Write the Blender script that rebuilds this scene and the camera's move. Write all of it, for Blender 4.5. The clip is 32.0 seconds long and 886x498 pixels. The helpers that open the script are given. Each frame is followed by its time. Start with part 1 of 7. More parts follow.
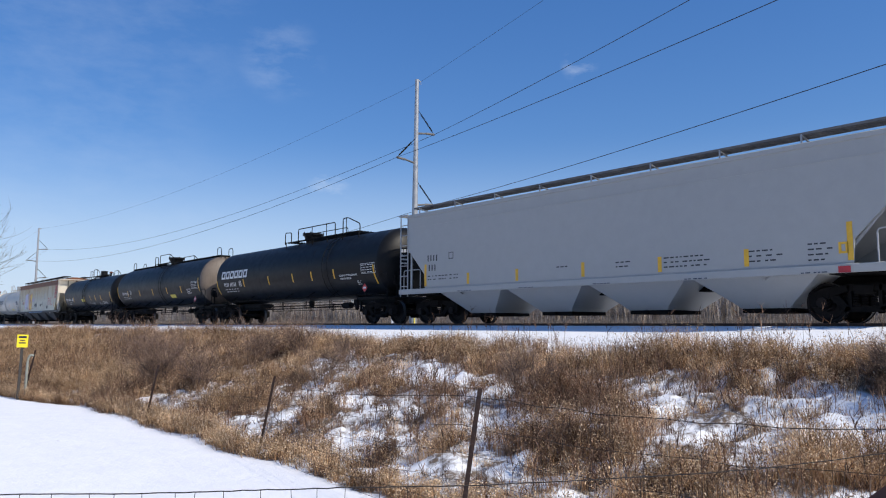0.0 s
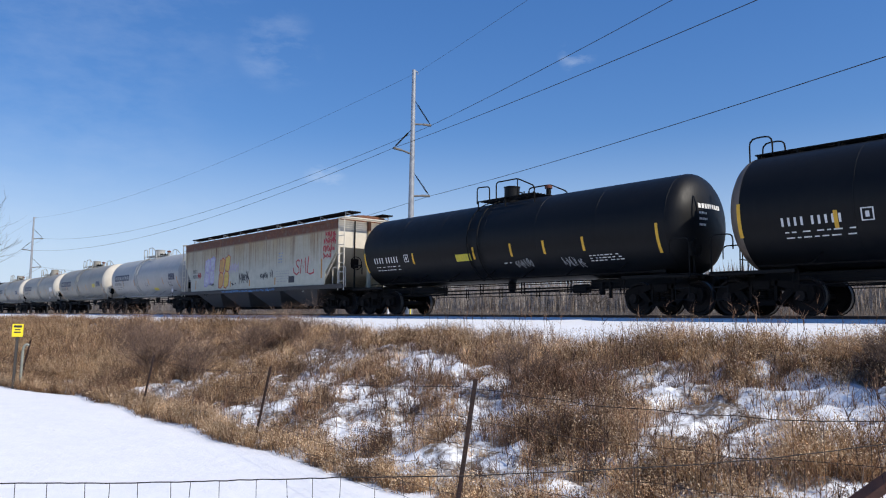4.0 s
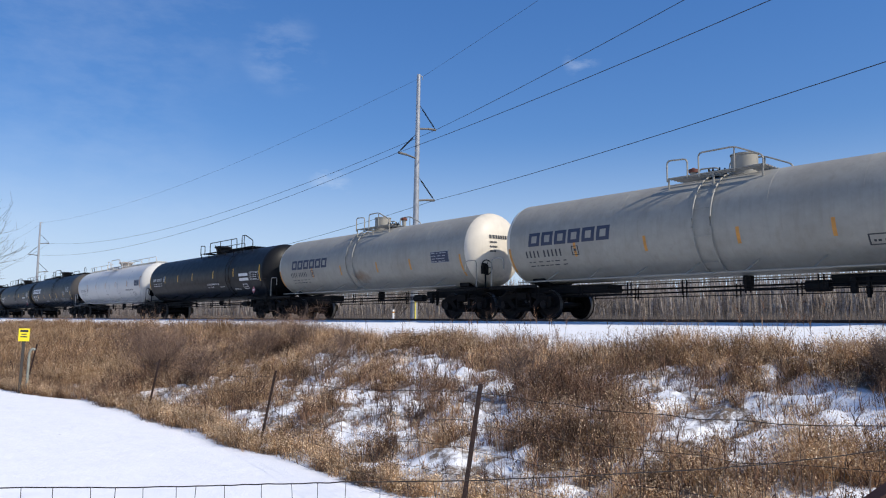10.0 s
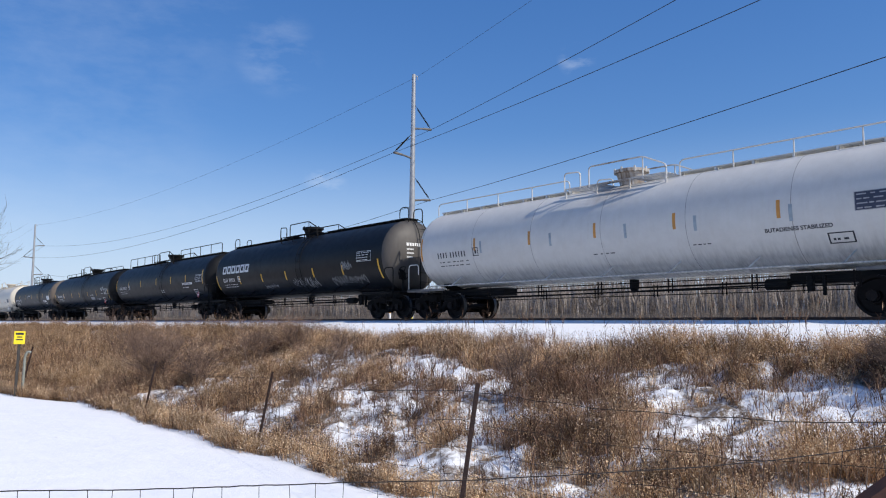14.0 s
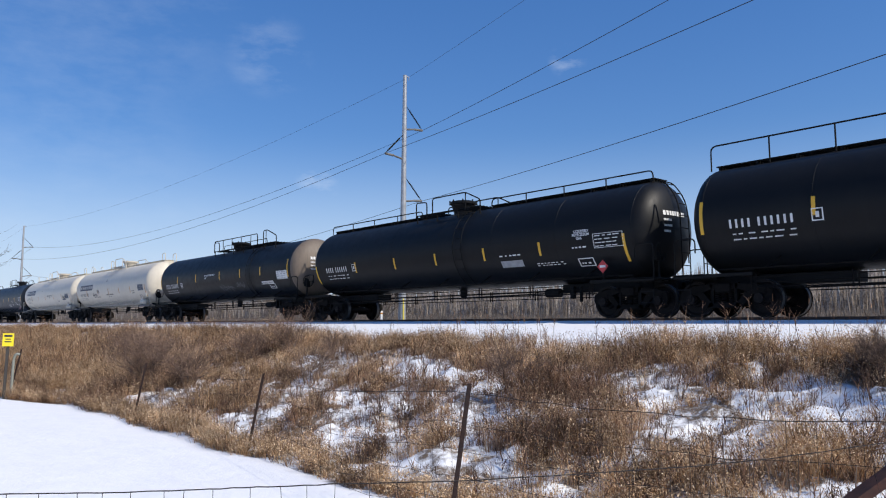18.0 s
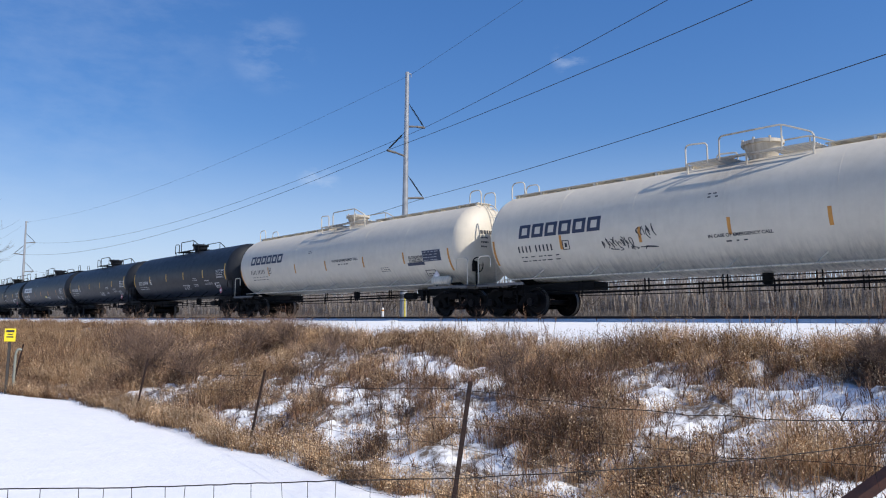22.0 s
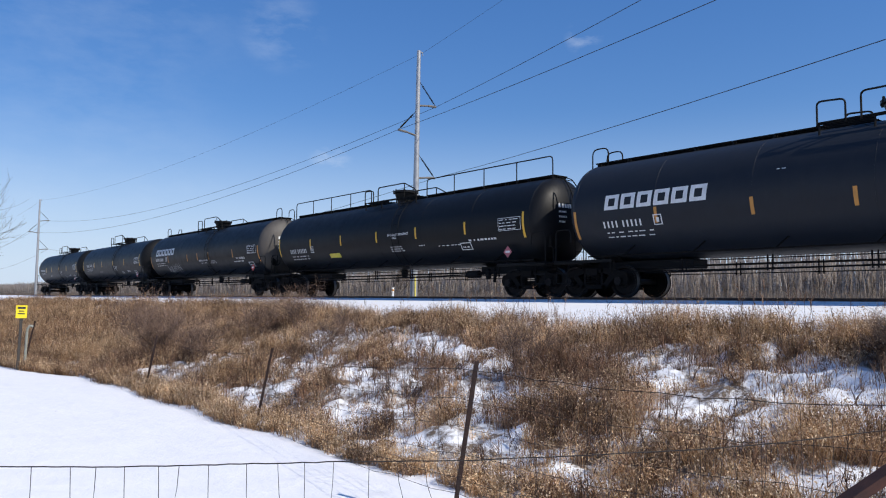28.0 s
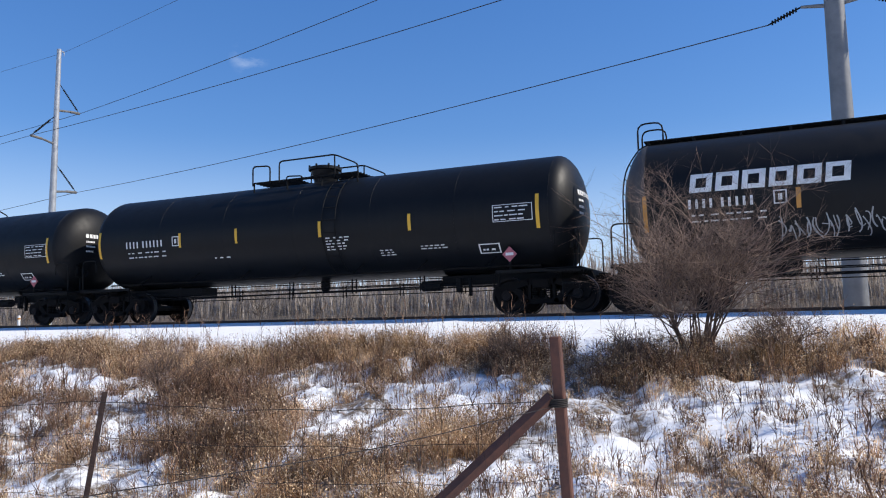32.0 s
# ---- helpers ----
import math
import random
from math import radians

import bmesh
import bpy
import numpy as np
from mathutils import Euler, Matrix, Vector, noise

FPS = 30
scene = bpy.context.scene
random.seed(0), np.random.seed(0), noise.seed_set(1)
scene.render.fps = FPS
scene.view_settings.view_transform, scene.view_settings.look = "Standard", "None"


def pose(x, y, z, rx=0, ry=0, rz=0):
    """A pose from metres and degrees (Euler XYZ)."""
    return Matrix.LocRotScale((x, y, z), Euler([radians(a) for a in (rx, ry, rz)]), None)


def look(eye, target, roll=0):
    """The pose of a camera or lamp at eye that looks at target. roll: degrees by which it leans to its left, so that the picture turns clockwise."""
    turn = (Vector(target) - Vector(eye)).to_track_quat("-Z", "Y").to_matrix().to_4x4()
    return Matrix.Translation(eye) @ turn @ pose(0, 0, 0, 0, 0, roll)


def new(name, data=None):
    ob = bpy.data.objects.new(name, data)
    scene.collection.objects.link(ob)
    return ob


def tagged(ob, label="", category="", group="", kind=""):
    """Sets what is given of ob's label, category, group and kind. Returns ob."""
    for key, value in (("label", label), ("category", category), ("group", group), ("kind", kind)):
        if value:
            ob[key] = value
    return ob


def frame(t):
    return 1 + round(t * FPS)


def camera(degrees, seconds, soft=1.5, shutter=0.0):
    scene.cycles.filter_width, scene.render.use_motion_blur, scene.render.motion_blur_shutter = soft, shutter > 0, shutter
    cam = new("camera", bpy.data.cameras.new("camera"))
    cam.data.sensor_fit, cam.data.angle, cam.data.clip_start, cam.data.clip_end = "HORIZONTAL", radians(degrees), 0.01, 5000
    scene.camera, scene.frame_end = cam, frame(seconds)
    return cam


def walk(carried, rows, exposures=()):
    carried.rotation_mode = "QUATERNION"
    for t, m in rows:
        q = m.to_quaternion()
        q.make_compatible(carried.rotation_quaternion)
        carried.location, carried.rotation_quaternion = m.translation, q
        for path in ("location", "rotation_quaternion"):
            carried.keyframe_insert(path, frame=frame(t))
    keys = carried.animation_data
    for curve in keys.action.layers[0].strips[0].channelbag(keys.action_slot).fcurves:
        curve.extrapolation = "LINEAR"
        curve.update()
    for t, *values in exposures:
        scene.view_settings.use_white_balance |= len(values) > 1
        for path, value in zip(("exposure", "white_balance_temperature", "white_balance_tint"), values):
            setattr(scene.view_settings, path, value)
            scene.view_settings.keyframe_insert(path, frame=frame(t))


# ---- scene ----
cam = camera(62.63, 32.0, 1.1)
CAM_ROWS = [
    (0.0, pose(0.000, 0.000, -0.070, 95.98, -0.14, 49.54)),
    (0.5, pose(0.000, 0.000, -0.070, 95.85, -0.31, 49.52)),
    (1.0, pose(0.000, 0.000, -0.070, 95.69, -0.38, 49.52)),
    (1.5, pose(0.000, 0.000, -0.070, 95.57, -0.24, 49.50)),
    (2.0, pose(0.000, 0.000, -0.070, 95.47, -0.17, 49.46)),
    (2.5, pose(0.000, 0.000, -0.070, 95.43, -0.17, 49.44)),
    (4.5, pose(0.000, 0.000, -0.070, 95.21, -0.41, 49.19)),
    (5.0, pose(0.000, 0.000, -0.070, 95.07, -0.40, 49.25)),
    (5.5, pose(0.000, 0.000, -0.070, 94.98, -0.38, 49.46)),
    (6.0, pose(0.000, 0.000, -0.070, 94.96, -0.57, 49.50)),
    (6.5, pose(0.000, 0.000, -0.070, 95.07, -0.54, 49.39)),
    (7.0, pose(0.000, 0.000, -0.070, 95.08, -0.36, 49.36)),
    (7.5, pose(0.000, 0.000, -0.070, 95.11, -0.27, 49.49)),
    (8.0, pose(0.000, 0.000, -0.070, 95.28, -0.27, 49.67)),
    (8.5, pose(0.000, 0.000, -0.070, 95.45, -0.15, 49.68)),
    (9.0, pose(0.000, 0.000, -0.070, 95.59, -0.20, 49.65)),
    (9.5, pose(0.000, 0.000, -0.070, 95.61, -0.35, 49.65)),
    (10.0, pose(0.000, 0.000, -0.070, 95.62, -0.34, 49.61)),
    (10.5, pose(0.000, 0.000, -0.070, 95.61, -0.35, 49.59)),
    (11.0, pose(0.000, 0.000, -0.070, 95.66, -0.40, 49.61)),
    (11.5, pose(0.000, 0.000, -0.070, 95.88, -0.31, 49.61)),
    (12.0, pose(0.000, 0.000, -0.070, 96.04, -0.16, 49.55)),
    (12.5, pose(0.000, 0.000, -0.070, 96.15, -0.16, 49.52)),
    (13.0, pose(0.000, 0.000, -0.070, 96.11, -0.06, 49.46)),
    (13.5, pose(0.000, 0.000, -0.070, 95.77, 0.02, 49.38)),
    (14.0, pose(0.000, 0.000, -0.070, 95.60, 0.07, 49.35)),
    (14.5, pose(0.000, 0.000, -0.070, 95.59, -0.00, 49.34)),
    (16.5, pose(0.000, 0.000, -0.070, 95.36, 0.04, 49.09)),
    (17.0, pose(0.000, 0.000, -0.070, 95.47, 0.05, 48.98)),
    (17.5, pose(0.000, 0.000, -0.070, 95.63, 0.18, 48.80)),
    (18.0, pose(0.000, 0.000, -0.070, 95.66, 0.23, 48.69)),
    (18.5, pose(0.000, 0.000, -0.070, 95.66, 0.13, 48.74)),
    (19.0, pose(0.000, 0.000, -0.070, 95.55, 0.08, 48.90)),
    (19.5, pose(0.000, 0.000, -0.070, 95.47, -0.03, 49.03)),
    (20.0, pose(0.000, 0.000, -0.070, 95.46, -0.06, 49.08)),
    (20.5, pose(0.000, 0.000, -0.070, 95.46, 0.02, 49.11)),
    (21.0, pose(0.000, 0.000, -0.070, 95.46, -0.00, 49.01)),
    (21.5, pose(0.000, 0.000, -0.070, 95.46, 0.03, 48.88)),
    (22.0, pose(0.000, 0.000, -0.070, 95.45, -0.04, 48.79)),
    (22.5, pose(0.000, 0.000, -0.070, 95.44, 0.05, 48.77)),
    (23.0, pose(0.000, 0.000, -0.070, 95.40, 0.06, 48.84)),
    (23.5, pose(0.000, 0.000, -0.070, 95.41, -0.01, 49.03)),
    (24.0, pose(0.000, 0.000, -0.070, 95.57, 0.08, 49.52)),
    (24.5, pose(-0.038, 0.023, -0.066, 95.90, -0.04, 50.38)),
    (25.0, pose(-0.077, 0.046, -0.062, 95.93, -0.24, 51.33)),
    (25.5, pose(-0.115, 0.069, -0.058, 95.43, -0.10, 51.90)),
    (27.5, pose(-0.078, 0.125, -0.076, 94.01, -0.10, 51.33)),
    (28.0, pose(-0.075, 0.123, -0.082, 93.91, -0.45, 49.64)),
    (28.5, pose(-0.072, 0.122, -0.087, 93.89, -0.85, 48.89)),
    (29.0, pose(-0.070, 0.131, -0.084, 93.93, -0.92, 48.29)),
    (29.5, pose(-0.068, 0.140, -0.081, 93.91, -1.00, 47.82)),
    (30.0, pose(-0.057, 0.134, -0.081, 94.19, -1.06, 47.42)),
    (30.5, pose(-0.047, 0.129, -0.082, 94.43, -1.00, 46.24)),
    (31.0, pose(0.018, 0.096, -0.094, 94.89, -0.67, 42.12)),
    (31.5, pose(0.011, 0.069, -0.089, 95.33, -0.04, 34.84)),
    (32.0, pose(0.130, 0.164, -0.109, 95.57, 1.17, 23.68)),
]
# how far the train has run, in metres, at each second given
RUN = [(0.0, 0.00), (2.0, 24.39), (4.5, 54.82), (7.0, 85.12), (9.5, 115.12), (12.0, 145.02), (14.5, 175.25), (16.5, 199.18), (19.0, 228.81), (21.5, 258.86), (24.0, 288.84), (25.5, 306.67), (27.5, 330.33), (29.5, 353.95), (31.0, 372.01), (32.0, 384.31)]
walk(cam, CAM_ROWS, [(0.0, 0.0), (28.0, 0.0), (30.0, 0.0), (31.0, 0.06), (32.0, 0.2)])
SPOTS = [(77, 24, 15, 0.1), (62.4, 20.0, 3.6, 0.2), (38.6, 19.9, 1.6, 0.5), (58.6, 10.6, 1.9, 0.6), (75, 4, 14, 0.08)]

# ---- light ----
SUN_AZ, SUN_EL = radians(74), radians(41)   # from +y towards +x, and above the horizon
world = bpy.data.worlds.new("sky")
scene.world = world
world.use_nodes = True
wn, wl = world.node_tree.nodes, world.node_tree.links
wn.clear()
sky = wn.new("ShaderNodeTexSky")
sky.sky_type, sky.sun_disc = "NISHITA", False
sky.sun_elevation, sky.sun_rotation = SUN_EL, SUN_AZ
sky.air_density, sky.dust_density, sky.ozone_density = 1.0, 0.1, 6.0
bg = wn.new("ShaderNodeBackground")
bg.inputs["Strength"].default_value = 0.222
wout = wn.new("ShaderNodeOutputWorld")
# thin wisps of cloud, mixed over the clear sky
tc = wn.new("ShaderNodeTexCoord")
wn1 = wn.new("ShaderNodeTexNoise")
wn1.inputs["Scale"].default_value, wn1.inputs["Detail"].default_value, wn1.inputs["Roughness"].default_value = 9.0, 7.0, 0.62
wmap = wn.new("ShaderNodeMapping")
wmap.inputs["Scale"].default_value = (1.0, 1.0, 2.6)
wl.new(tc.outputs["Generated"], wmap.inputs["Vector"])
wl.new(wmap.outputs["Vector"], wn1.inputs["Vector"])


def sky_spot(yaw, el, wide, gain):
    """A soft round window in the sky, through which wisps of cloud show."""
    d = Vector((-math.sin(radians(yaw)) * math.cos(radians(el)), math.cos(radians(yaw)) * math.cos(radians(el)), math.sin(radians(el))))
    dot = wn.new("ShaderNodeVectorMath")
    dot.operation = "DOT_PRODUCT"
    nrm = wn.new("ShaderNodeVectorMath")
    nrm.operation = "NORMALIZE"
    wl.new(tc.outputs["Generated"], nrm.inputs[0])
    wl.new(nrm.outputs["Vector"], dot.inputs[0])
    dot.inputs[1].default_value = d
    rng = wn.new("ShaderNodeMapRange")
    rng.interpolation_type = "SMOOTHSTEP"
    rng.inputs["From Min"].default_value, rng.inputs["From Max"].default_value = math.cos(radians(wide)), 1.0
    rng.inputs["To Min"].default_value, rng.inputs["To Max"].default_value = 0.0, gain
    wl.new(dot.outputs["Value"], rng.inputs["Value"])
    return rng.outputs["Result"]


def wsum(a, b, op="ADD"):
    n = wn.new("ShaderNodeMath")
    n.operation = op
    for k, v in enumerate((a, b)):
        if isinstance(v, (int, float)):
            n.inputs[k].default_value = v
        else:
            wl.new(v, n.inputs[k])
    return n.outputs["Value"]


spots = None
for yaw, el, wide, gain in SPOTS:
    s = sky_spot(yaw, el, wide, gain)
    spots = s if spots is None else wsum(spots, s)
wr = wn.new("ShaderNodeMapRange")
wr.inputs["From Min"].default_value, wr.inputs["From Max"].default_value = 0.42, 0.72
wl.new(wn1.outputs["Fac"], wr.inputs["Value"])
cloud = wsum(spots, wr.outputs["Result"], "MULTIPLY")
cl = wsum(cloud, 0.9, "MINIMUM")
wmix = wn.new("ShaderNodeMix")
wmix.data_type = "RGBA"
wl.new(cl, wmix.inputs["Factor"])
deep = wn.new("ShaderNodeHueSaturation")
deep.inputs["Saturation"].default_value, deep.inputs["Hue"].default_value = 1.46, 0.515
soft = wn.new("ShaderNodeGamma")
soft.inputs["Gamma"].default_value = 0.66
wl.new(sky.outputs["Color"], soft.inputs["Color"])
wl.new(soft.outputs["Color"], deep.inputs["Color"])
# pale winter haze low over the horizon
wsep = wn.new("ShaderNodeSeparateXYZ")
wnrm = wn.new("ShaderNodeVectorMath")
wnrm.operation = "NORMALIZE"
wl.new(tc.outputs["Generated"], wnrm.inputs[0])
wl.new(wnrm.outputs["Vector"], wsep.inputs["Vector"])
haze = wn.new("ShaderNodeMapRange")
haze.interpolation_type = "SMOOTHSTEP"
haze.inputs["From Min"].default_value, haze.inputs["From Max"].default_value = -0.02, 0.26
haze.inputs["To Min"].default_value, haze.inputs["To Max"].default_value = 0.85, 0.0
wl.new(wsep.outputs["Z"], haze.inputs["Value"])
hmix = wn.new("ShaderNodeMix")
hmix.data_type = "RGBA"
wl.new(haze.outputs["Result"], hmix.inputs["Factor"])
wl.new(deep.outputs["Color"], hmix.inputs["A"])
hmix.inputs["B"].default_value = (2.6, 3.15, 4.1, 1)
wl.new(hmix.outputs["Result"], wmix.inputs["A"])
wmix.inputs["B"].default_value = (3.5, 3.9, 4.5, 1)
wl.new(wmix.outputs["Result"], bg.inputs["Color"])
wl.new(bg.outputs["Background"], wout.inputs["Surface"])

sun = new("sun", bpy.data.lights.new("sun", "SUN"))
sun.data.energy, sun.data.angle, sun.data.color = 4.8, radians(0.53), (1.0, 0.93, 0.83)
sun_dir = Vector((math.sin(SUN_AZ) * math.cos(SUN_EL), math.cos(SUN_AZ) * math.cos(SUN_EL), math.sin(SUN_EL)))
sun.matrix_world = look((0, 0, 60), Vector((0, 0, 60)) - sun_dir)

# ---- materials ----
def node_mat(name):
    m = bpy.data.materials.new(name)
    m.use_nodes = True
    nt = m.node_tree
    return m, nt, nt.nodes["Principled BSDF"]


def noise_tex(nt, scale, detail=4.0, rough=0.6, stretch=None, kind="Object"):
    tcn = nt.nodes.new("ShaderNodeTexCoord")
    n = nt.nodes.new("ShaderNodeTexNoise")
    n.inputs["Scale"].default_value, n.inputs["Detail"].default_value, n.inputs["Roughness"].default_value = scale, detail, rough
    src = tcn.outputs[kind]
    if stretch:
        mp = nt.nodes.new("ShaderNodeMapping")
        mp.inputs["Scale"].default_value = stretch
        nt.links.new(src, mp.inputs["Vector"])
        src = mp.outputs["Vector"]
    nt.links.new(src, n.inputs["Vector"])
    return n.outputs["Fac"]


def ramp(nt, fac, stops):
    r = nt.nodes.new("ShaderNodeValToRGB")
    el = r.color_ramp.elements
    while len(el) < len(stops):
        el.new(0.5)
    for e, (p, c) in zip(el, stops):
        e.position, e.color = p, (*c, 1) if len(c) == 3 else c
    nt.links.new(fac, r.inputs["Fac"])
    return r.outputs["Color"]


def mix_col(nt, fac, a, b, mode="MIX"):
    n = nt.nodes.new("ShaderNodeMix")
    n.data_type, n.blend_type = "RGBA", mode
    for key, v in (("Factor", fac), ("A", a), ("B", b)):
        if isinstance(v, (int, float)):
            n.inputs[key].default_value = v
        elif isinstance(v, tuple):
            n.inputs[key].default_value = (*v, 1)
        else:
            nt.links.new(v, n.inputs[key])
    return n.outputs["Result"]


def add_bump(nt, bsdf, height, strength, dist):
    b = nt.nodes.new("ShaderNodeBump")
    b.inputs["Strength"].default_value, b.inputs["Distance"].default_value = strength, dist
    nt.links.new(height, b.inputs["Height"])
    nt.links.new(b.outputs["Normal"], bsdf.inputs["Normal"])


def plain(name, col, rough=0.6, metal=0.0, var=0.25, scale=6.0, bump=0.0, gloss=0.5):
    """A surface with a slow and a fine variation of its colour and roughness."""
    m, nt, b = node_mat(name)
    f1, f2 = noise_tex(nt, scale, 5), noise_tex(nt, scale * 9, 3)
    lo, hi = tuple(c * (1 - var) for c in col), tuple(min(1, c * (1 + var * 0.7)) for c in col)
    c1 = ramp(nt, f1, [(0.3, lo), (0.7, hi)])
    c2 = mix_col(nt, f2, (1 - var * 0.5,) * 3, (1.0, 1.0, 1.0))
    nt.links.new(mix_col(nt, 1.0, c1, c2, "MULTIPLY"), b.inputs["Base Color"])
    b.inputs["Metallic"].default_value = metal
    b.inputs["Specular IOR Level"].default_value = gloss
    r = ramp(nt, f1, [(0.25, (rough * 0.8,) * 3), (0.8, (min(1, rough * 1.2),) * 3)])
    nt.links.new(r, b.inputs["Roughness"])
    if bump:
        add_bump(nt, b, f2, bump, 0.01)
    return m


def car_paint(name, col, dirt, rough=0.45, dirt_amount=0.5, streak=0.35, stain=0.0, gloss=0.5, soft=1.0, blot=None):
    """Painted steel with road dirt: drips that run down, spots and a dusty lower third."""
    m, nt, b = node_mat(name)
    fine = noise_tex(nt, 3.0, 6, 0.65)
    drip = noise_tex(nt, 2.2, 5, 0.6, (3.5, 3.5, 0.16))
    blotch = noise_tex(nt, 0.55, 4, 0.55)
    base = mix_col(nt, ramp(nt, fine, [(0.3, (0, 0, 0)), (0.75, (1, 1, 1))]), tuple(c * (1 - 0.14 * soft) for c in col), tuple(min(1, c * (1 + 0.1 * soft)) for c in col))
    d1 = ramp(nt, drip, [(0.5, (0, 0, 0)), (0.78, (streak,) * 3)])
    base = mix_col(nt, d1, base, dirt)
    d2 = ramp(nt, blotch, [(0.45, (0, 0, 0)), (0.8, (dirt_amount,) * 3)])
    base = mix_col(nt, d2, base, dirt)
    if stain:
        # brown runs from the fittings on top, and sooty runs low on the flank
        tcn = nt.nodes.new("ShaderNodeTexCoord")
        sp = nt.nodes.new("ShaderNodeSeparateXYZ")
        nt.links.new(tcn.outputs["Object"], sp.inputs["Vector"])

        def ranged(v, a, c, lo, hi):
            n = nt.nodes.new("ShaderNodeMapRange")
            for key, val in (("From Min", a), ("From Max", c), ("To Min", lo), ("To Max", hi)):
                n.inputs[key].default_value = val
            nt.links.new(v, n.inputs["Value"])
            return n.outputs["Result"]

        def op(kind, p, q=None):
            n = nt.nodes.new("ShaderNodeMath")
            n.operation = kind
            for k, v in enumerate((p, q)):
                if isinstance(v, (int, float)):
                    n.inputs[k].default_value = v
                elif v is not None:
                    nt.links.new(v, n.inputs[k])
            return n.outputs["Value"]
        runs = noise_tex(nt, 3.0, 5, 0.65, (4.0, 1.0, 0.12))
        near = op("MULTIPLY", ranged(op("ABSOLUTE", op("SUBTRACT", sp.outputs["X"], 0.2)), 0.25, 1.0, 1.0, 0.0), ranged(sp.outputs["Z"], 3.1, 3.95, 0.0, 1.0))
        f3 = op("MULTIPLY", op("MULTIPLY", near, ranged(runs, 0.3, 0.62, 0.15, 1.0)), stain)
        base = mix_col(nt, f3, base, (0.13, 0.075, 0.035))
        low = op("MULTIPLY", ranged(sp.outputs["Z"], 1.9, 1.15, 0.0, 1.0), ranged(runs, 0.42, 0.68, 0.0, 0.55))
        base = mix_col(nt, low, base, (0.07, 0.06, 0.05))
    if blot:
        # one brown rusty blotch, ragged at its edge
        bx, bz, rx, rz = blot
        tcn = nt.nodes.new("ShaderNodeTexCoord")
        mp = nt.nodes.new("ShaderNodeMapping")
        mp.inputs["Location"].default_value, mp.inputs["Scale"].default_value = (-bx / rx, 0, -bz / rz), (1 / rx, 0, 1 / rz)
        ln = nt.nodes.new("ShaderNodeVectorMath")
        ln.operation = "LENGTH"
        nt.links.new(tcn.outputs["Object"], mp.inputs["Vector"])
        nt.links.new(mp.outputs["Vector"], ln.inputs[0])
        ad = nt.nodes.new("ShaderNodeMath")
        nt.links.new(ln.outputs["Value"], ad.inputs[0])
        nt.links.new(fine, ad.inputs[1])
        base = mix_col(nt, ramp(nt, ad.outputs["Value"], [(0.55, (0.75, 0.75, 0.75)), (0.98, (0, 0, 0))]), base, (0.15, 0.075, 0.025))
    nt.links.new(base, b.inputs["Base Color"])
    nt.links.new(ramp(nt, fine, [(0.2, (rough * 0.8,) * 3), (0.8, (min(1, rough * 1.25),) * 3)]), b.inputs["Roughness"])
    b.inputs["Specular IOR Level"].default_value = gloss
    add_bump(nt, b, noise_tex(nt, 1.3, 3), 0.12, 0.02)
    return m


M_STEEL_DARK = plain("dark_steel", (0.010, 0.0098, 0.0095), 0.75, 0.0, 0.45, 4.0, 0.2, 0.15)
M_GRIME = plain("grimy_cast_steel", (0.011, 0.0095, 0.0085), 0.88, 0.0, 0.5, 5.0, 0.4, 0.1)
M_WHEEL = plain("worn_wheel_steel", (0.017, 0.0135, 0.012), 0.65, 0.1, 0.5, 6.0, 0.2, 0.15)
M_TREAD = plain("worn_tread", (0.10, 0.095, 0.09), 0.5, 0.5, 0.2, 9.0)
M_BLACK = car_paint("black_tank_paint", (0.008, 0.0085, 0.0095), (0.026, 0.026, 0.024), 0.45, 0.10, 0.12, gloss=0.16)
M_TAN_HEAD = car_paint("tan_dusted_black_paint", (0.16, 0.125, 0.095), (0.05, 0.042, 0.035), 0.6, 0.5, 0.4)
M_DUST_HEAD = car_paint("grey_dusted_black_paint", (0.07, 0.062, 0.054), (0.03, 0.028, 0.026), 0.6, 0.5, 0.4)
M_BLUEBLACK = car_paint("blue_black_tank_paint", (0.017, 0.020, 0.026), (0.038, 0.038, 0.038), 0.46, 0.12, 0.12, gloss=0.2)
M_GREY = car_paint("light_grey_paint", (0.40, 0.395, 0.37), (0.2, 0.22, 0.19), 0.5, 0.3, 0.25)
M_HOPPER_GREY = car_paint("new_grey_hopper_paint", (0.36, 0.36, 0.345), (0.33, 0.325, 0.31), 0.42, 0.12, 0.06, soft=0.35)
M_TANGREY = car_paint("dusty_tan_grey_paint", (0.31, 0.295, 0.25), (0.17, 0.145, 0.11), 0.55, 0.45, 0.35)
M_TANGREY_STAINED = car_paint("rust_blotched_tan_grey_paint", (0.31, 0.295, 0.25), (0.17, 0.145, 0.11), 0.55, 0.45, 0.35, blot=(0.1, 1.75, 1.7, 0.6))
M_WHITE = car_paint("white_tank_paint", (0.58, 0.57, 0.535), (0.38, 0.30, 0.21), 0.45, 0.14, 0.12, 0.95, soft=0.5)
M_CREAM = car_paint("cream_white_tank_paint", (0.63, 0.575, 0.47), (0.33, 0.27, 0.19), 0.5, 0.14, 0.12, 0.6, soft=0.5)
M_YELLOW = plain("yellow_reflector", (0.75, 0.42, 0.03), 0.5, 0, 0.12)
M_ORANGE = plain("dull_orange_reflector", (0.55, 0.25, 0.05), 0.6, 0, 0.2)
M_LETTER_W = plain("white_lettering", (0.72, 0.72, 0.70), 0.6, 0, 0.15)
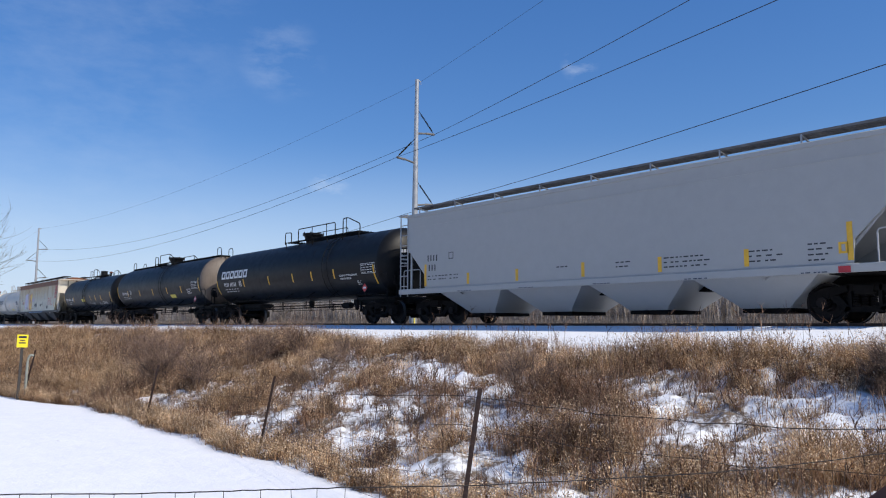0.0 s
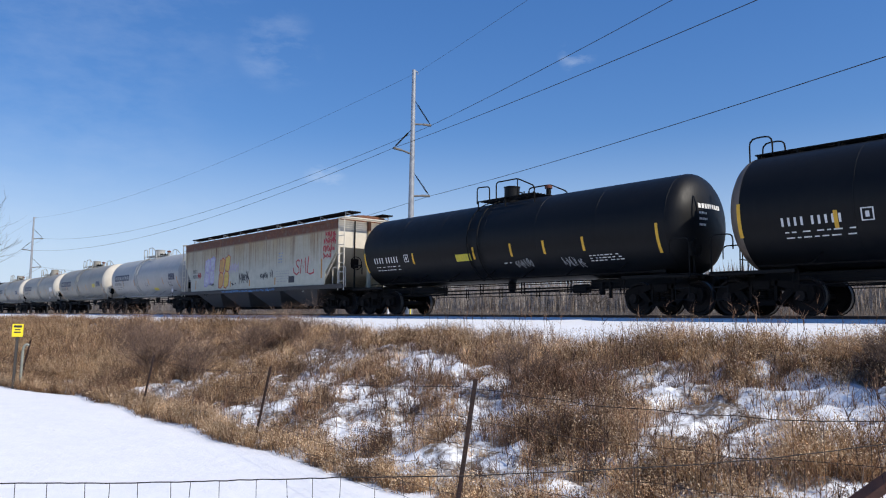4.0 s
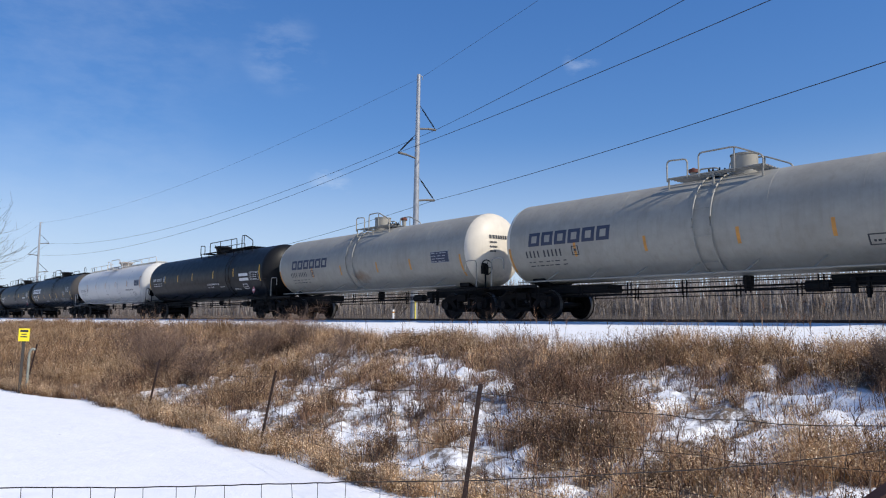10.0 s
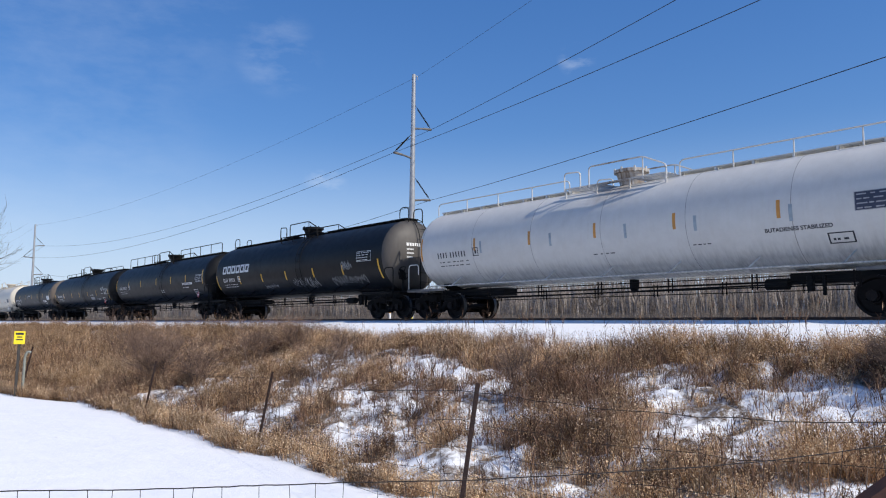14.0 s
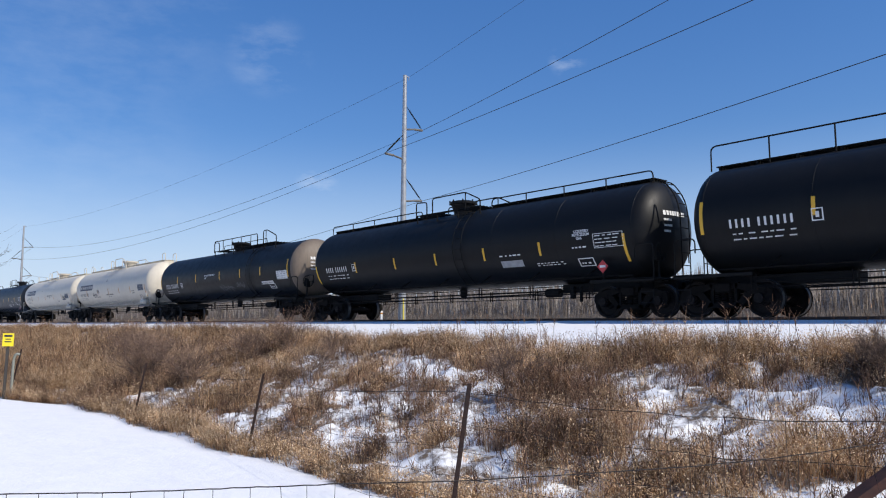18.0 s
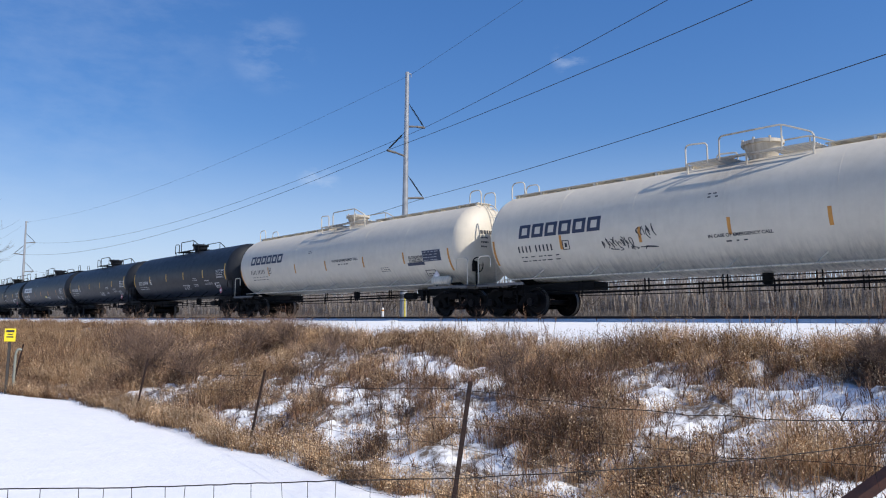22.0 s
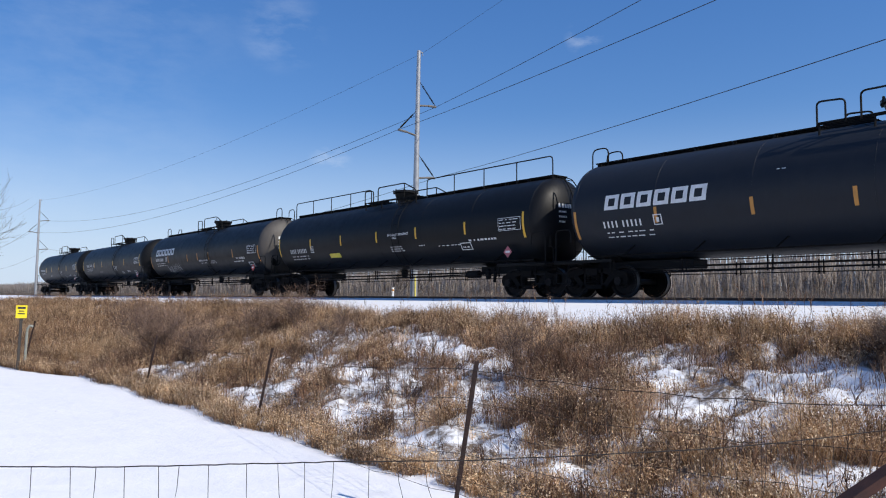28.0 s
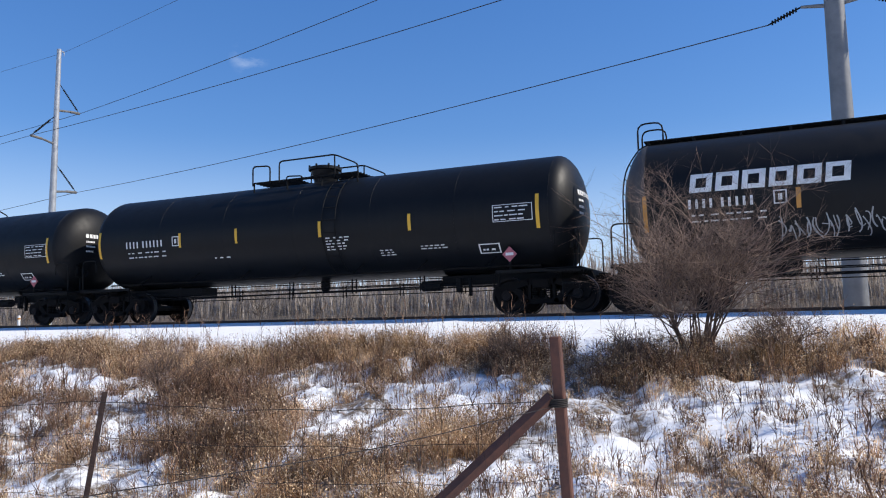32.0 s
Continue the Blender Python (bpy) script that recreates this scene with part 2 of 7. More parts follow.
M_LETTER_K = plain("black_lettering", (0.025, 0.027, 0.035), 0.6, 0, 0.2)
M_LETTER_B = plain("dark_blue_lettering", (0.03, 0.04, 0.075), 0.6, 0, 0.2)
M_GALV = plain("galvanised_steel", (0.38, 0.39, 0.40), 0.5, 0.4, 0.2, 3.0)
M_DULL_STEEL = plain("dull_grey_steel", (0.2, 0.205, 0.21), 0.6, 0.2, 0.25, 2.0)
M_RUST = plain("rusty_iron", (0.05, 0.025, 0.018), 0.85, 0.1, 0.45, 12.0, 0.5)
M_WIRE = plain("rusty_wire", (0.03, 0.023, 0.02), 0.85, 0.2, 0.4, 20.0)
M_RUST_CAP = plain("rusty_red_cap", (0.16, 0.05, 0.03), 0.8, 0.0, 0.4, 14.0)
M_SEAM = plain("dirty_weld_seam", (0.3, 0.29, 0.27), 0.7, 0, 0.4)
M_SILL = plain("grimy_grey_sill", (0.15, 0.145, 0.14), 0.7, 0, 0.45, 3.0)
M_CABLE = plain("cable", (0.05, 0.05, 0.055), 0.6, 0.3, 0.2)

# ---- geometry helpers ----
def finish(name, bm, smooth=True):
    me = bpy.data.meshes.new(name)
    bm.normal_update()
    bm.to_mesh(me)
    bm.free()
    if smooth:
        me.polygons.foreach_set("use_smooth", [True] * len(me.polygons))
        me.set_sharp_from_angle(angle=radians(38))
    return me


def part(name, bm, material, parent, label="", smooth=True):
    """Links a bmesh as one mesh object under a thing or a part."""
    me = finish(name, bm, smooth)
    me.materials.append(material)
    return link(name, me, parent, label)


def link(name, me, parent=None, label="", m=None):
    ob = new(name, me)
    if name in FINE:
        tagged(ob, kind="stuff")
    if parent is not None:
        ob.parent = parent
    if m is not None:
        ob.matrix_basis = m
    return tagged(ob, label)


FINE = ("small_writing", "inspection_table", "graffiti", "end_writing", "platform")     # strokes too small to pick apart


def thing(name, bm, material, label, category, group="", kind="", smooth=True):
    return tagged(part(name, bm, material, None, label, smooth), "", category, group, kind)


def box(bm, x0, x1, y0, y1, z0, z1, bevel=0.0):
    m = Matrix.Translation(((x0 + x1) / 2, (y0 + y1) / 2, (z0 + z1) / 2)) @ Matrix.Diagonal((abs(x1 - x0), abs(y1 - y0), abs(z1 - z0), 1))
    made = bmesh.ops.create_cube(bm, size=1, matrix=m)
    if bevel:
        es = list({e for v in made["verts"] for e in v.link_edges})
        bmesh.ops.bevel(bm, geom=es, offset=bevel, segments=1, affect="EDGES")


def rod(bm, a, b, r, seg=6, r2=None, caps=True):
    a, b = Vector(a), Vector(b)
    d = b - a
    m = Matrix.Translation((a + b) / 2) @ d.to_track_quat("Z", "Y").to_matrix().to_4x4()
    bmesh.ops.create_cone(bm, cap_ends=caps, segments=seg, radius1=r, radius2=r if r2 is None else r2, depth=d.length, matrix=m)


def path(bm, pts, r, seg=6):
    """A bent tube through the points."""
    pts = [Vector(p) for p in pts]
    rings = []
    for i, p in enumerate(pts):
        d = (pts[min(i + 1, len(pts) - 1)] - pts[max(i - 1, 0)]).normalized()
        side = d.cross(Vector((0, 0, 1)))
        if side.length < 0.05:
            side = d.cross(Vector((0, 1, 0)))
        side.normalize()
        up = side.cross(d)
        rings.append([bm.verts.new(p + r * (math.cos(k * math.tau / seg) * side + math.sin(k * math.tau / seg) * up)) for k in range(seg)])
    for a, b in zip(rings, rings[1:]):
        for k in range(seg):
            bm.faces.new((a[k], a[(k + 1) % seg], b[(k + 1) % seg], b[k]))
    bm.faces.new(rings[0][::-1])
    bm.faces.new(rings[-1])


def rounded(pts, r=0.12, n=3):
    """The points of a path with its corners rounded."""
    pts = [Vector(p) for p in pts]
    out = [pts[0]]
    for a, b, c in zip(pts, pts[1:], pts[2:]):
        k = min(r, (a - b).length / 2, (c - b).length / 2)
        p, q = b + (a - b).normalized() * k, b + (c - b).normalized() * k
        out += [p.lerp(b, t).lerp(b.lerp(q, t), t) for t in [i / n for i in range(n + 1)]]
    return out + [pts[-1]]


def lathe(bm, profile, seg=32, axis="x", origin=(0, 0, 0)):
    """Turns a profile of (along, radius) about the x or z axis."""
    o = Vector(origin)
    rings = []
    for a, r in profile:
        ring = []
        for k in range(seg):
            c, s = math.cos(k * math.tau / seg) * r, math.sin(k * math.tau / seg) * r
            ring.append(bm.verts.new(o + (Vector((a, c, s)) if axis == "x" else Vector((c, s, a)))))
        rings.append(ring)
    for a, b in zip(rings, rings[1:]):
        for k in range(seg):
            f = (a[k], a[(k + 1) % seg], b[(k + 1) % seg], b[k])
            bm.faces.new(f[::-1] if axis == "x" else f)
    bm.faces.new(rings[0] if axis == "x" else rings[0][::-1])
    bm.faces.new(rings[-1][::-1] if axis == "x" else rings[-1])


def prism(bm, poly, y0, y1):
    """A polygon in x and z, given counter-clockwise as seen from -y, made solid from y0 to y1."""
    a = [bm.verts.new((x, y0, z)) for x, z in poly]
    b = [bm.verts.new((x, y1, z)) for x, z in poly]
    bm.faces.new(a)
    bm.faces.new(b[::-1])
    for i in range(len(poly)):
        j = (i + 1) % len(poly)
        bm.faces.new((a[j], a[i], b[i], b[j]))


def mesh_from(name, verts, faces, mats, smooth=False):
    me = bpy.data.meshes.new(name)
    me.from_pydata(verts, [], faces)
    for m in mats:
        me.materials.append(m)
    if smooth:
        me.polygons.foreach_set("use_smooth", [True] * len(me.polygons))
    return me


# ---- the lie of the land ----
TRACK_Y = 18.36
GAUGE = 1.435


def lerp_table(table, v):
    return float(np.interp(v, [a for a, _ in table], [b for _, b in table]))


BANK = [(-400, -2.3), (-6, -1.95), (0, -1.9), (3.5, -2.1), (5.4, -2.2), (6.6, -2.08), (8.5, -1.66), (10.5, -1.22), (11.8, -0.86), (12.8, -0.58), (13.4, -0.46),
        (14.6, -0.31), (15.8, -0.18), (16.6, -0.105), (17.4, -0.06), (17.56, -0.2), (19.7, -0.2), (20.4, -0.5), (23, -1.0), (28, -1.3), (60, -1.2), (4000, -1.0)]


def ground_z(x, y):
    z = lerp_table(BANK, y)
    if 5.4 < y < 14.5:
        k = min(1.0, (y - 5.4) / 1.2) * min(1.0, (14.5 - y) / 1.5)
        z += k * (0.2 * noise.noise((x * 0.35, y * 0.4, 3)) + 0.12 * noise.noise((x * 1.1, y * 1.2, 8)))
        # tussocks and hollows under the snow
        z += k * min(1.0, max(0.15, (13.2 - y) / 1.5)) * (0.15 * noise.noise((x * 2.1, y * 2.3, 11)) + 0.07 * noise.noise((x * 4.6, y * 4.8, 17)))
    elif y <= 5.4:
        z += 0.05 * noise.noise((x * 0.15, y * 0.3, 1)) + 0.015 * noise.noise((x * 0.7, y * 1.3, 5))
    elif y > 21:
        z += 0.15 * noise.noise((x * 0.05, y * 0.08, 2))
    # the field's edge rises into the bank further along the line
    if x > -1.0 and y < 9:
        z += min(1.0, (x + 1.0) / 4.0) * max(0.0, 0.35 - abs(y - 5.5) * 0.06)
    return z


def snow_material():
    m, nt, b = node_mat("snow_and_matted_grass")
    pos = nt.nodes.new("ShaderNodeNewGeometry").outputs["Position"]
    sep = nt.nodes.new("ShaderNodeSeparateXYZ")
    nt.links.new(pos, sep.inputs["Vector"])

    def math_node(op, a, c=None):
        n = nt.nodes.new("ShaderNodeMath")
        n.operation = op
        for k, v in enumerate((a, c)):
            if v is None:
                continue
            if isinstance(v, (int, float)):
                n.inputs[k].default_value = v
            else:
                nt.links.new(v, n.inputs[k])
        return n.outputs["Value"]

    def band(v, lo, hi):
        n = nt.nodes.new("ShaderNodeMapRange")
        n.inputs["From Min"].default_value, n.inputs["From Max"].default_value = lo, hi
        nt.links.new(v, n.inputs["Value"])
        return n.outputs["Result"]
    big = noise_tex(nt, 0.55, 6, 0.62, None, "Object")
    mid = noise_tex(nt, 2.6, 6, 0.7, None, "Object")
    fine = noise_tex(nt, 14.0, 5, 0.7, None, "Object")
    # how far the grass litter shows through: on the bank, with an uneven lower edge
    edge = math_node("ADD", sep.outputs["Y"], math_node("MULTIPLY", math_node("SUBTRACT", big, 0.5), 2.4))
    on_bank = math_node("MULTIPLY", band(edge, 5.6, 6.6), band(sep.outputs["Y"], 14.2, 12.0))
    patch_f = math_node("ADD", math_node("MULTIPLY", big, 0.5), math_node("MULTIPLY", mid, 0.5))
    litter = band(patch_f, 0.49, 0.56)
    amount = math_node("MULTIPLY", math_node("MULTIPLY", litter, on_bank), band(fine, 0.32, 0.5))
    far = band(sep.outputs["Y"], 21.0, 27.0)
    far_mix = math_node("MULTIPLY", far, band(noise_tex(nt, 0.35, 6, 0.7), 0.38, 0.5))
    # litter under the clumps, whose dark brown also paints in their shade
    thatch = nt.nodes.new("ShaderNodeAttribute")
    thatch.attribute_name = "thatch"
    under = math_node("MULTIPLY", band(math_node("ADD", thatch.outputs["Fac"], math_node("MULTIPLY", math_node("SUBTRACT", mid, 0.5), 1.4)), 0.3, 0.6), band(fine, 0.3, 0.48))
    total = math_node("MAXIMUM", math_node("MAXIMUM", amount, under), far_mix)
    litter_col = ramp(nt, fine, [(0.2, (0.045, 0.032, 0.022)), (0.5, (0.13, 0.092, 0.06)), (0.8, (0.26, 0.195, 0.13))])
    snow_col = ramp(nt, mid, [(0.2, (0.76, 0.775, 0.80)), (0.8, (0.86, 0.865, 0.875))])
    nt.links.new(mix_col(nt, total, snow_col, litter_col), b.inputs["Base Color"])
    b.inputs["Roughness"].default_value = 0.75
    b.inputs["Subsurface Weight"].default_value = 0.0
    h = math_node("ADD", math_node("MULTIPLY", mid, 0.5), math_node("MULTIPLY", fine, math_node("ADD", math_node("MULTIPLY", total, 0.5), 0.06)))
    add_bump(nt, b, h, 0.55, 0.12)
    return m


def build_ground():
    xs = sorted({*[round(-40 + 0.28 * i, 3) for i in range(200)], *[round(-22 + 0.14 * i, 3) for i in range(180)], *[16 + 1.5 * i for i in range(20)], *[-40 - 1.5 * i for i in range(1, 60)],
                 *[-130 - 25 * i for i in range(1, 30)], -1500, -2500, -4000, *[46 + 25 * i for i in range(1, 20)], 900, 2000, 4000})
    ys = sorted({*[round(-3 + 0.28 * i, 3) for i in range(86)], *[round(5.12 + 0.14 * i, 3) for i in range(62)], *[-3 - 2.0 * i for i in range(1, 12)], *[21.2 + 1.2 * i for i in range(25)],
                 *[52 + 12 * i for i in range(1, 20)], -40, -80, -160, -400, -1200, -4000, 340, 500, 900, 1800, 4000})
    verts = [(x, y, ground_z(x, y)) for y in ys for x in xs]
    n = len(xs)
    faces = [(j * n + i, j * n + i + 1, (j + 1) * n + i + 1, (j + 1) * n + i) for j in range(len(ys) - 1) for i in range(n - 1)]
    me = mesh_from("ground", verts, faces, [snow_material()], True)
    tagged(new("ground", me), "snow-covered field and railway bank with dry grass showing through", "ground", "", "structure")


build_ground()


# ---- the track ----
def build_track():
    bal = plain("snowy_ballast", (0.34, 0.33, 0.33), 0.95, 0, 0.6, 7.0, 1.0)
    x0, x1 = -700.0, 60.0
    bm = bmesh.new()
    prof = [(17.3, -0.26), (17.5, -0.17), (19.65, -0.17), (20.3, -0.5)]
    for (ya, za), (yb, zb) in zip(prof, prof[1:]):
        for k in range(190):
            xa, xb = x0 + k * 4, x0 + k * 4 + 4
            v = [bm.verts.new(p) for p in ((xa, ya, za + .002), (xb, ya, za + .002), (xb, yb, zb + .002), (xa, yb, zb + .002))]
            bm.faces.new(v)
    bmesh.ops.remove_doubles(bm, verts=bm.verts, dist=0.0005)
    thing("ballast_bed", bm, bal, "grey ballast bed half buried in snow under the rails", "ballast", "", "structure")
    prof = [(-0.07, -0.17), (0.07, -0.17), (0.07, -0.155), (0.012, -0.13), (0.012, -0.04), (0.036, -0.03), (0.036, 0.0), (-0.036, 0.0), (-0.036, -0.03), (-0.012, -0.04), (-0.012, -0.13), (-0.07, -0.155)]
    rail_m = plain("rusty_rail", (0.09, 0.055, 0.04), 0.6, 0.5, 0.4, 3.0)
    for y in (TRACK_Y - GAUGE / 2 - 0.036, TRACK_Y + GAUGE / 2 + 0.036):
        bm = bmesh.new()
        a = [bm.verts.new((x0, y + p, q)) for p, q in prof]
        b = [bm.verts.new((x1, y + p, q)) for p, q in prof]
        bm.faces.new(a)
        bm.faces.new(b[::-1])
        for i in range(len(prof)):
            j = (i + 1) % len(prof)
            bm.faces.new((a[j], a[i], b[i], b[j]))
        bmesh.ops.recalc_face_normals(bm, faces=bm.faces)
        thing("rail", bm, rail_m, "rusty steel rail with a worn top on snowy ballast", "rail", "rails of the track", "structure", False)


build_track()


# ---- railway cars: shared running gear ----
WHEEL_R = 0.457


def wheelset_mesh():
    bm = bmesh.new()
    for s in (-1, 1):
        y = s * 0.757
        prof = [(-0.075, 0.10), (-0.07, 0.17), (-0.02, 0.2), (-0.012, 0.36), (-0.065, 0.40), (-0.065, WHEEL_R), (0.06, WHEEL_R + 0.004), (0.065, WHEEL_R + 0.026), (0.085, WHEEL_R + 0.024), (0.085, 0.40), (0.01, 0.36), (0.0, 0.2), (0.06, 0.17), (0.07, 0.10)]
        rings = []
        for a, r in prof:
            rings.append([bm.verts.new((math.cos(k * math.tau / 28) * r, y - s * a * -1 if s > 0 else y + a, math.sin(k * math.tau / 28) * r)) for k in range(28)])
        for i, (a, b) in enumerate(zip(rings, rings[1:])):
            for k in range(28):
                f = bm.faces.new((a[k], a[(k + 1) % 28], b[(k + 1) % 28], b[k]))
                f.material_index = 1 if i == 5 else 0
    rod(bm, (0, -1.07, 0), (0, 1.07, 0), 0.085, 12)
    for s in (-1, 1):
        rod(bm, (0, s * 1.0, 0), (0, s * 1.13, 0), 0.12, 12)
        for k in range(3):
            a = k * math.tau / 3
            rod(bm, (0.06 * math.cos(a), s * 1.12, 0.06 * math.sin(a)), (0.06 * math.cos(a), s * 1.145, 0.06 * math.sin(a)), 0.018, 6)
    bmesh.ops.recalc_face_normals(bm, faces=bm.faces)
    me = finish("wheelset", bm)
    me.materials.append(M_WHEEL)
    me.materials.append(M_TREAD)
    return me


def side_frame_mesh():
    bm = bmesh.new()
    # the frame is made of convex slabs
    for p in ([(-1.2, 0.5), (-1.14, 0.36), (-1.02, 0.36), (-1.02, 0.58), (-1.16, 0.68)], [(1.2, 0.5), (1.16, 0.68), (1.02, 0.58), (1.02, 0.36), (1.14, 0.36)][::1],
              [(-1.16, 0.68), (-1.02, 0.56), (-0.72, 0.58), (-0.3, 0.72), (-0.3, 0.84), (-0.75, 0.80)], [(1.16, 0.68), (0.75, 0.80), (0.3, 0.84), (0.3, 0.72), (0.72, 0.58), (1.02, 0.56)],
              [(-0.76, 0.58), (-0.42, 0.24), (-0.28, 0.30), (-0.55, 0.62)], [(0.76, 0.58), (0.55, 0.62), (0.28, 0.30), (0.42, 0.24)],
              [(-0.44, 0.24), (0.44, 0.24), (0.40, 0.36), (-0.40, 0.36)], [(-0.34, 0.36), (-0.27, 0.36), (-0.27, 0.80), (-0.34, 0.80)], [(0.27, 0.36), (0.34, 0.36), (0.34, 0.80), (0.27, 0.80)],
              [(-0.36, 0.76), (0.36, 0.76), (0.36, 0.86), (-0.36, 0.86)]):
        prism(bm, p, -0.07, 0.07)
    for i in (-0.18, 0.0, 0.18):
        for k in range(6):
            rod(bm, (i, -0.04, 0.37 + k * 0.055), (i, -0.04, 0.395 + k * 0.055), 0.075, 8)
    box(bm, -0.30, 0.30, -0.09, 0.09, 0.70, 0.80)
    for s in (-1, 1):
        rod(bm, (s * 0.889, -0.05, 0.457), (s * 0.889, 0.08, 0.457), 0.15, 10)
        box(bm, s * 0.889 - 0.16, s * 0.889 + 0.16, -0.08, 0.08, 0.55, 0.70)
    bmesh.ops.recalc_face_normals(bm, faces=bm.faces)
    me = finish("side_frame", bm)
    me.materials.append(M_GRIME)
    return me


def bolster_mesh():
    bm = bmesh.new()
    box(bm, -0.2, 0.2, -1.15, 1.15, 0.62, 0.84, 0.02)
    rod(bm, (0, 0, 0.84), (0, 0, 0.98), 0.2, 16)
    for s in (-1, 1):
        box(bm, s * 0.42, s * 0.5, -0.85, 0.85, 0.32, 0.44)
        for t in (-1, 1):
            box(bm, s * 0.40, s * 0.45, t * 0.68, t * 0.84, 0.34, 0.66)
    me = finish("truck", bm)
    me.materials.append(M_GRIME)
    return me


ME_WHEELSET, ME_SIDE_FRAME, ME_BOLSTER = wheelset_mesh(), side_frame_mesh(), bolster_mesh()
FRONT_SETS, REAR_SETS = [], []
CARS = []


def add_truck(car, x):
    tr = link("truck", ME_BOLSTER, car, "grimy cast steel truck", pose(x, 0, 0))
    for s in (-1, 1):
        link("side_frame", ME_SIDE_FRAME, tr, "", pose(0, s * 1.0, 0))
    for s, store in ((1, FRONT_SETS), (-1, REAR_SETS)):
        store.append(link("wheelset", ME_WHEELSET, tr, "worn steel wheels on their axle", pose(s * 0.889, 0, WHEEL_R)))


def add_coupler(car, x, s, inner):
    bm = bmesh.new()
    box(bm, *sorted((x, s * (inner - 0.1))), -0.08, 0.08, 0.75, 0.92)
    rod(bm, (x - s * 0.05, 0.06, 0.69), (x - s * 0.05, 0.06, 0.98), 0.10, 8)
    box(bm, x - s * 0.02 - 0.08, x - s * 0.02 + 0.08, -0.17, -0.05, 0.70, 0.97, 0.02)
    part("coupler", bm, M_GRIME, car)
    bm = bmesh.new()
    path(bm, [(x - s * 0.35, 0.2, 0.72), (x - s * 0.2, 0.22, 0.55), (x - s * 0.02, 0.2, 0.42), (x + s * 0.08, 0.15, 0.48)], 0.022, 6)
    part("brake_hose", bm, M_STEEL_DARK, car)


# ---- lettering laid on a curved or a flat side ----
def wrap(u, v, R, zc, off=0.006):
    """A point on the near side of a tank: u along the car, v along the girth from mid-height."""
    a = v / R
    return (u, -(R + off) * math.cos(a), zc + (R + off) * math.sin(a))


def flat_side(u, v, R, zc, off=0.006):
    return (u, -(R + off), zc + v)


def patch(bm, u0, u1, v0, v1, R, zc, lay=wrap, slant=0.0):
    n = max(1, int(math.ceil((v1 - v0) / 0.1)))
    rows = []
    for i in range(n + 1):
        v = v0 + (v1 - v0) * i / n
        sh = slant * (v - v0)
        rows.append((bm.verts.new(lay(u0 + sh, v, R, zc)), bm.verts.new(lay(u1 + sh, v, R, zc))))
    for a, b in zip(rows, rows[1:]):
        bm.faces.new((a[0], a[1], b[1], b[0]))


def ring_patch(bm, u0, u1, v0, v1, t, R, zc, lay=wrap, slant=0.0):
    for a in ((u0, u1, v0, v0 + t), (u0, u1, v1 - t, v1)):
        patch(bm, a[0] + slant * (a[2] - v0), a[1] + slant * (a[2] - v0), a[2], a[3], R, zc, lay, slant)
    patch(bm, u0 + slant * t, u0 + t * 1.2 + slant * t, v0 + t, v1 - t, R, zc, lay, slant)
    patch(bm, u1 - t * 1.2 + slant * t, u1 + slant * t, v0 + t, v1 - t, R, zc, lay, slant)


def bars(bm, u, v, n, h, w, gap, R, zc, lay=wrap, seed=1):
    """A line of writing too small to read, as short bars."""
    rnd = random.Random(seed)
    x = u
    for _ in range(n):
        k = w * rnd.uniform(0.5, 1.3)
        patch(bm, x, x + k, v, v + h * 0.56, R, zc, lay)
        x += k + gap * rnd.choice((1, 1, 1, 2.4))


def marks(made, u, h, groups):
    """Car letters and number as plain upright bars, one for each character."""
    x = u
    w = h * 0.27
    for n in groups:
        for _ in range(n):
            made.append((x, x + w))
            x += w + h * 0.46
        x += h * 0.45
    return x


def words(text, u, v, h, R, zc, lay=wrap):
    """Real words in the built-in font, cut into strips and laid on the side."""
    cu = bpy.data.curves.new("words", "FONT")
    cu.body, cu.size, cu.offset = text, h * 1.4, h * 0.035
    ob = bpy.data.objects.new("words", cu)
    scene.collection.objects.link(ob)
    me = bpy.data.meshes.new_from_object(ob.evaluated_get(bpy.context.evaluated_depsgraph_get()))
    bpy.data.objects.remove(ob)
    bm = bmesh.new()
    bm.from_mesh(me)
    bpy.data.meshes.remove(me)
    for p in bm.verts:
        p.co = lay(u + p.co.x, v + p.co.y, R, zc)
    bmesh.ops.recalc_face_normals(bm, faces=bm.faces)
    for f in bm.faces:
        if f.normal.y > 0:
            f.normal_flip()
    return bm


def stroke(bm, pts, t, R, zc, lay=wrap, off=0.0):
    """A painted line of width t through points (u, v) on the side."""
    rows = []
    for i, p in enumerate(pts):
        q0, q1 = pts[max(0, i - 1)], pts[min(len(pts) - 1, i + 1)]
        dx, dy = q1[0] - q0[0], q1[1] - q0[1]
        n = math.hypot(dx, dy) or 1.0
        dx, dy = -dy / n * t / 2, dx / n * t / 2
        rows.append((bm.verts.new(lay(p[0] + dx, p[1] + dy, R + off, zc)), bm.verts.new(lay(p[0] - dx, p[1] - dy, R + off, zc))))
    for (a, b), (c, d) in zip(rows, rows[1:]):
        bm.faces.new((a, b, d, c))


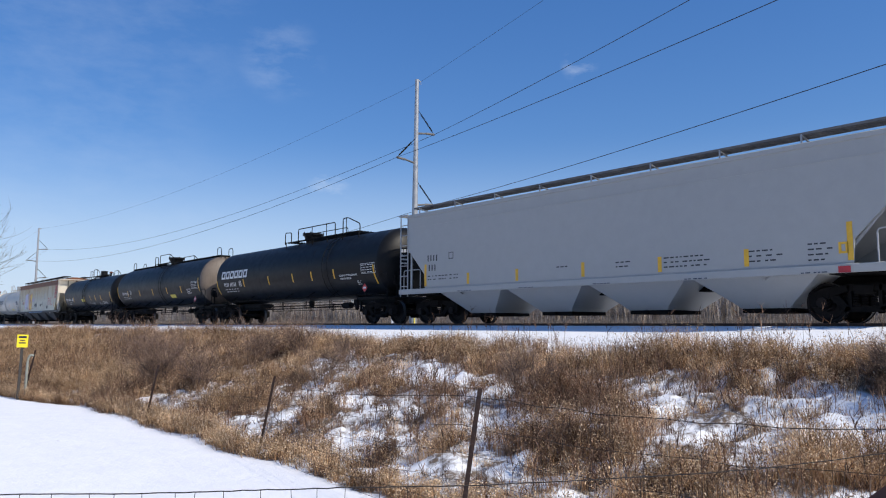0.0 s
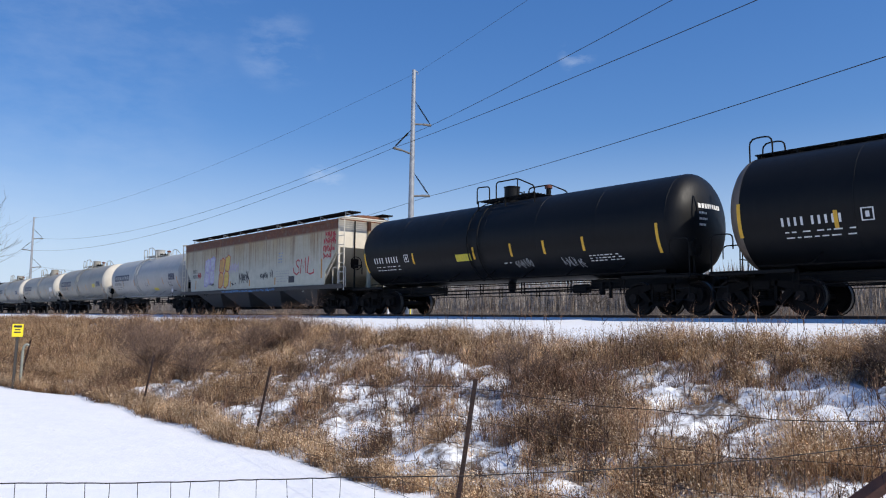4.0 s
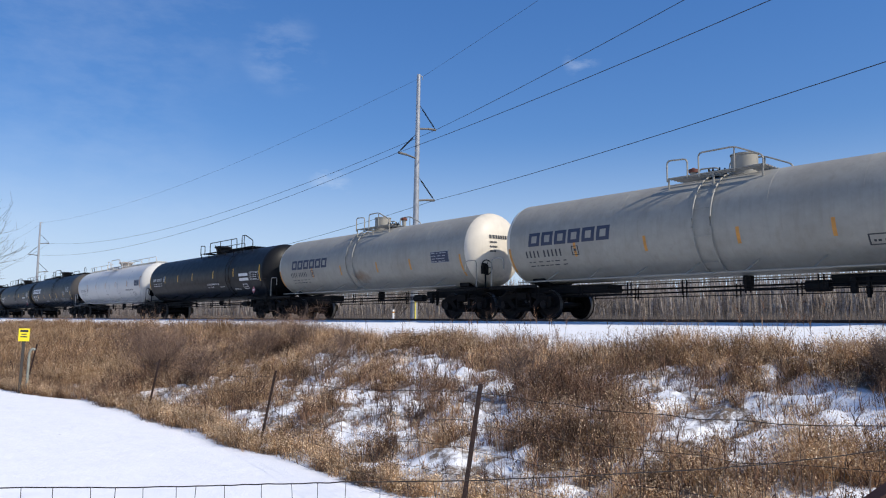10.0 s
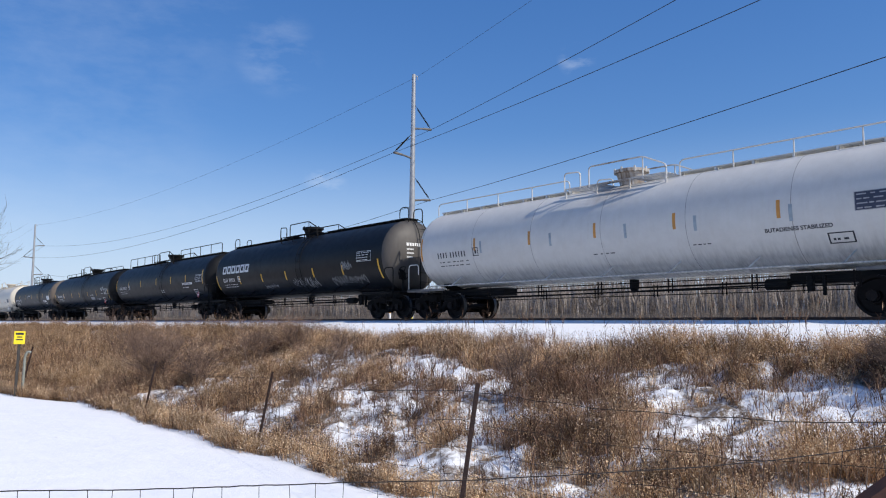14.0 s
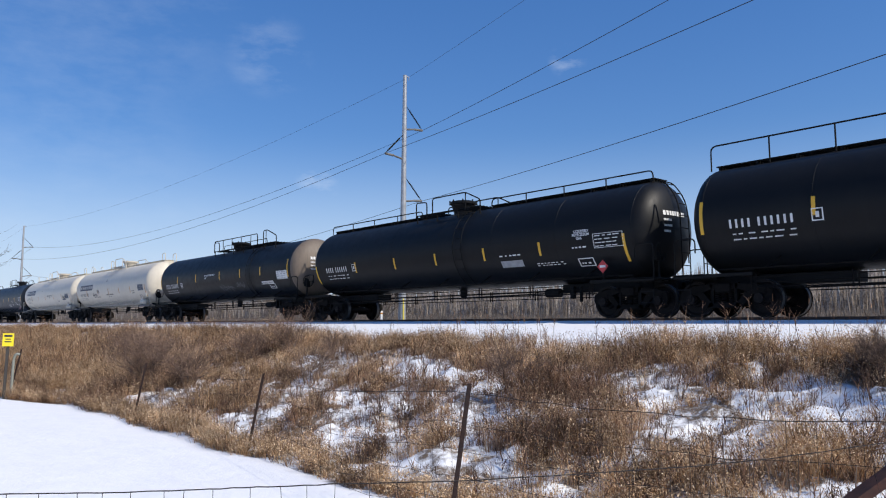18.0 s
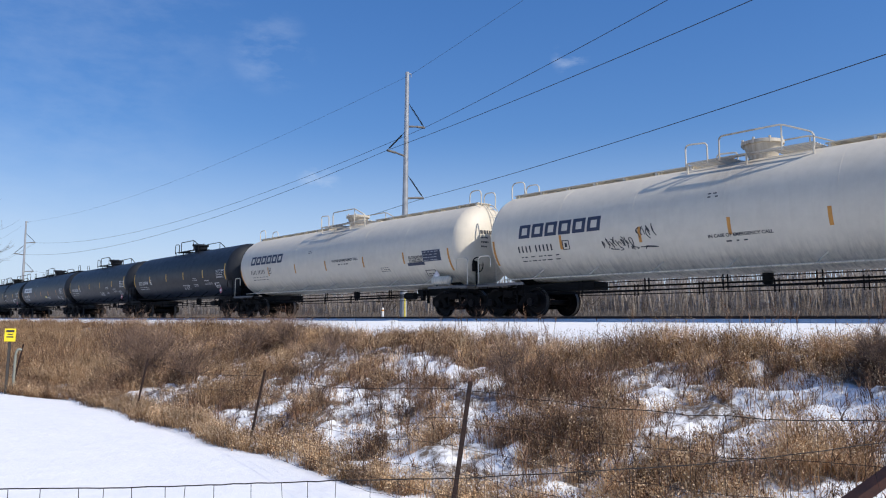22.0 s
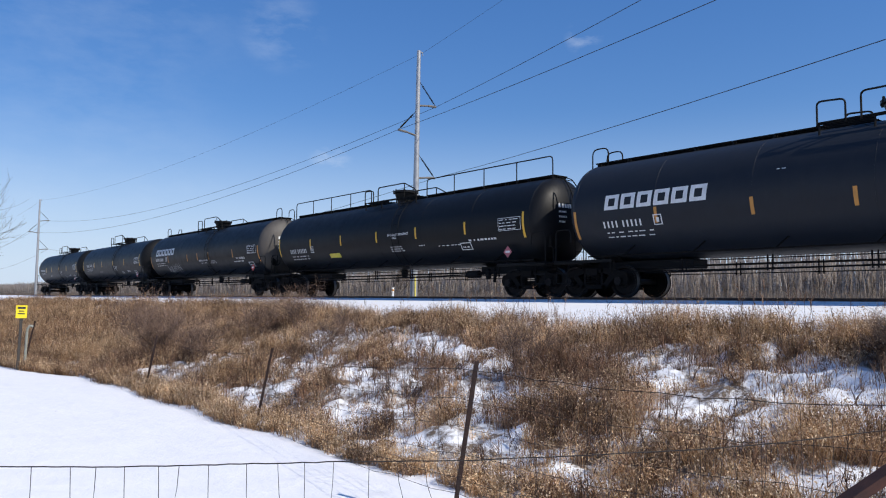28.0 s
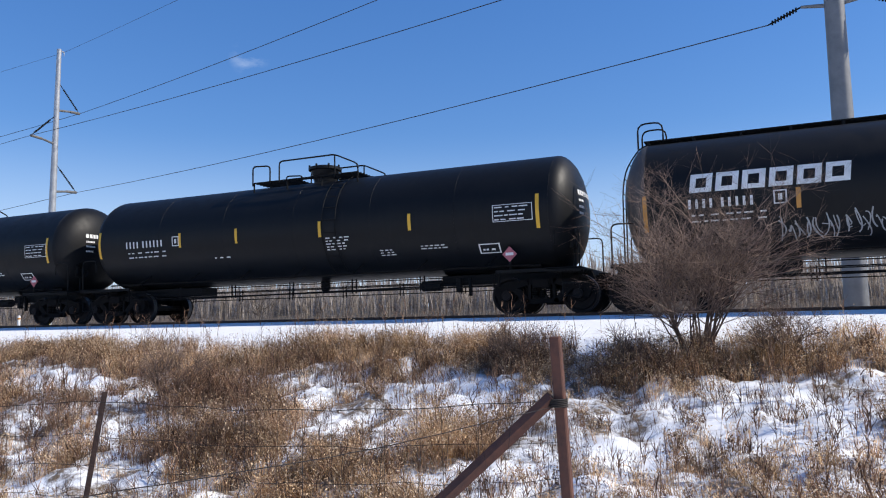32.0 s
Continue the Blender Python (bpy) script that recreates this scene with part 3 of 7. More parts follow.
def scribble(bm, u, v, w, h, turns, seed, R, zc, t=0.035, lay=wrap):
    """Sprayed strokes, two or three hooked ones for each sign, joined by none."""
    rnd = random.Random(seed)
    step = w / turns
    for i in range(turns):
        x0 = u + i * step
        for k in range(rnd.choice((2, 2, 3))):
            p0 = (x0 + rnd.uniform(-0.1, 0.6) * step, v + h * rnd.uniform(0.55, 1.0))
            p2 = (x0 + rnd.uniform(0.2, 1.3) * step, v + h * rnd.uniform(-0.1, 0.45))
            p1 = (x0 + rnd.uniform(-0.6, 1.6) * step, v + h * rnd.uniform(0.1, 0.9))
            pts = [((1 - q) ** 2 * p0[0] + 2 * q * (1 - q) * p1[0] + q * q * p2[0], (1 - q) ** 2 * p0[1] + 2 * q * (1 - q) * p1[1] + q * q * p2[1]) for q in [j / 6 for j in range(7)]]
            stroke(bm, pts, t * rnd.uniform(0.7, 1.1), R, zc, lay, 0.001 * (k + 3 * (i % 2)))


BLOCK = [(0.06, 0.0), (0.5, -0.03), (0.97, 0.06), (1.02, 0.36), (0.76, 0.47), (0.99, 0.55), (1.06, 0.93), (0.6, 1.0), (0.3, 0.93), (0.0, 0.95), (0.02, 0.58), (0.16, 0.49), (-0.02, 0.42)]


def sprayed_block(bm, u, v, w, h, R, zc, lay, lean=0.1, line=0.0):
    """A fat waisted letter-like shape, filled, or as its outline alone."""
    pts = [(u + w * p + lean * h * q, v + h * q) for p, q in BLOCK]
    if line:
        stroke(bm, pts + pts[:2], line, R, zc, lay, 0.004)
        stroke(bm, [(u + w * 0.2 + lean * h * 0.5, v + h * 0.52), (u + w * 0.8 + lean * h * 0.5, v + h * 0.47)], line, R, zc, lay, 0.005)
    else:
        bm.faces.new([bm.verts.new(lay(p, q, R, zc)) for p, q in pts])


def logo(bm, u, v, w, h, R, zc, i, lay=wrap):
    """One of the six wide, slanted blocks of a maker's mark, as a plain shape."""
    n, t = 6, h * 0.24
    step = w / n
    a, b = u + i * step, u + i * step + step * 0.86
    ring_patch(bm, a, b, v, v + h, t, R, zc, lay, 0.12)


# ---- tank cars ----
def end_handrails(car, edges, mat):
    for s in (-1, 1):
        P = edges[s]
        for y in (-1.40, 1.40):
            bm = bmesh.new()
            x0, x1 = s * (P - 0.04), s * (P - 0.62)
            path(bm, rounded([(x0, y, 1.06), (x0, y, 2.0), (x1, y, 2.0), (x1, y, 1.62)], 0.14), 0.02)
            part("end_handrail", bm, mat, car)
            bm = bmesh.new()
            for dz in (0.40, 0.70):
                path(bm, rounded([(x0 - s * 0.02, y, 1.06), (x0 - s * 0.02, y, dz), (x0 - s * 0.42, y, dz), (x0 - s * 0.42, y, 1.06)], 0.05), 0.016)
            part("sill_step", bm, M_STEEL_DARK, car)


def ladder(bm, pts_a, pts_b, r=0.018, step=0.34):
    path(bm, pts_a, r)
    path(bm, pts_b, r)
    pa, pb = [Vector(p) for p in pts_a], [Vector(p) for p in pts_b]
    la = sum((b - a).length for a, b in zip(pa, pa[1:]))

    def at(p, d):
        for a, b in zip(p, p[1:]):
            k = (b - a).length
            if d <= k:
                return a.lerp(b, d / max(k, 1e-6))
            d -= k
        return p[-1]
    lb = sum((b - a).length for a, b in zip(pb, pb[1:]))
    n = int(la / step)
    for i in range(1, n):
        rod(bm, at(pa, la * i / n), at(pb, lb * i / n), r * 0.8, 5)


def hull(R, zc, a, x, off=0.06):
    return (x, -(R + off) * math.cos(a), zc + (R + off) * math.sin(a))


RIBS, BOLTS = {}, {}


def rib_mesh(mat):
    """The one rib shared by all the platforms of a colour."""
    if mat.name not in RIBS:
        bm = bmesh.new()
        box(bm, -0.385, 0.385, -0.02, 0.02, -0.03, 0.03)
        RIBS[mat.name] = finish("rib", bm, False)
        RIBS[mat.name].materials.append(mat)
    return RIBS[mat.name]


def tank_car(c, e, fore, aft, paint, label, style="centre", dome=0.3, dome_r=0.47, plat=(-1.75, 1.75), strips=(), strip_v=-0.6, end_v=-0.98, strip_mat=None, second=None,
             number=None, letter=None, logo_at=None, logo_mat=None, table=None, stencil=None, sticker=None, placard=None, jotted=(), spray=(), scrawl=None, trim=None, base_mat=None, panel_mat=None, head_mat=None, rail_h=0.62, R=1.47, zc=2.55, back=0.0, open_front=False, on_bar=None):
    """A tank car whose middle stands at c on the train; e: from there to its end strips; fore and aft: to its couplings.
    Places along the side (u) are metres from the middle, heights on it (v) are metres of girth above mid-height."""
    car = new("tank_car")
    tagged(car, label, "tank car", "cars of the freight train")
    trim, letter, strip_mat, base_mat = trim or M_STEEL_DARK, letter or M_LETTER_W, strip_mat or M_YELLOW, base_mat or M_STEEL_DARK
    light = paint in (M_WHITE, M_CREAM, M_GREY, M_TANGREY, M_TANGREY_STAINED)
    tips = {1: min(e + 0.88, fore - 0.2), -1: min(e + 0.6 - back, aft - 0.2)}          # tips of the tank's heads, leading and trailing
    edges = {1: min(e + 1.0, fore - 0.1), -1: min(e + 0.82 - back, aft - 0.1)}         # edges of the end platforms
    T, P, Tr, Pr = tips[1], edges[1], tips[-1], edges[-1]
    hd = 0.62                                          # depth of a head
    top = zc + R
    # shell, its two heads and the girth seams
    bm = bmesh.new()
    lathe(bm, [(-Tr + hd, R - 0.2), (-Tr + hd, R), (T - hd, R), (T - hd, R - 0.2)], 72, "x", (0, 0, zc))
    part("tank_shell", bm, paint, car)
    prof = [(hd * math.sin(a), R * math.cos(a)) for a in [radians(d) for d in (0, 6, 14, 24, 36, 48, 60, 70, 80)]] + [(hd, 0.02)]
    for s in (-1, 1):
        bm = bmesh.new()
        lathe(bm, [(T - hd + p, r) for p, r in prof] if s > 0 else [(-Tr + hd - p, r) for p, r in prof[::-1]], 72, "x", (0, 0, zc))
        part("tank_head", bm, head_mat or paint, car)
    n = 6
    for i in range(n + 1):
        q = -Tr + hd + (T + Tr - 2 * hd) * i / n
        bm = bmesh.new()
        lathe(bm, [(q - 0.009, R - 0.004), (q - 0.005, R + 0.003), (q + 0.005, R + 0.003), (q + 0.009, R - 0.004)], 72, "x", (0, 0, zc))
        part("weld_seam", bm, M_SEAM if paint is M_WHITE else paint, car)
    # draft sills, saddles and end platforms
    for s in (-1, 1):
        T, P = tips[s], edges[s]
        bm = bmesh.new()
        box(bm, *sorted((s * (P + 0.05), s * (P - 4.0))), -0.36, 0.36, 0.80, 1.06, 0.02)
        part("draft_sill", bm, M_STEEL_DARK, car)
        bm = bmesh.new()
        xs = s * (T - 1.3)
        arc = [(0.7 * k / 8, zc - math.sqrt((R + 0.03) ** 2 - (0.7 * k / 8) ** 2)) for k in range(-8, 9)]
        rings = []
        for p, q in arc:
            low = min(q - 0.04, 0.98 + 0.2 * (abs(p) / 0.7) ** 2)
            rings.append([bm.verts.new((xs + w, p, h)) for w, h in ((-0.25, low), (0.25, low), (0.25, q), (-0.25, q))])
        for r0, r1 in zip(rings, rings[1:]):
            for i in range(4):
                j = (i + 1) % 4
                bm.faces.new((r0[i], r0[j], r1[j], r1[i]))
        bm.faces.new(rings[0])
        bm.faces.new(rings[-1][::-1])
        bmesh.ops.recalc_face_normals(bm, faces=bm.faces)
        part("saddle", bm, M_STEEL_DARK, car)
        bm = bmesh.new()
        box(bm, *sorted((s * P, s * (P - 0.85))), -1.46, 1.46, 1.03, 1.08, 0.01)
        floor_plate = part("end_platform", bm, base_mat, car)
        for k in range(9):
            link("rib", rib_mesh(base_mat), floor_plate, "", pose(s * (P - 0.415), -1.4 + k * 0.35, 1.0))
        for y in (-1.43, 1.43):
            bm = bmesh.new()
            box(bm, *sorted((s * P, s * (P - 2.1))), y - 0.03, y + 0.03, 0.985, 1.07, 0.01)
            part("side_sill", bm, base_mat, car)
        add_coupler(car, fore if s > 0 else -aft, s, P)
        add_truck(car, s * (T - 0.95))
    T, P = tips[1], edges[1]
    end_handrails(car, edges, trim)
    # low safety rails along both sides
    for y in (-1.40, 1.40):
        bm = bmesh.new()
        a, b = -Pr + 2.1, P - 2.1
        for z in (0.70, 0.82, 0.94):
            rod(bm, (a, y, z), (b, y, z), 0.014, 6)
        k = 6
        for i in range(k + 1):
            xx = a + (b - a) * i / k
            for q in (-0.06, 0.06):
                box(bm, xx + q - 0.014, xx + q + 0.014, y - 0.014, y + 0.014, 0.64, 1.02)
        part("safety_rail", bm, M_GRIME, car)
        # a pipe along the belly on slanted brackets
        bm = bmesh.new()
        yb = y * 0.94
        path(bm, [(-Pr + 1.2, yb, 1.17), (P - 1.2, yb, 1.17)], 0.022, 6)
        part("belly_pipe", bm, trim if light else M_GRIME, car)
        for i in range(7):
            xx = -Pr + 2.4 + (P + Pr - 4.8) * i / 6
            bm = bmesh.new()
            q = radians(-48)
            rod(bm, (xx, yb, 1.17), (xx + 0.16, math.copysign((R + 0.01) * math.cos(q), y), zc + (R + 0.01) * math.sin(q)), 0.022, 6)
            part("bracket", bm, trim if light else M_GRIME, car)
    # brake gear under the tank
    bm = bmesh.new()
    rod(bm, (P - 4.5, -0.5, 0.80), (P - 3.95, -0.5, 0.80), 0.14, 12)
    rod(bm, (P - 3.95, -0.5, 0.80), (P - 3.5, -0.5, 0.80), 0.03, 6)
    box(bm, P - 3.5, P - 3.36, -0.62, -0.46, 0.6, 0.98, 0.02)
    box(bm, P - 3.15, P - 3.08, -0.6, -0.5, 0.5, 0.98, 0.01)
    part("brake_cylinder", bm, M_STEEL_DARK, car)
    bm = bmesh.new()
    rod(bm, (-P + 2.4, -0.25, 0.70), (P - 3.8, -0.45, 0.80), 0.022, 6)
    part("brake_rod", bm, M_STEEL_DARK, car)
    bm = bmesh.new()
    lathe(bm, [(0.78, 0.09), (0.84, 0.13), (0.95, 0.14), (zc - R + 0.06, 0.14)], 14, "z", (dome, 0, 0))
    part("bottom_outlet", bm, M_STEEL_DARK, car)
    # brake wheel at one end
    bm = bmesh.new()
    xw = P - 0.3
    rod(bm, (xw, -0.72, 1.06), (xw, -0.72, 1.95), 0.03, 6)
    path(bm, [(xw + 0.06, -0.72 + 0.26 * math.cos(a), 1.8 + 0.26 * math.sin(a)) for a in [k * math.tau / 16 for k in range(17)]], 0.018, 5)
    for k in range(5):
        a = k * math.tau / 5
        rod(bm, (xw + 0.05, -0.72, 1.8), (xw + 0.06, -0.72 + 0.26 * math.cos(a), 1.8 + 0.26 * math.sin(a)), 0.012, 5)
    box(bm, xw - 0.1, xw + 0.03, -0.86, -0.58, 1.57, 1.95, 0.02)
    part("brake_stand", bm, M_STEEL_DARK, car)
    if paint is M_CREAM:
        bm = bmesh.new()
        lathe(bm, [(T - 1.95, 0.02), (T - 1.9, 0.12), (T - 1.82, 0.17), (T - 1.1, 0.17), (T - 1.02, 0.12), (T - 0.97, 0.02)], 16, "x", (0, -1.22, 1.28))
        part("air_reservoir", bm, paint, car)
    # manway dome
    bm = bmesh.new()
    r = dome_r
    if style == "mid":
        lathe(bm, [(-0.2, r + 0.03), (0.05, r + 0.03), (0.07, r), (0.50, r), (0.51, r + 0.02), (0.54, r + 0.02), (0.56, r - 0.06), (0.57, 0.05)], 22, "z", (dome, 0, top))
    else:
        lathe(bm, [(-0.2, r * 0.74), (0.05, r * 0.74), (0.1, r * 0.8), (0.34, r - 0.02), (0.36, r + 0.05), (0.44, r + 0.05), (0.47, r - 0.05), (0.5, 0.1)], 26, "z", (dome, 0, top))
    lid = part("manway_dome", bm, paint, car)
    if style != "mid":
        if trim.name not in BOLTS:
            bm = bmesh.new()
            rod(bm, (0, 0, 0), (0, 0, 0.16), 0.03, 6)
            BOLTS[trim.name] = finish("cover_bolt", bm)
            BOLTS[trim.name].materials.append(trim)
        for k in range(8):
            a = k * math.tau / 8
            link("cover_bolt", BOLTS[trim.name], lid, "", pose(dome + (r + 0.03) * math.cos(a), (r + 0.03) * math.sin(a), top + 0.34))
    # platform round the dome and its hand rails
    p0, p1 = dome + plat[0], dome + plat[1]
    bm = bmesh.new()
    for k in range(11):
        y = -0.80 + k * 0.16
        if abs(y) < r + 0.05:
            for u0, u1 in ((p0, dome - r - 0.06), (dome + r + 0.06, p1)):
                if u1 > u0:
                    box(bm, u0, u1, y - 0.03, y + 0.03, top + 0.02, top + 0.05)
        else:
            box(bm, p0, p1, y - 0.03, y + 0.03, top + 0.02, top + 0.05)
    n = max(2, int((p1 - p0) / 1.1))
    for i in range(n + 1):
        u = p0 + 0.03 + (p1 - p0 - 0.06) * i / n
        for sy in (-1, 1):
            rod(bm, (u, sy * 0.8, top - 0.30), (u, sy * 0.8, top + 0.04), 0.025, 6)
    part("platform", bm, trim, car)
    zt, zb = top + 0.54, top - 0.05
    for y in (-0.83, 0.83):
        bm = bmesh.new()
        path(bm, rounded([(p0, y, zb), (p0, y, zt), (p0 + 0.62, y, zt - 0.04), (p0 + 0.62, y, zb)], 0.12), 0.024)
        part("hoop", bm, trim, car)
        bm = bmesh.new()
        m0 = p0 + 0.95
        stop = p1 - 1.9 if p1 - p0 > 4 else p1
        if stop < p1 and y > 0:
            bm.free()
            continue
        if stop < p1:
            m0 = p0 if open_front else dome
            path(bm, rounded([(m0, y, zb), (m0, y, zt + 0.06), (stop, y, zt + 0.06), (stop, y, zb)], 0.12), 0.024)
            path(bm, rounded([(m0 + 1.3, y, zb), (m0 + 1.3, y, top + 0.26), (p1 - 0.85, y, top + 0.26), (p1 - 0.85, y, zb)], 0.12), 0.018)
            end_hoop = bmesh.new()
            path(end_hoop, rounded([(p1 - 1.25, y, zb), (p1 - 1.25, y, zt + 0.16), (p1 - 0.85, y, zt + 0.16), (p1 + 0.1, y, zt - 0.2), (p1 + 0.1, y, zb)], 0.12), 0.024)
            rod(end_hoop, (p1 - 0.98, y, zb), (p1 - 0.98, y, zt + 0.16), 0.02, 6)
            part("end_hoop", end_hoop, trim, car)
        else:
            path(bm, rounded([(m0, y, zb), (m0, y, zt + 0.06), (p1 - 0.75, y, zt + 0.06), (p1, y, zt - 0.28), (p1, y, zb)], 0.12), 0.024)
        k = max(1, int((stop - 0.75 - m0) / 1.0))
        for i in range(1, k + 1):
            u = m0 + (stop - 0.75 - m0) * i / k
            rod(bm, (u, y, zb), (u, y, zt + 0.06), 0.02, 6)
        part("railing", bm, trim, car)
    if style == "full":
        y = -0.40
        for a, b in ((-Tr + 0.4, p0 - 0.15), (p1 + 0.15, T - 0.5)):
            bm = bmesh.new()
            path(bm, rounded([(a, y, top - 0.05), (a, y, top + rail_h), (b, y, top + rail_h), (b, y, top - 0.03)], 0.16), 0.022)
            for k in range(1, 4):
                xx = a + (b - a) * k / 4
                rod(bm, (xx, y, top - 0.05), (xx, y, top + rail_h), 0.02, 6)
            part("walkway_railing", bm, trim, car)
    if style in ("full", "loops"):
        for a, b in ((-Tr + 0.5, p0 - 0.05), (p1 + 0.05, T - 0.5)):
            bm = bmesh.new()
            for y in (-0.28, -0.14, 0.0, 0.14, 0.28):
                box(bm, a, b, y - 0.05, y + 0.05, top + 0.05, top + 0.08)
            for i in range(7):
                xx = a + 0.1 + (b - a - 0.2) * i / 6
                box(bm, xx - 0.03, xx + 0.03, -0.34, 0.34, top - 0.04, top + 0.05)
            part("running_board", bm, trim, car)
        for s in (-1, 1):
            T = tips[s]
            bm = bmesh.new()
            sides = []
            for y in (-0.05, 0.38):
                pts = [(s * (T - 0.62), y, top + 0.06), (s * (T - 0.35), y, top - 0.02), (s * (T - 0.0), y, top - 0.5), (s * (T + 0.10), y, top - 1.0), (s * (T + 0.12), y, 1.1)]
                sides.append(rounded(pts, 0.3, 3))
            ladder(bm, sides[0], sides[1])
            part("end_ladder", bm, trim, car)
            if style == "loops":
                for y in (-0.3, 0.42):
                    bm = bmesh.new()
                    path(bm, rounded([(s * (T - 0.95), y, top), (s * (T - 0.95), y, top + 0.52), (s * (T - 0.36), y, top + 0.52), (s * (T - 0.36), y, top - 0.1)], 0.2), 0.022)
                    part("ladder_hoop", bm, trim, car)
    T = tips[1]
    if style == "mid":
        bm = bmesh.new()
        a0 = radians(-66)
        pa = [hull(R, zc, a0 + (radians(76) - a0) * k / 14, dome - 0.75) for k in range(15)]
        pb = [hull(R, zc, a0 + (radians(76) - a0) * k / 14, dome - 0.25) for k in range(15)]
        path(bm, pa, 0.022)
        path(bm, pb, 0.022)
        for k in (2, 5, 8, 11):
            rod(bm, pa[k], pb[k], 0.009, 5)
        part("side_ladder", bm, trim, car)
        way = 1 if dome - p0 < p1 - dome else -1
        for u, rr, hh in ((-way * 0.55, 0.05, 0.2), ((p1 - 0.2 if way > 0 else p0 + 0.25) - dome, 0.085, 0.42)):
            bm = bmesh.new()
            lathe(bm, [(-0.1, rr + 0.04), (0.03, rr + 0.04), (0.05, rr), (hh - 0.12, rr)], 12, "z", (dome + u, 0.1, top))
            valve = part("relief_valve", bm, trim, car)
            bm = bmesh.new()
            lathe(bm, [(hh - 0.12, rr + 0.045), (hh - 0.03, rr + 0.05), (hh, rr * 0.6), (hh + 0.02, rr * 0.3)], 12, "z", (dome + u, 0.1, top))
            part("cap", bm, M_RUST_CAP, valve, "rusty red valve cap")
        bm = bmesh.new()
        lathe(bm, [(-0.08, 0.25), (0.05, 0.25), (0.06, 0.19), (0.12, 0.19), (0.13, 0.26), (0.19, 0.26), (0.2, 0.1)], 16, "z", (dome + way * 0.78, 0.0, top))
        for k in range(8):
            a = k * math.tau / 8
            rod(bm, (dome + way * 0.78 + 0.22 * math.cos(a), 0.22 * math.sin(a), top + 0.18), (dome + way * 0.78 + 0.22 * math.cos(a), 0.22 * math.sin(a), top + 0.27), 0.022, 6)
        part("valve_flange", bm, M_STEEL_DARK, car, "dark bolted valve flange")
    else:
        # a slim ladder up the near side to the platform
        bm = bmesh.new()
        a0 = radians(-62)
        u = p1 - (1.9 if p1 - p0 > 4 else 0.75)
        pa = [hull(R, zc, a0 + (radians(70) - a0) * k / 12, u) for k in range(13)]
        pb = [hull(R, zc, a0 + (radians(70) - a0) * k / 12, u + 0.42) for k in range(13)]
        if paint is M_BLACK:
            ladder(bm, pa, pb, 0.013)
            part("side_ladder", bm, trim, car)
        else:
            bm.free()

    # writing and reflectors, on the near side
    def wb(name, f, mat, lab=""):
        b = bmesh.new()
        f(b)
        part(name, b, mat, car, lab, False)
    for u in strips:
        wb("reflector", lambda b: patch(b, u - 0.045, u + 0.045, strip_v, strip_v + 0.43, R, zc), strip_mat, "faded reflective strip")
    for u in (back - e, e):
        wb("reflector", lambda b: patch(b, u - 0.045, u + 0.045, end_v, end_v + 0.84, R, zc), strip_mat, "long reflective strip")
    for u in second or ():
        wb("reflector", lambda b: patch(b, u - 0.045, u + 0.045, strip_v - 0.1, strip_v + 0.3, R, zc), M_STRIP_GREY, "grey reflective strip")
    if number:
        nu, nv, groups, nh = number
        ends = []
        made = []
        ends.append(marks(made, nu, nh, groups))
        for q0, q1 in made:
            wb("number_character", lambda b: patch(b, q0, q1, nv, nv + nh, R, zc), letter)
        for r in range(2):
            wb("small_writing", lambda b: bars(b, nu + 0.05, nv - 0.17 - 0.14 * r, 7, 0.06, 0.15, 0.06, R, zc, wrap, r + 1), letter)
        wb("test_mark", lambda b: (ring_patch(b, ends[0] + 0.22, ends[0] + 0.48, nv - 0.02, nv + 0.27, 0.025, R, zc), patch(b, ends[0] + 0.31, ends[0] + 0.39, nv + 0.06, nv + 0.19, R, zc)), letter)
    if logo_at:
        for k in range(6):
            wb("maker_mark", lambda b: logo(b, logo_at[0], logo_at[1], 3.2, 0.42, R, zc, k), logo_mat or letter)
    if table:
        u0, v0 = table
        if panel_mat:
            wb("table_backing", lambda b: patch(b, u0, u0 + 1.02, v0, v0 + 0.42, R, zc), panel_mat)
        ink = M_GHOST if panel_mat else letter
        for r in range(4):
            wb("inspection_table", lambda b: bars(b, u0 + 0.05, v0 + 0.34 - r * 0.1, 4, 0.05, 0.17, 0.035, R + (0.004 if panel_mat else 0), zc, wrap, r), ink)
        wb("table_border", lambda b: ring_patch(b, u0, u0 + 1.02, v0, v0 + 0.42, 0.015, R + (0.004 if panel_mat else 0), zc), ink)
    if stencil:
        u0, v0 = stencil
        wb("stencil_box", lambda b: ring_patch(b, u0, u0 + 0.56, v0, v0 + 0.29, 0.03, R, zc), letter)
        wb("small_writing", lambda b: bars(b, u0 + 0.1, v0 + 0.09, 3, 0.1, 0.09, 0.03, R, zc), letter)
    if sticker:
        for u0, v0, w, h, sm in sticker if isinstance(sticker[0], tuple) else (sticker,):
            wb("sticker", lambda b: patch(b, u0, u0 + w, v0, v0 + h, R, zc), sm)
    for k, (u0, v0, w, rows, h) in enumerate(jotted):
        for r in range(rows):
            wb("small_writing", lambda b: bars(b, u0, v0 - r * h * 1.5, max(2, int(w / 0.17)), h, 0.12, 0.05, R, zc, wrap, k * 7 + r), letter)
    for u0, v0, h, text in spray:
        part("stencil_line", words(text, u0, v0, h, R, zc), letter, car, "", False)
    if on_bar:
        u0, v0, h, text = on_bar
        part("stencil_line", words(text, u0, v0, h, R + 0.004, zc), M_LETTER_K, car, "", False)
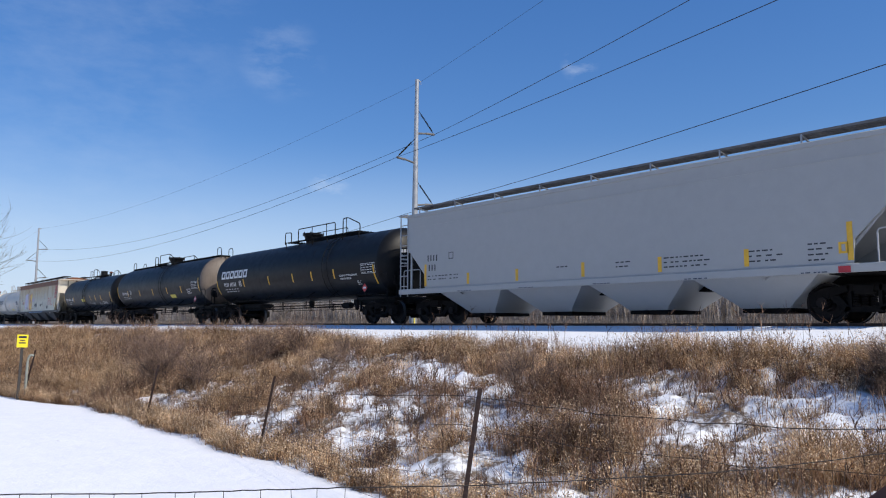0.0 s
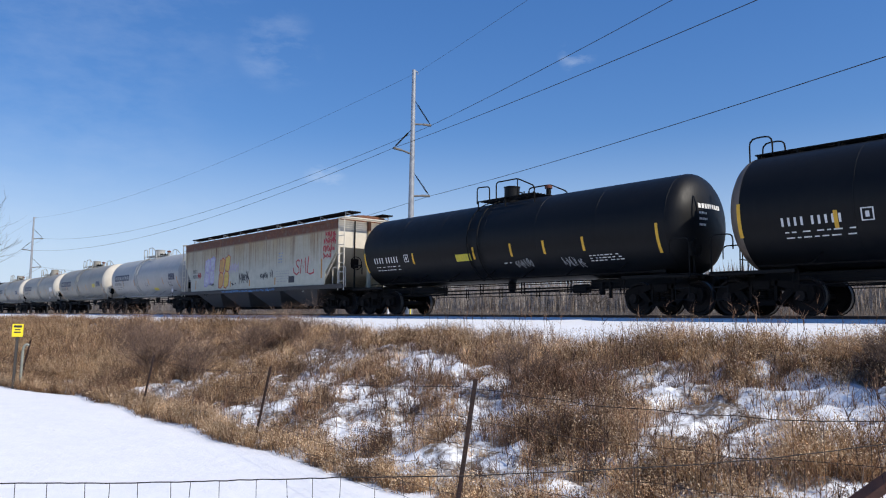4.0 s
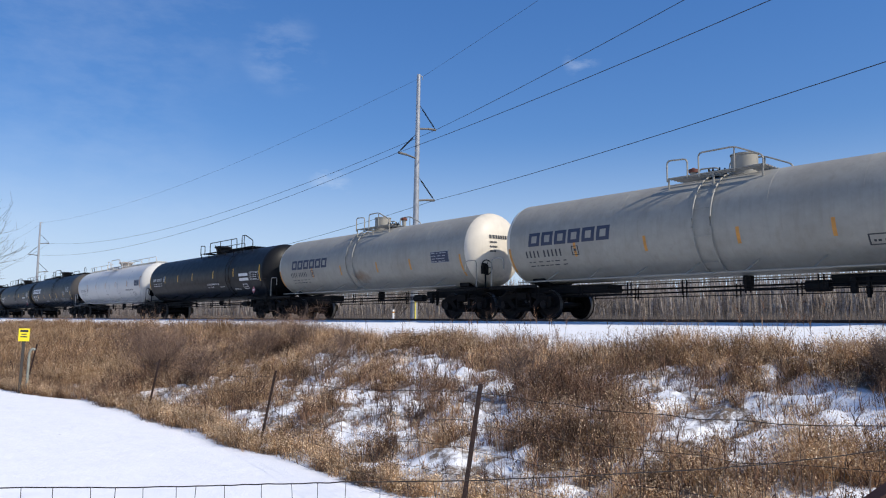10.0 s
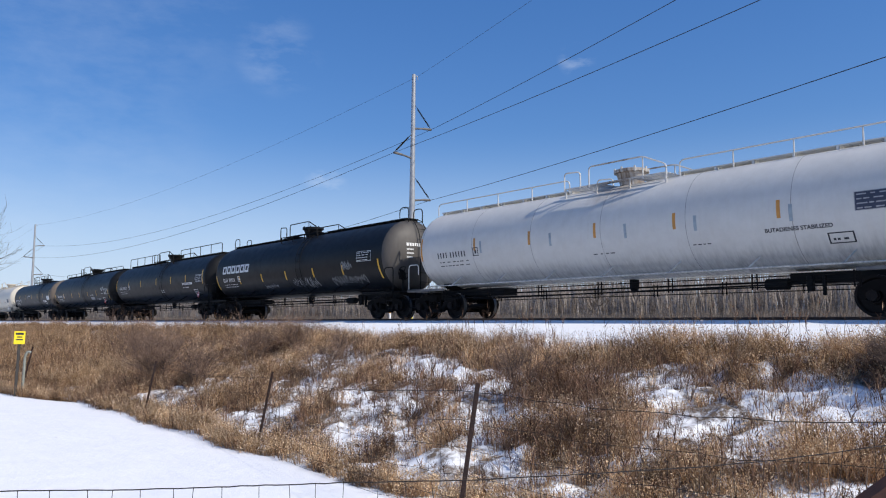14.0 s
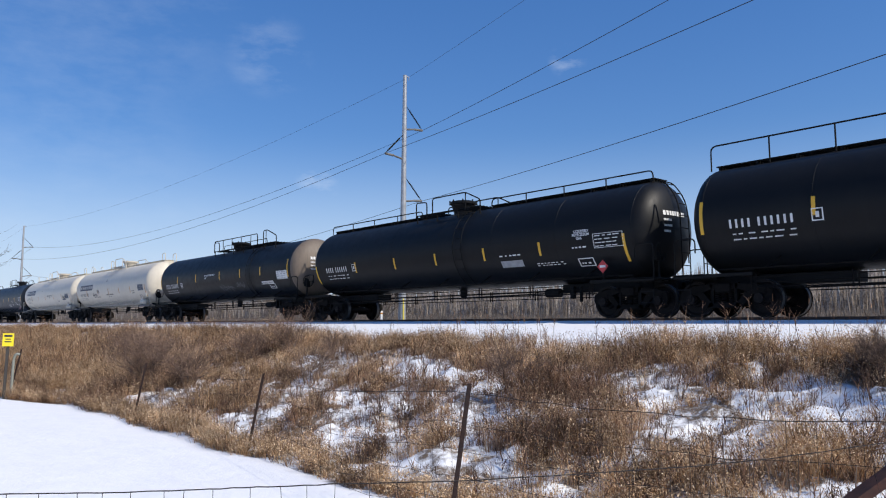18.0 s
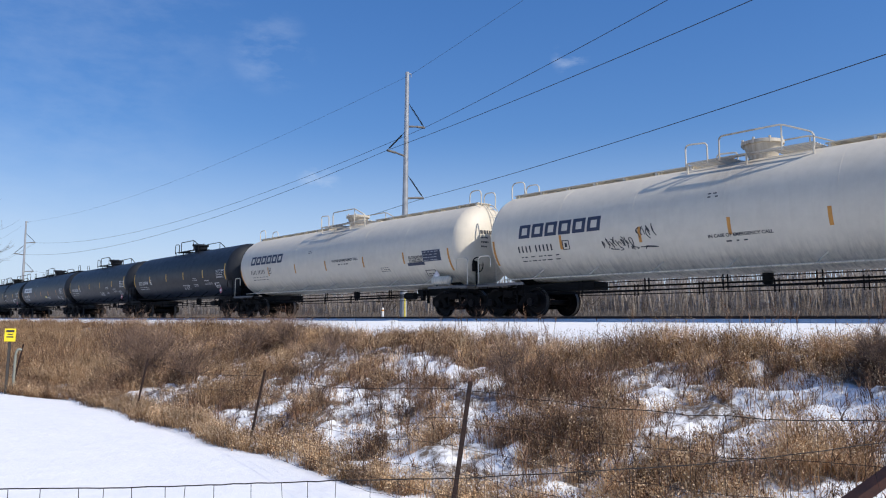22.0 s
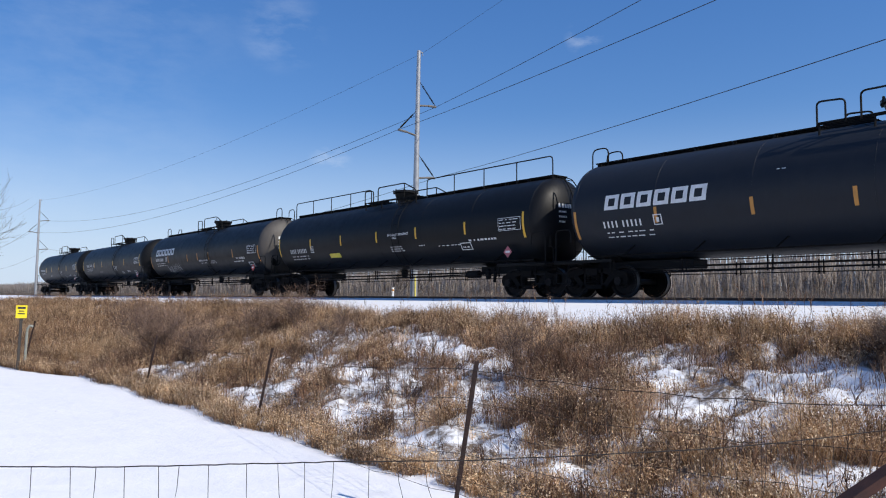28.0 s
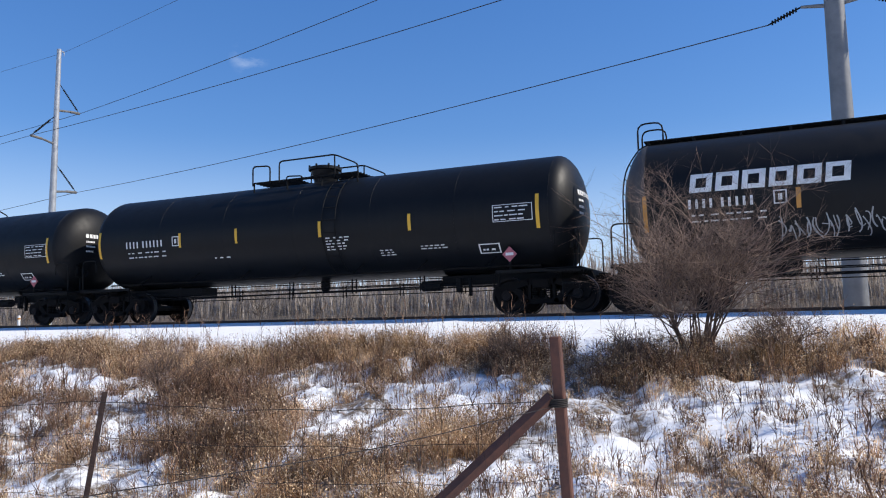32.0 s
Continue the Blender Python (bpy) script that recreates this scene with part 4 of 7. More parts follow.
    if scrawl:
        for k, (u0, v0, w, h, n, sm) in enumerate(scrawl):
            wb("graffiti", lambda b: scribble(b, u0, v0, w, h, n, k + int(w * 10), R, zc, 0.03), sm, "sprayed scribble")
    if placard:
        holder = bmesh.new()
        q0, yq, zq, q = e - 0.78, -1.3, 1.46, 0.19
        box(holder, q0 - 0.03, q0 + 0.03, yq + 0.012, yq + 0.03, 1.06, zq + 0.1)
        rod(holder, (q0, yq + 0.02, zq), (q0, -1.0, zq), 0.015, 5)
        holder = part("placard_holder", holder, M_STEEL_DARK, car)
        b = bmesh.new()
        prism(b, [(q0, zq - q), (q0 + q, zq), (q0, zq + q), (q0 - q, zq)], yq, yq + 0.012)
        part("placard", b, placard, holder, "diamond hazard placard", False)
        b = bmesh.new()
        prism(b, [(q0 - 0.1, zq - 0.03), (q0 + 0.1, zq - 0.03), (q0 + 0.1, zq + 0.04), (q0 - 0.1, zq + 0.04)], yq - 0.004, yq - 0.001)
        part("placard_bar", b, M_LETTER_W, holder, "", False)
    # reporting marks on the sunlit head
    bm = bmesh.new()
    for r, (n, h) in enumerate(((9, 0.13), (6, 0.06), (6, 0.06), (5, 0.06))):
        rnd = random.Random(r)
        y = -0.62
        z = zc + 0.35 - r * 0.16
        for k in range(n):
            w = h * rnd.uniform(0.5, 0.8)
            q = []
            for yy, zz in ((y, z), (y + w, z), (y + w, z + h), (y, z + h)):
                rr = min(0.98, math.hypot(yy, zz - zc) / R)
                q.append(bm.verts.new((T - hd + hd * math.sqrt(1 - rr * rr) + 0.012, yy, zz)))
            bm.faces.new(q)
            y += w * 1.35
    part("end_writing", bm, letter, car, "", False)
    CARS.append((car, c))
    return car


# ---- covered hoppers ----
def hopper_car(x, a, fore, aft, paint, label, trim, letter, rusty=False, extra=None, bay_mat=None):
    car = new("hopper_car")
    tagged(car, label, "hopper car", "cars of the freight train")
    L = 2 * (a + 0.85)          # over the end platforms and a little more
    W, zt, zs = 1.58, 4.04, 1.20
    bay_mat = bay_mat or paint
    for s in (-1, 1):
        bm = bmesh.new()
        poly = [(-a + 1.0, zs), (a - 1.0, zs), (a - 0.95, 1.8), (a, 2.75), (a, zt), (-a, zt), (-a, 2.75), (-a + 0.95, 1.8)]
        prism(bm, poly, s * W - 0.02, s * W + 0.02)
        part("side_wall", bm, paint, car)
    for s in (-1, 1):
        # upright end and the slope sheet under it
        bm = bmesh.new()
        box(bm, *sorted((s * a, s * (a - 0.03))), -W + 0.02, W - 0.02, 2.86, zt)
        v = [bm.verts.new(p) for p in ((s * a, -W + 0.02, 2.86), (s * a, W - 0.02, 2.86), (s * (a - 3.0), W - 0.02, 1.0), (s * (a - 3.0), -W + 0.02, 1.0))]
        bm.faces.new(v)
        part("end_sheet", bm, M_CREAM if rusty else paint, car, "", False)
    bm = bmesh.new()
    ys = [-W - 0.02 + (2 * W + 0.04) * k / 12 for k in range(13)]
    prof = [(y, zt + 0.30 * (1 - (abs(y) / W) ** 2.2) if abs(y) < W else zt) for y in ys]
    for s in (-1, 1):
        bm.faces.new([bm.verts.new((s * (a + 0.02), y, z)) for y, z in (prof if s > 0 else prof[::-1])])
    for (ya, za), (yb, zb) in zip(prof, prof[1:]):
        bm.faces.new([bm.verts.new(p) for p in ((-a - 0.02, ya, za), (a + 0.02, ya, za), (a + 0.02, yb, zb), (-a - 0.02, yb, zb))])
    bmesh.ops.remove_doubles(bm, verts=bm.verts, dist=0.001)
    part("roof", bm, paint, car)
    for s in (-1, 1):
        bm = bmesh.new()
        box(bm, -a, a, s * W - 0.05, s * W + 0.05, zt - 0.09, zt + 0.03, 0.01)
        part("top_chord", bm, paint, car)
        bm = bmesh.new()
        box(bm, -a + 0.02, a - 0.02, s * (W + 0.02) - 0.012, s * (W + 0.02) + 0.012, zt - 0.47, zt - 0.43)
        part("side_bead", bm, paint, car)
        bm = bmesh.new()
        box(bm, -L / 2 + 0.35, L / 2 - 0.35, s * (W + 0.03) - 0.05, s * (W + 0.03) + 0.05, 1.08, 1.27, 0.01)
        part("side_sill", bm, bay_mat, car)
    # roof hatches and the running board with its outriggers
    for i in range(10):
        bm = bmesh.new()
        xx = -a + 1.2 + (2 * a - 2.4) * i / 9
        box(bm, xx - 0.55, xx + 0.55, -0.3, 0.3, zt + 0.26, zt + 0.36, 0.02)
        part("roof_hatch", bm, paint, car)
    for s in (-1, 1):
        bm = bmesh.new()
        y0, y1 = s * 0.62, s * 1.12
        for k in range(5):
            y = y0 + (y1 - y0) * k / 4
            box(bm, -a - 0.25, a + 0.25, y - 0.025, y + 0.025, zt + 0.34, zt + 0.40)
        nb = 60
        for i in range(nb + 1):
            xx = -a - 0.2 + (2 * a + 0.4) * i / nb
            box(bm, xx - 0.02, xx + 0.02, min(y0, y1), max(y0, y1), zt + 0.35, zt + 0.39)
        part("running_board", bm, M_GRIME if rusty else M_SILL, car)
        for i in range(9):
            bm = bmesh.new()
            xx = -a + 0.1 + (2 * a - 0.2) * i / 8
            rod(bm, (xx, s * 0.6, zt + 0.22), (xx, s * 1.14, zt + 0.34), 0.025, 5)
            rod(bm, (xx, s * 1.14, zt + 0.08), (xx, s * 1.14, zt + 0.36), 0.025, 5)
            part("outrigger", bm, M_GALV, car)
    # four discharge bays
    for i in range(4):
        xc = -a + 3.3 + (2 * a - 6.6) * i / 3
        hw = (2 * a - 6.6) / 6 * 0.98
        bm = bmesh.new()
        rings = [[bm.verts.new((xc + p * w, q * d, z)) for p, q in ((-1, -1), (1, -1), (1, 1), (-1, 1))] for w, d, z in ((hw, W - 0.06, 1.22), (hw * 0.93, W - 0.08, 1.08), (0.7, 0.95, 0.46), (0.62, 0.85, 0.36))]
        for r0, r1 in zip(rings, rings[1:]):
            for k in range(4):
                bm.faces.new((r0[k], r1[k], r1[(k + 1) % 4], r0[(k + 1) % 4]))
        bm.faces.new(rings[-1][::-1])
        bmesh.ops.recalc_face_normals(bm, faces=bm.faces)
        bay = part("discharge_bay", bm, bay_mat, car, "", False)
        bm = bmesh.new()
        box(bm, xc - 0.6, xc + 0.6, -0.85, 0.85, 0.25, 0.36, 0.01)
        rod(bm, (xc, -1.0, 0.32), (xc, 1.0, 0.32), 0.04, 6)
        part("outlet_gate", bm, M_GRIME, bay)
    # sills, couplers, trucks
    bm = bmesh.new()
    box(bm, -L / 2 + 0.3, L / 2 - 0.3, -0.3, 0.3, 0.85, 1.1, 0.02)
    part("centre_sill", bm, M_GRIME, car)
    for s in (-1, 1):
        bm = bmesh.new()
        box(bm, *sorted((s * (L / 2 - 0.32), s * (L / 2 - 2.4))), -1.5, 1.5, 1.06, 1.13, 0.01)
        part("end_platform", bm, M_GRIME, car)
        add_coupler(car, fore if s > 0 else -aft, s, L / 2 - 0.3)
        add_truck(car, s * (a - 1.0))
        for y in (-1.5, 1.5):
            bm = bmesh.new()
            xa, xb = s * (a + 0.06), s * (a + 0.5)
            ladder(bm, [(xa, y * 1.05, 1.0), (xa, y * 1.05, zt + 0.06)], [(xb, y * 1.05, 1.0), (xb, y * 1.05, zt + 0.06)], 0.024, 0.38)
            part("corner_ladder", bm, trim, car)
            bm = bmesh.new()
            rod(bm, (s * (a + 0.06), y * 0.5, 1.1), (s * (a + 0.06), y * 0.5, zt), 0.03, 6)
            part("end_stiffener", bm, M_GRIME, car)
            bm = bmesh.new()
            rod(bm, (s * (a - 0.05), y * 0.98, 1.1), (s * (a - 0.05), y * 0.98, 2.9), 0.05, 6)
            rod(bm, (s * (a - 1.5), y * 0.98, 1.1), (s * (a - 0.1), y * 0.98, 2.75), 0.04, 6)
            part("end_post", bm, trim, car)
        bm = bmesh.new()
        path(bm, rounded([(s * (L / 2 - 0.4), -1.45, 1.12), (s * (L / 2 - 0.4), -1.45, 2.0), (s * (L / 2 - 1.4), -1.45, 2.0), (s * (L / 2 - 1.4), -1.45, 1.12)], 0.1), 0.02)
        part("end_handrail", bm, trim, car)
        # an open grating over the end, framed all round
        bm = bmesh.new()
        xa, xb = s * (a + 0.03), s * (a + 0.55)
        for y in (-1.6, 1.6):
            rod(bm, (xa, y, zt + 0.05), (xb, y, zt + 0.05), 0.03, 6)
        rod(bm, (xb, -1.62, zt + 0.05), (xb, 1.62, zt + 0.05), 0.035, 6)
        for k in range(1, 5):
            xx = xa + (xb - xa) * k / 5
            box(bm, xx - 0.02, xx + 0.02, -1.6, 1.6, zt + 0.03, zt + 0.06)
        part("roof_end_platform", bm, trim, car)
        bm = bmesh.new()
        rod(bm, (s * (a + 0.06), 0, 1.1), (s * (a + 0.06), 0, zt + 0.1), 0.09, 8)
        part("centre_post", bm, paint, car)
    bm = bmesh.new()
    xw = L / 2 - 0.95
    rod(bm, (xw, -0.62, 1.12), (xw, -0.62, 2.4), 0.03, 6)
    path(bm, [(xw + 0.1, -0.62 + 0.28 * math.cos(q), 2.2 + 0.28 * math.sin(q)) for q in [k * math.tau / 16 for k in range(17)]], 0.02, 5)
    box(bm, xw - 0.1, xw + 0.06, -0.78, -0.46, 2.0, 2.4, 0.02)
    part("brake_stand", bm, M_GRIME, car)

    def wb(name, f, mat, lab=""):
        b = bmesh.new()
        f(b)
        part(name, b, mat, car, lab, False)
    if extra:
        extra(car, wb, W + 0.02, a)
    CARS.append((car, x))
    return car


# ---- the train, from its head to its tail ----
# the middle of each car behind the datum, in metres, and from there to the end of its tank or body
PLACES = [(-13.40, 8.28), (-31.85, 8.26), (-49.75, 8.24), (-66.50, 7.45), (-83.45, 8.35), (-100.30, 7.10), (-115.90, 7.04), (-131.48, 6.92), (-146.85, 7.25),
          (-163.85, 8.90), (-182.10, 8.70), (-200.60, 8.34), (-218.50, 8.67), (-236.81, 8.77), (-255.30, 8.67), (-273.83, 8.47), (-291.97, 8.67), (-309.04, 7.71),
          (-325.28, 7.52), (-342.10, 8.60), (-360.54, 8.97), (-378.60, 8.54), (-396.19, 7.83), (-412.90, 7.74)]


def reach(i):
    """The car's middle, half its tank, and the way to the couplings ahead and behind."""
    c, h = PLACES[i]
    fore = (PLACES[i - 1][0] - PLACES[i - 1][1] + c + h) / 2 - c if i else h + 0.9
    aft = c - (c - h + PLACES[i + 1][0] + PLACES[i + 1][1]) / 2 if i + 1 < len(PLACES) else h + 0.55
    return c, h, fore, aft


def rust_hopper_paint():
    """Dirty white paint with rust that runs down from the roof's edge."""
    m, nt, b = node_mat("rust_streaked_white_paint")
    tcn = nt.nodes.new("ShaderNodeTexCoord")
    sep = nt.nodes.new("ShaderNodeSeparateXYZ")
    nt.links.new(tcn.outputs["Object"], sep.inputs["Vector"])
    drip = noise_tex(nt, 1.6, 5, 0.7, (6.5, 1.0, 0.07))
    wide = noise_tex(nt, 0.7, 3, 0.5, (1.5, 1.0, 0.3))
    fine = noise_tex(nt, 3.0, 6, 0.7)

    def op(kind, p, q):
        n = nt.nodes.new("ShaderNodeMath")
        n.operation, n.use_clamp = kind, True
        for k, v in enumerate((p, q)):
            if isinstance(v, (int, float)):
                n.inputs[k].default_value = v
            else:
                nt.links.new(v, n.inputs[k])
        return n.outputs["Value"]

    def ranged(v, lo, hi, a=0.0, c=1.0):
        n = nt.nodes.new("ShaderNodeMapRange")
        for key, val in (("From Min", lo), ("From Max", hi), ("To Min", a), ("To Max", c)):
            n.inputs[key].default_value = val
        nt.links.new(v, n.inputs["Value"])
        return n.outputs["Result"]
    # a rusty belt above the bead, and runs that thin out on the way down
    belt = op("MULTIPLY", ranged(sep.outputs["Z"], 3.55, 3.68), ranged(fine, 0.2, 0.5, 0.6, 1.0))
    fade = op("MULTIPLY", ranged(sep.outputs["Z"], 2.0, 3.3), ranged(wide, 0.35, 0.65, 0.5, 1.0))
    runs = op("MULTIPLY", ranged(drip, 0.5, 0.62), fade)
    tint = op("MULTIPLY", ranged(sep.outputs["Z"], 2.2, 3.5), ranged(wide, 0.3, 0.7, 0.35, 0.85))
    base = ramp(nt, fine, [(0.3, (0.42, 0.42, 0.34)), (0.7, (0.53, 0.525, 0.43))])
    base = mix_col(nt, tint, base, (0.40, 0.27, 0.11))
    rust = ramp(nt, fine, [(0.25, (0.06, 0.022, 0.014)), (0.55, (0.15, 0.052, 0.022)), (0.85, (0.32, 0.15, 0.055))])
    fac = op("MAXIMUM", belt, op("MULTIPLY", runs, 0.9))
    nt.links.new(mix_col(nt, fac, base, rust), b.inputs["Base Color"])
    b.inputs["Roughness"].default_value = 0.7
    add_bump(nt, b, fine, 0.2, 0.01)
    return m


M_RUSTHOP = rust_hopper_paint()
M_RED_TAG = plain("red_spray", (0.45, 0.03, 0.04), 0.6)
M_LILAC_TAG = plain("lilac_spray", (0.45, 0.40, 0.62), 0.6)
M_PALE_TAG = plain("pale_spray", (0.52, 0.52, 0.58), 0.6)
M_YELLOW_TAG = plain("yellow_spray", (0.72, 0.50, 0.10), 0.6)
M_AMBER_TAG = plain("amber_spray", (0.66, 0.36, 0.10), 0.6)
M_BLUE_TAG = plain("blue_spray", (0.10, 0.25, 0.48), 0.6)
M_GHOST = plain("pale_grey_spray", (0.34, 0.35, 0.36), 0.7)
M_FAINT = plain("faint_grey_spray", (0.13, 0.135, 0.14), 0.7)
M_BLUE_LINE = plain("pale_blue_line", (0.22, 0.30, 0.42), 0.6)
M_PLACARD = plain("faded_pink_placard", (0.45, 0.12, 0.14), 0.6)
M_PLACARD_R = plain("red_placard", (0.55, 0.05, 0.05), 0.6)


def plain_marks(wb, u, v, n, W, z, fs):
    """A car number on a flat side, one plain bar for each character."""
    made = []
    marks(made, u, 0.22, (n,))
    for q0, q1 in made:
        wb("number_character", lambda b: patch(b, q0, q1, v, v + 0.22, W, z, fs), M_LETTER_K)


def grey_hopper_marks(car, wb, W, a):
    fs = flat_side
    z = 0.0
    for u, h in ((-7.24, 0.8), (-4.94, 0.38), (-2.64, 0.38), (0.0, 0.42), (2.55, 0.4), (4.92, 0.42), (7.24, 0.84)):
        wb("reflector", lambda b: patch(b, u - 0.06, u + 0.06, 1.34, 1.34 + h, W, z, fs), M_YELLOW, "yellow reflective strip")
    plain_marks(wb, -7.12, 2.24, 4, W, z, fs)
    plain_marks(wb, -7.05, 1.89, 3, W, z, fs)
    wb("test_mark", lambda b: ring_patch(b, -5.95, -5.7, 2.26, 2.5, 0.025, W, z, fs), M_LETTER_K)
    for k, (u, v, n, rows) in enumerate(((-7.1, 1.68, 3, 2), (-6.5, 1.68, 3, 2), (-5.9, 1.68, 3, 2), (2.67, 1.68, 8, 3), (4.98, 1.68, 4, 3), (6.35, 1.74, 3, 4), (1.15, 1.66, 3, 2), (-1.0, 1.66, 3, 1))):
        for r in range(rows):
            wb("small_writing", lambda b: bars(b, u, v - 0.12 * r, n, 0.06, 0.12, 0.045, W, z, fs, k * 5 + r), M_LETTER_K)
    for k in range(5):
        wb("small_writing", lambda b: bars(b, -5.4 + k * 2.9, 1.10, 5, 0.04, 0.1, 0.03, W + 0.07, z, fs, k), M_LETTER_B)
    wb("emblem", lambda b: ring_patch(b, 7.0, 7.2, 1.5, 1.75, 0.05, W, z, fs), M_YELLOW)
    wb("emblem", lambda b: patch(b, 7.0, 7.25, 1.08, 1.22, W + 0.07, z, fs), M_RED_TAG)
    wb("painted_line", lambda b: patch(b, -7.0, 7.1, 1.22, 1.25, W, z, fs), M_BLUE_LINE)


def rusty_hopper_marks(car, wb, W, a):
    fs = flat_side
    z = 0.0
    for u, v, h in ((-6.7, 1.4, 0.5), (-2.08, 1.4, 0.31), (0.17, 1.4, 0.3), (2.88, 1.4, 0.34), (7.11, 1.57, 0.85)):
        wb("reflector", lambda b: patch(b, u - 0.05, u + 0.05, v, v + h, W, z, fs), M_ORANGE, "faded reflective strip")
    plain_marks(wb, -7.15, 2.31, 4, W, z, fs)
    plain_marks(wb, -7.15, 2.01, 6, W, z, fs)
    for k in range(2):
        u = -5.5 + k * 0.66
        wb("graffiti", lambda b: sprayed_block(b, u, 1.55 + 0.1 * k, 0.56, 1.5, W, z, fs), M_PALE_TAG, "pale sprayed block shape")
        wb("graffiti", lambda b: sprayed_block(b, u, 1.55 + 0.1 * k, 0.56, 1.5, W, z, fs, 0.1, 0.09), M_LILAC_TAG, "lilac outline of a sprayed shape")
        u = -3.6 + k * 0.68
        wb("graffiti", lambda b: sprayed_block(b, u, 1.42, 0.58, 1.6 + 0.12 * k, W, z, fs), M_YELLOW_TAG if k else M_AMBER_TAG, "yellow sprayed block shape")
        wb("graffiti", lambda b: sprayed_block(b, u, 1.42, 0.58, 1.6 + 0.12 * k, W, z, fs, 0.1, 0.05), M_RED_TAG, "red outline of a sprayed shape")
    tags = ((-2.15, 2.19, 1.05, 0.5, 7, M_LILAC_TAG, 0.035), (-1.09, 1.6, 1.2, 0.6, 10, M_LETTER_K, 0.05), (1.35, 1.71, 0.8, 0.33, 6, M_LETTER_K, 0.05), (2.35, 1.75, 0.3, 0.4, 3, M_LETTER_K, 0.03),
            (7.4, 3.3, 0.85, 0.35, 6, M_RED_TAG, 0.06), (7.3, 3.0, 0.95, 0.32, 7, M_RED_TAG, 0.06), (7.25, 2.68, 0.9, 0.32, 6, M_RED_TAG, 0.06), (7.2, 2.42, 0.7, 0.25, 4, M_RED_TAG, 0.06),
            (-6.45, 2.0, 0.5, 0.35, 5, M_RED_TAG, 0.05), (-2.0, 1.48, 0.6, 0.16, 3, M_LETTER_K, 0.04), (-4.6, 1.5, 0.4, 0.2, 3, M_LETTER_K, 0.04))
    # three sprayed letters in red
    for shape in ([(0.45, 0.62), (0.3, 0.7), (0.12, 0.6), (0.2, 0.45), (0.4, 0.32), (0.42, 0.12), (0.2, 0.02), (-0.05, 0.12), (-0.12, 0.34)], [(0.55, 0.05), (0.62, 0.72), (0.78, 0.3), (0.95, 0.75), (1.05, 0.05)],
                  [(1.25, 0.8), (1.16, 0.08), (1.4, 0.0), (1.72, 0.06), (1.7, 0.2)]):
        wb("sprayed_letter", lambda b: stroke(b, [(4.75 + p, 1.78 + q) for p, q in shape], 0.07, W, z, fs), M_RED_TAG, "red sprayed letter")
    for k, (u, v, w, h, n, m, t) in enumerate(tags):
        wb("graffiti", lambda b: scribble(b, u, v, w, h, n, 5 + k, W, z, t, fs), m, "sprayed scribble")
    wb("graffiti", lambda b: scribble(b, -3.0, 1.10, 6.0, 0.13, 40, 21, W + 0.07, z, 0.03, fs), M_BLUE_TAG, "blue sprayed line along the sill")
    for r in range(5):
        wb("small_writing", lambda b: bars(b, 3.0, 2.0 - 0.12 * r, 7, 0.05, 0.12, 0.05, W, z, fs, r), M_GHOST)
    for r in range(4):
        wb("small_writing", lambda b: bars(b, 3.18, 2.85 - 0.14 * r, 3, 0.1, 0.11, 0.03, W, z, fs, r), M_BLUE_LINE)
    wb("small_writing", lambda b: patch(b, 4.2, 4.75, 1.45, 1.75, W, z, fs), M_LETTER_K)


M_STRIP_GREY = plain("grey_reflector", (0.30, 0.36, 0.40), 0.5)
M_STICKER = plain("yellow_sticker", (0.62, 0.52, 0.04), 0.5, 0, 0.2)
M_PLACARD_W = plain("white_placard", (0.6, 0.55, 0.55), 0.6)


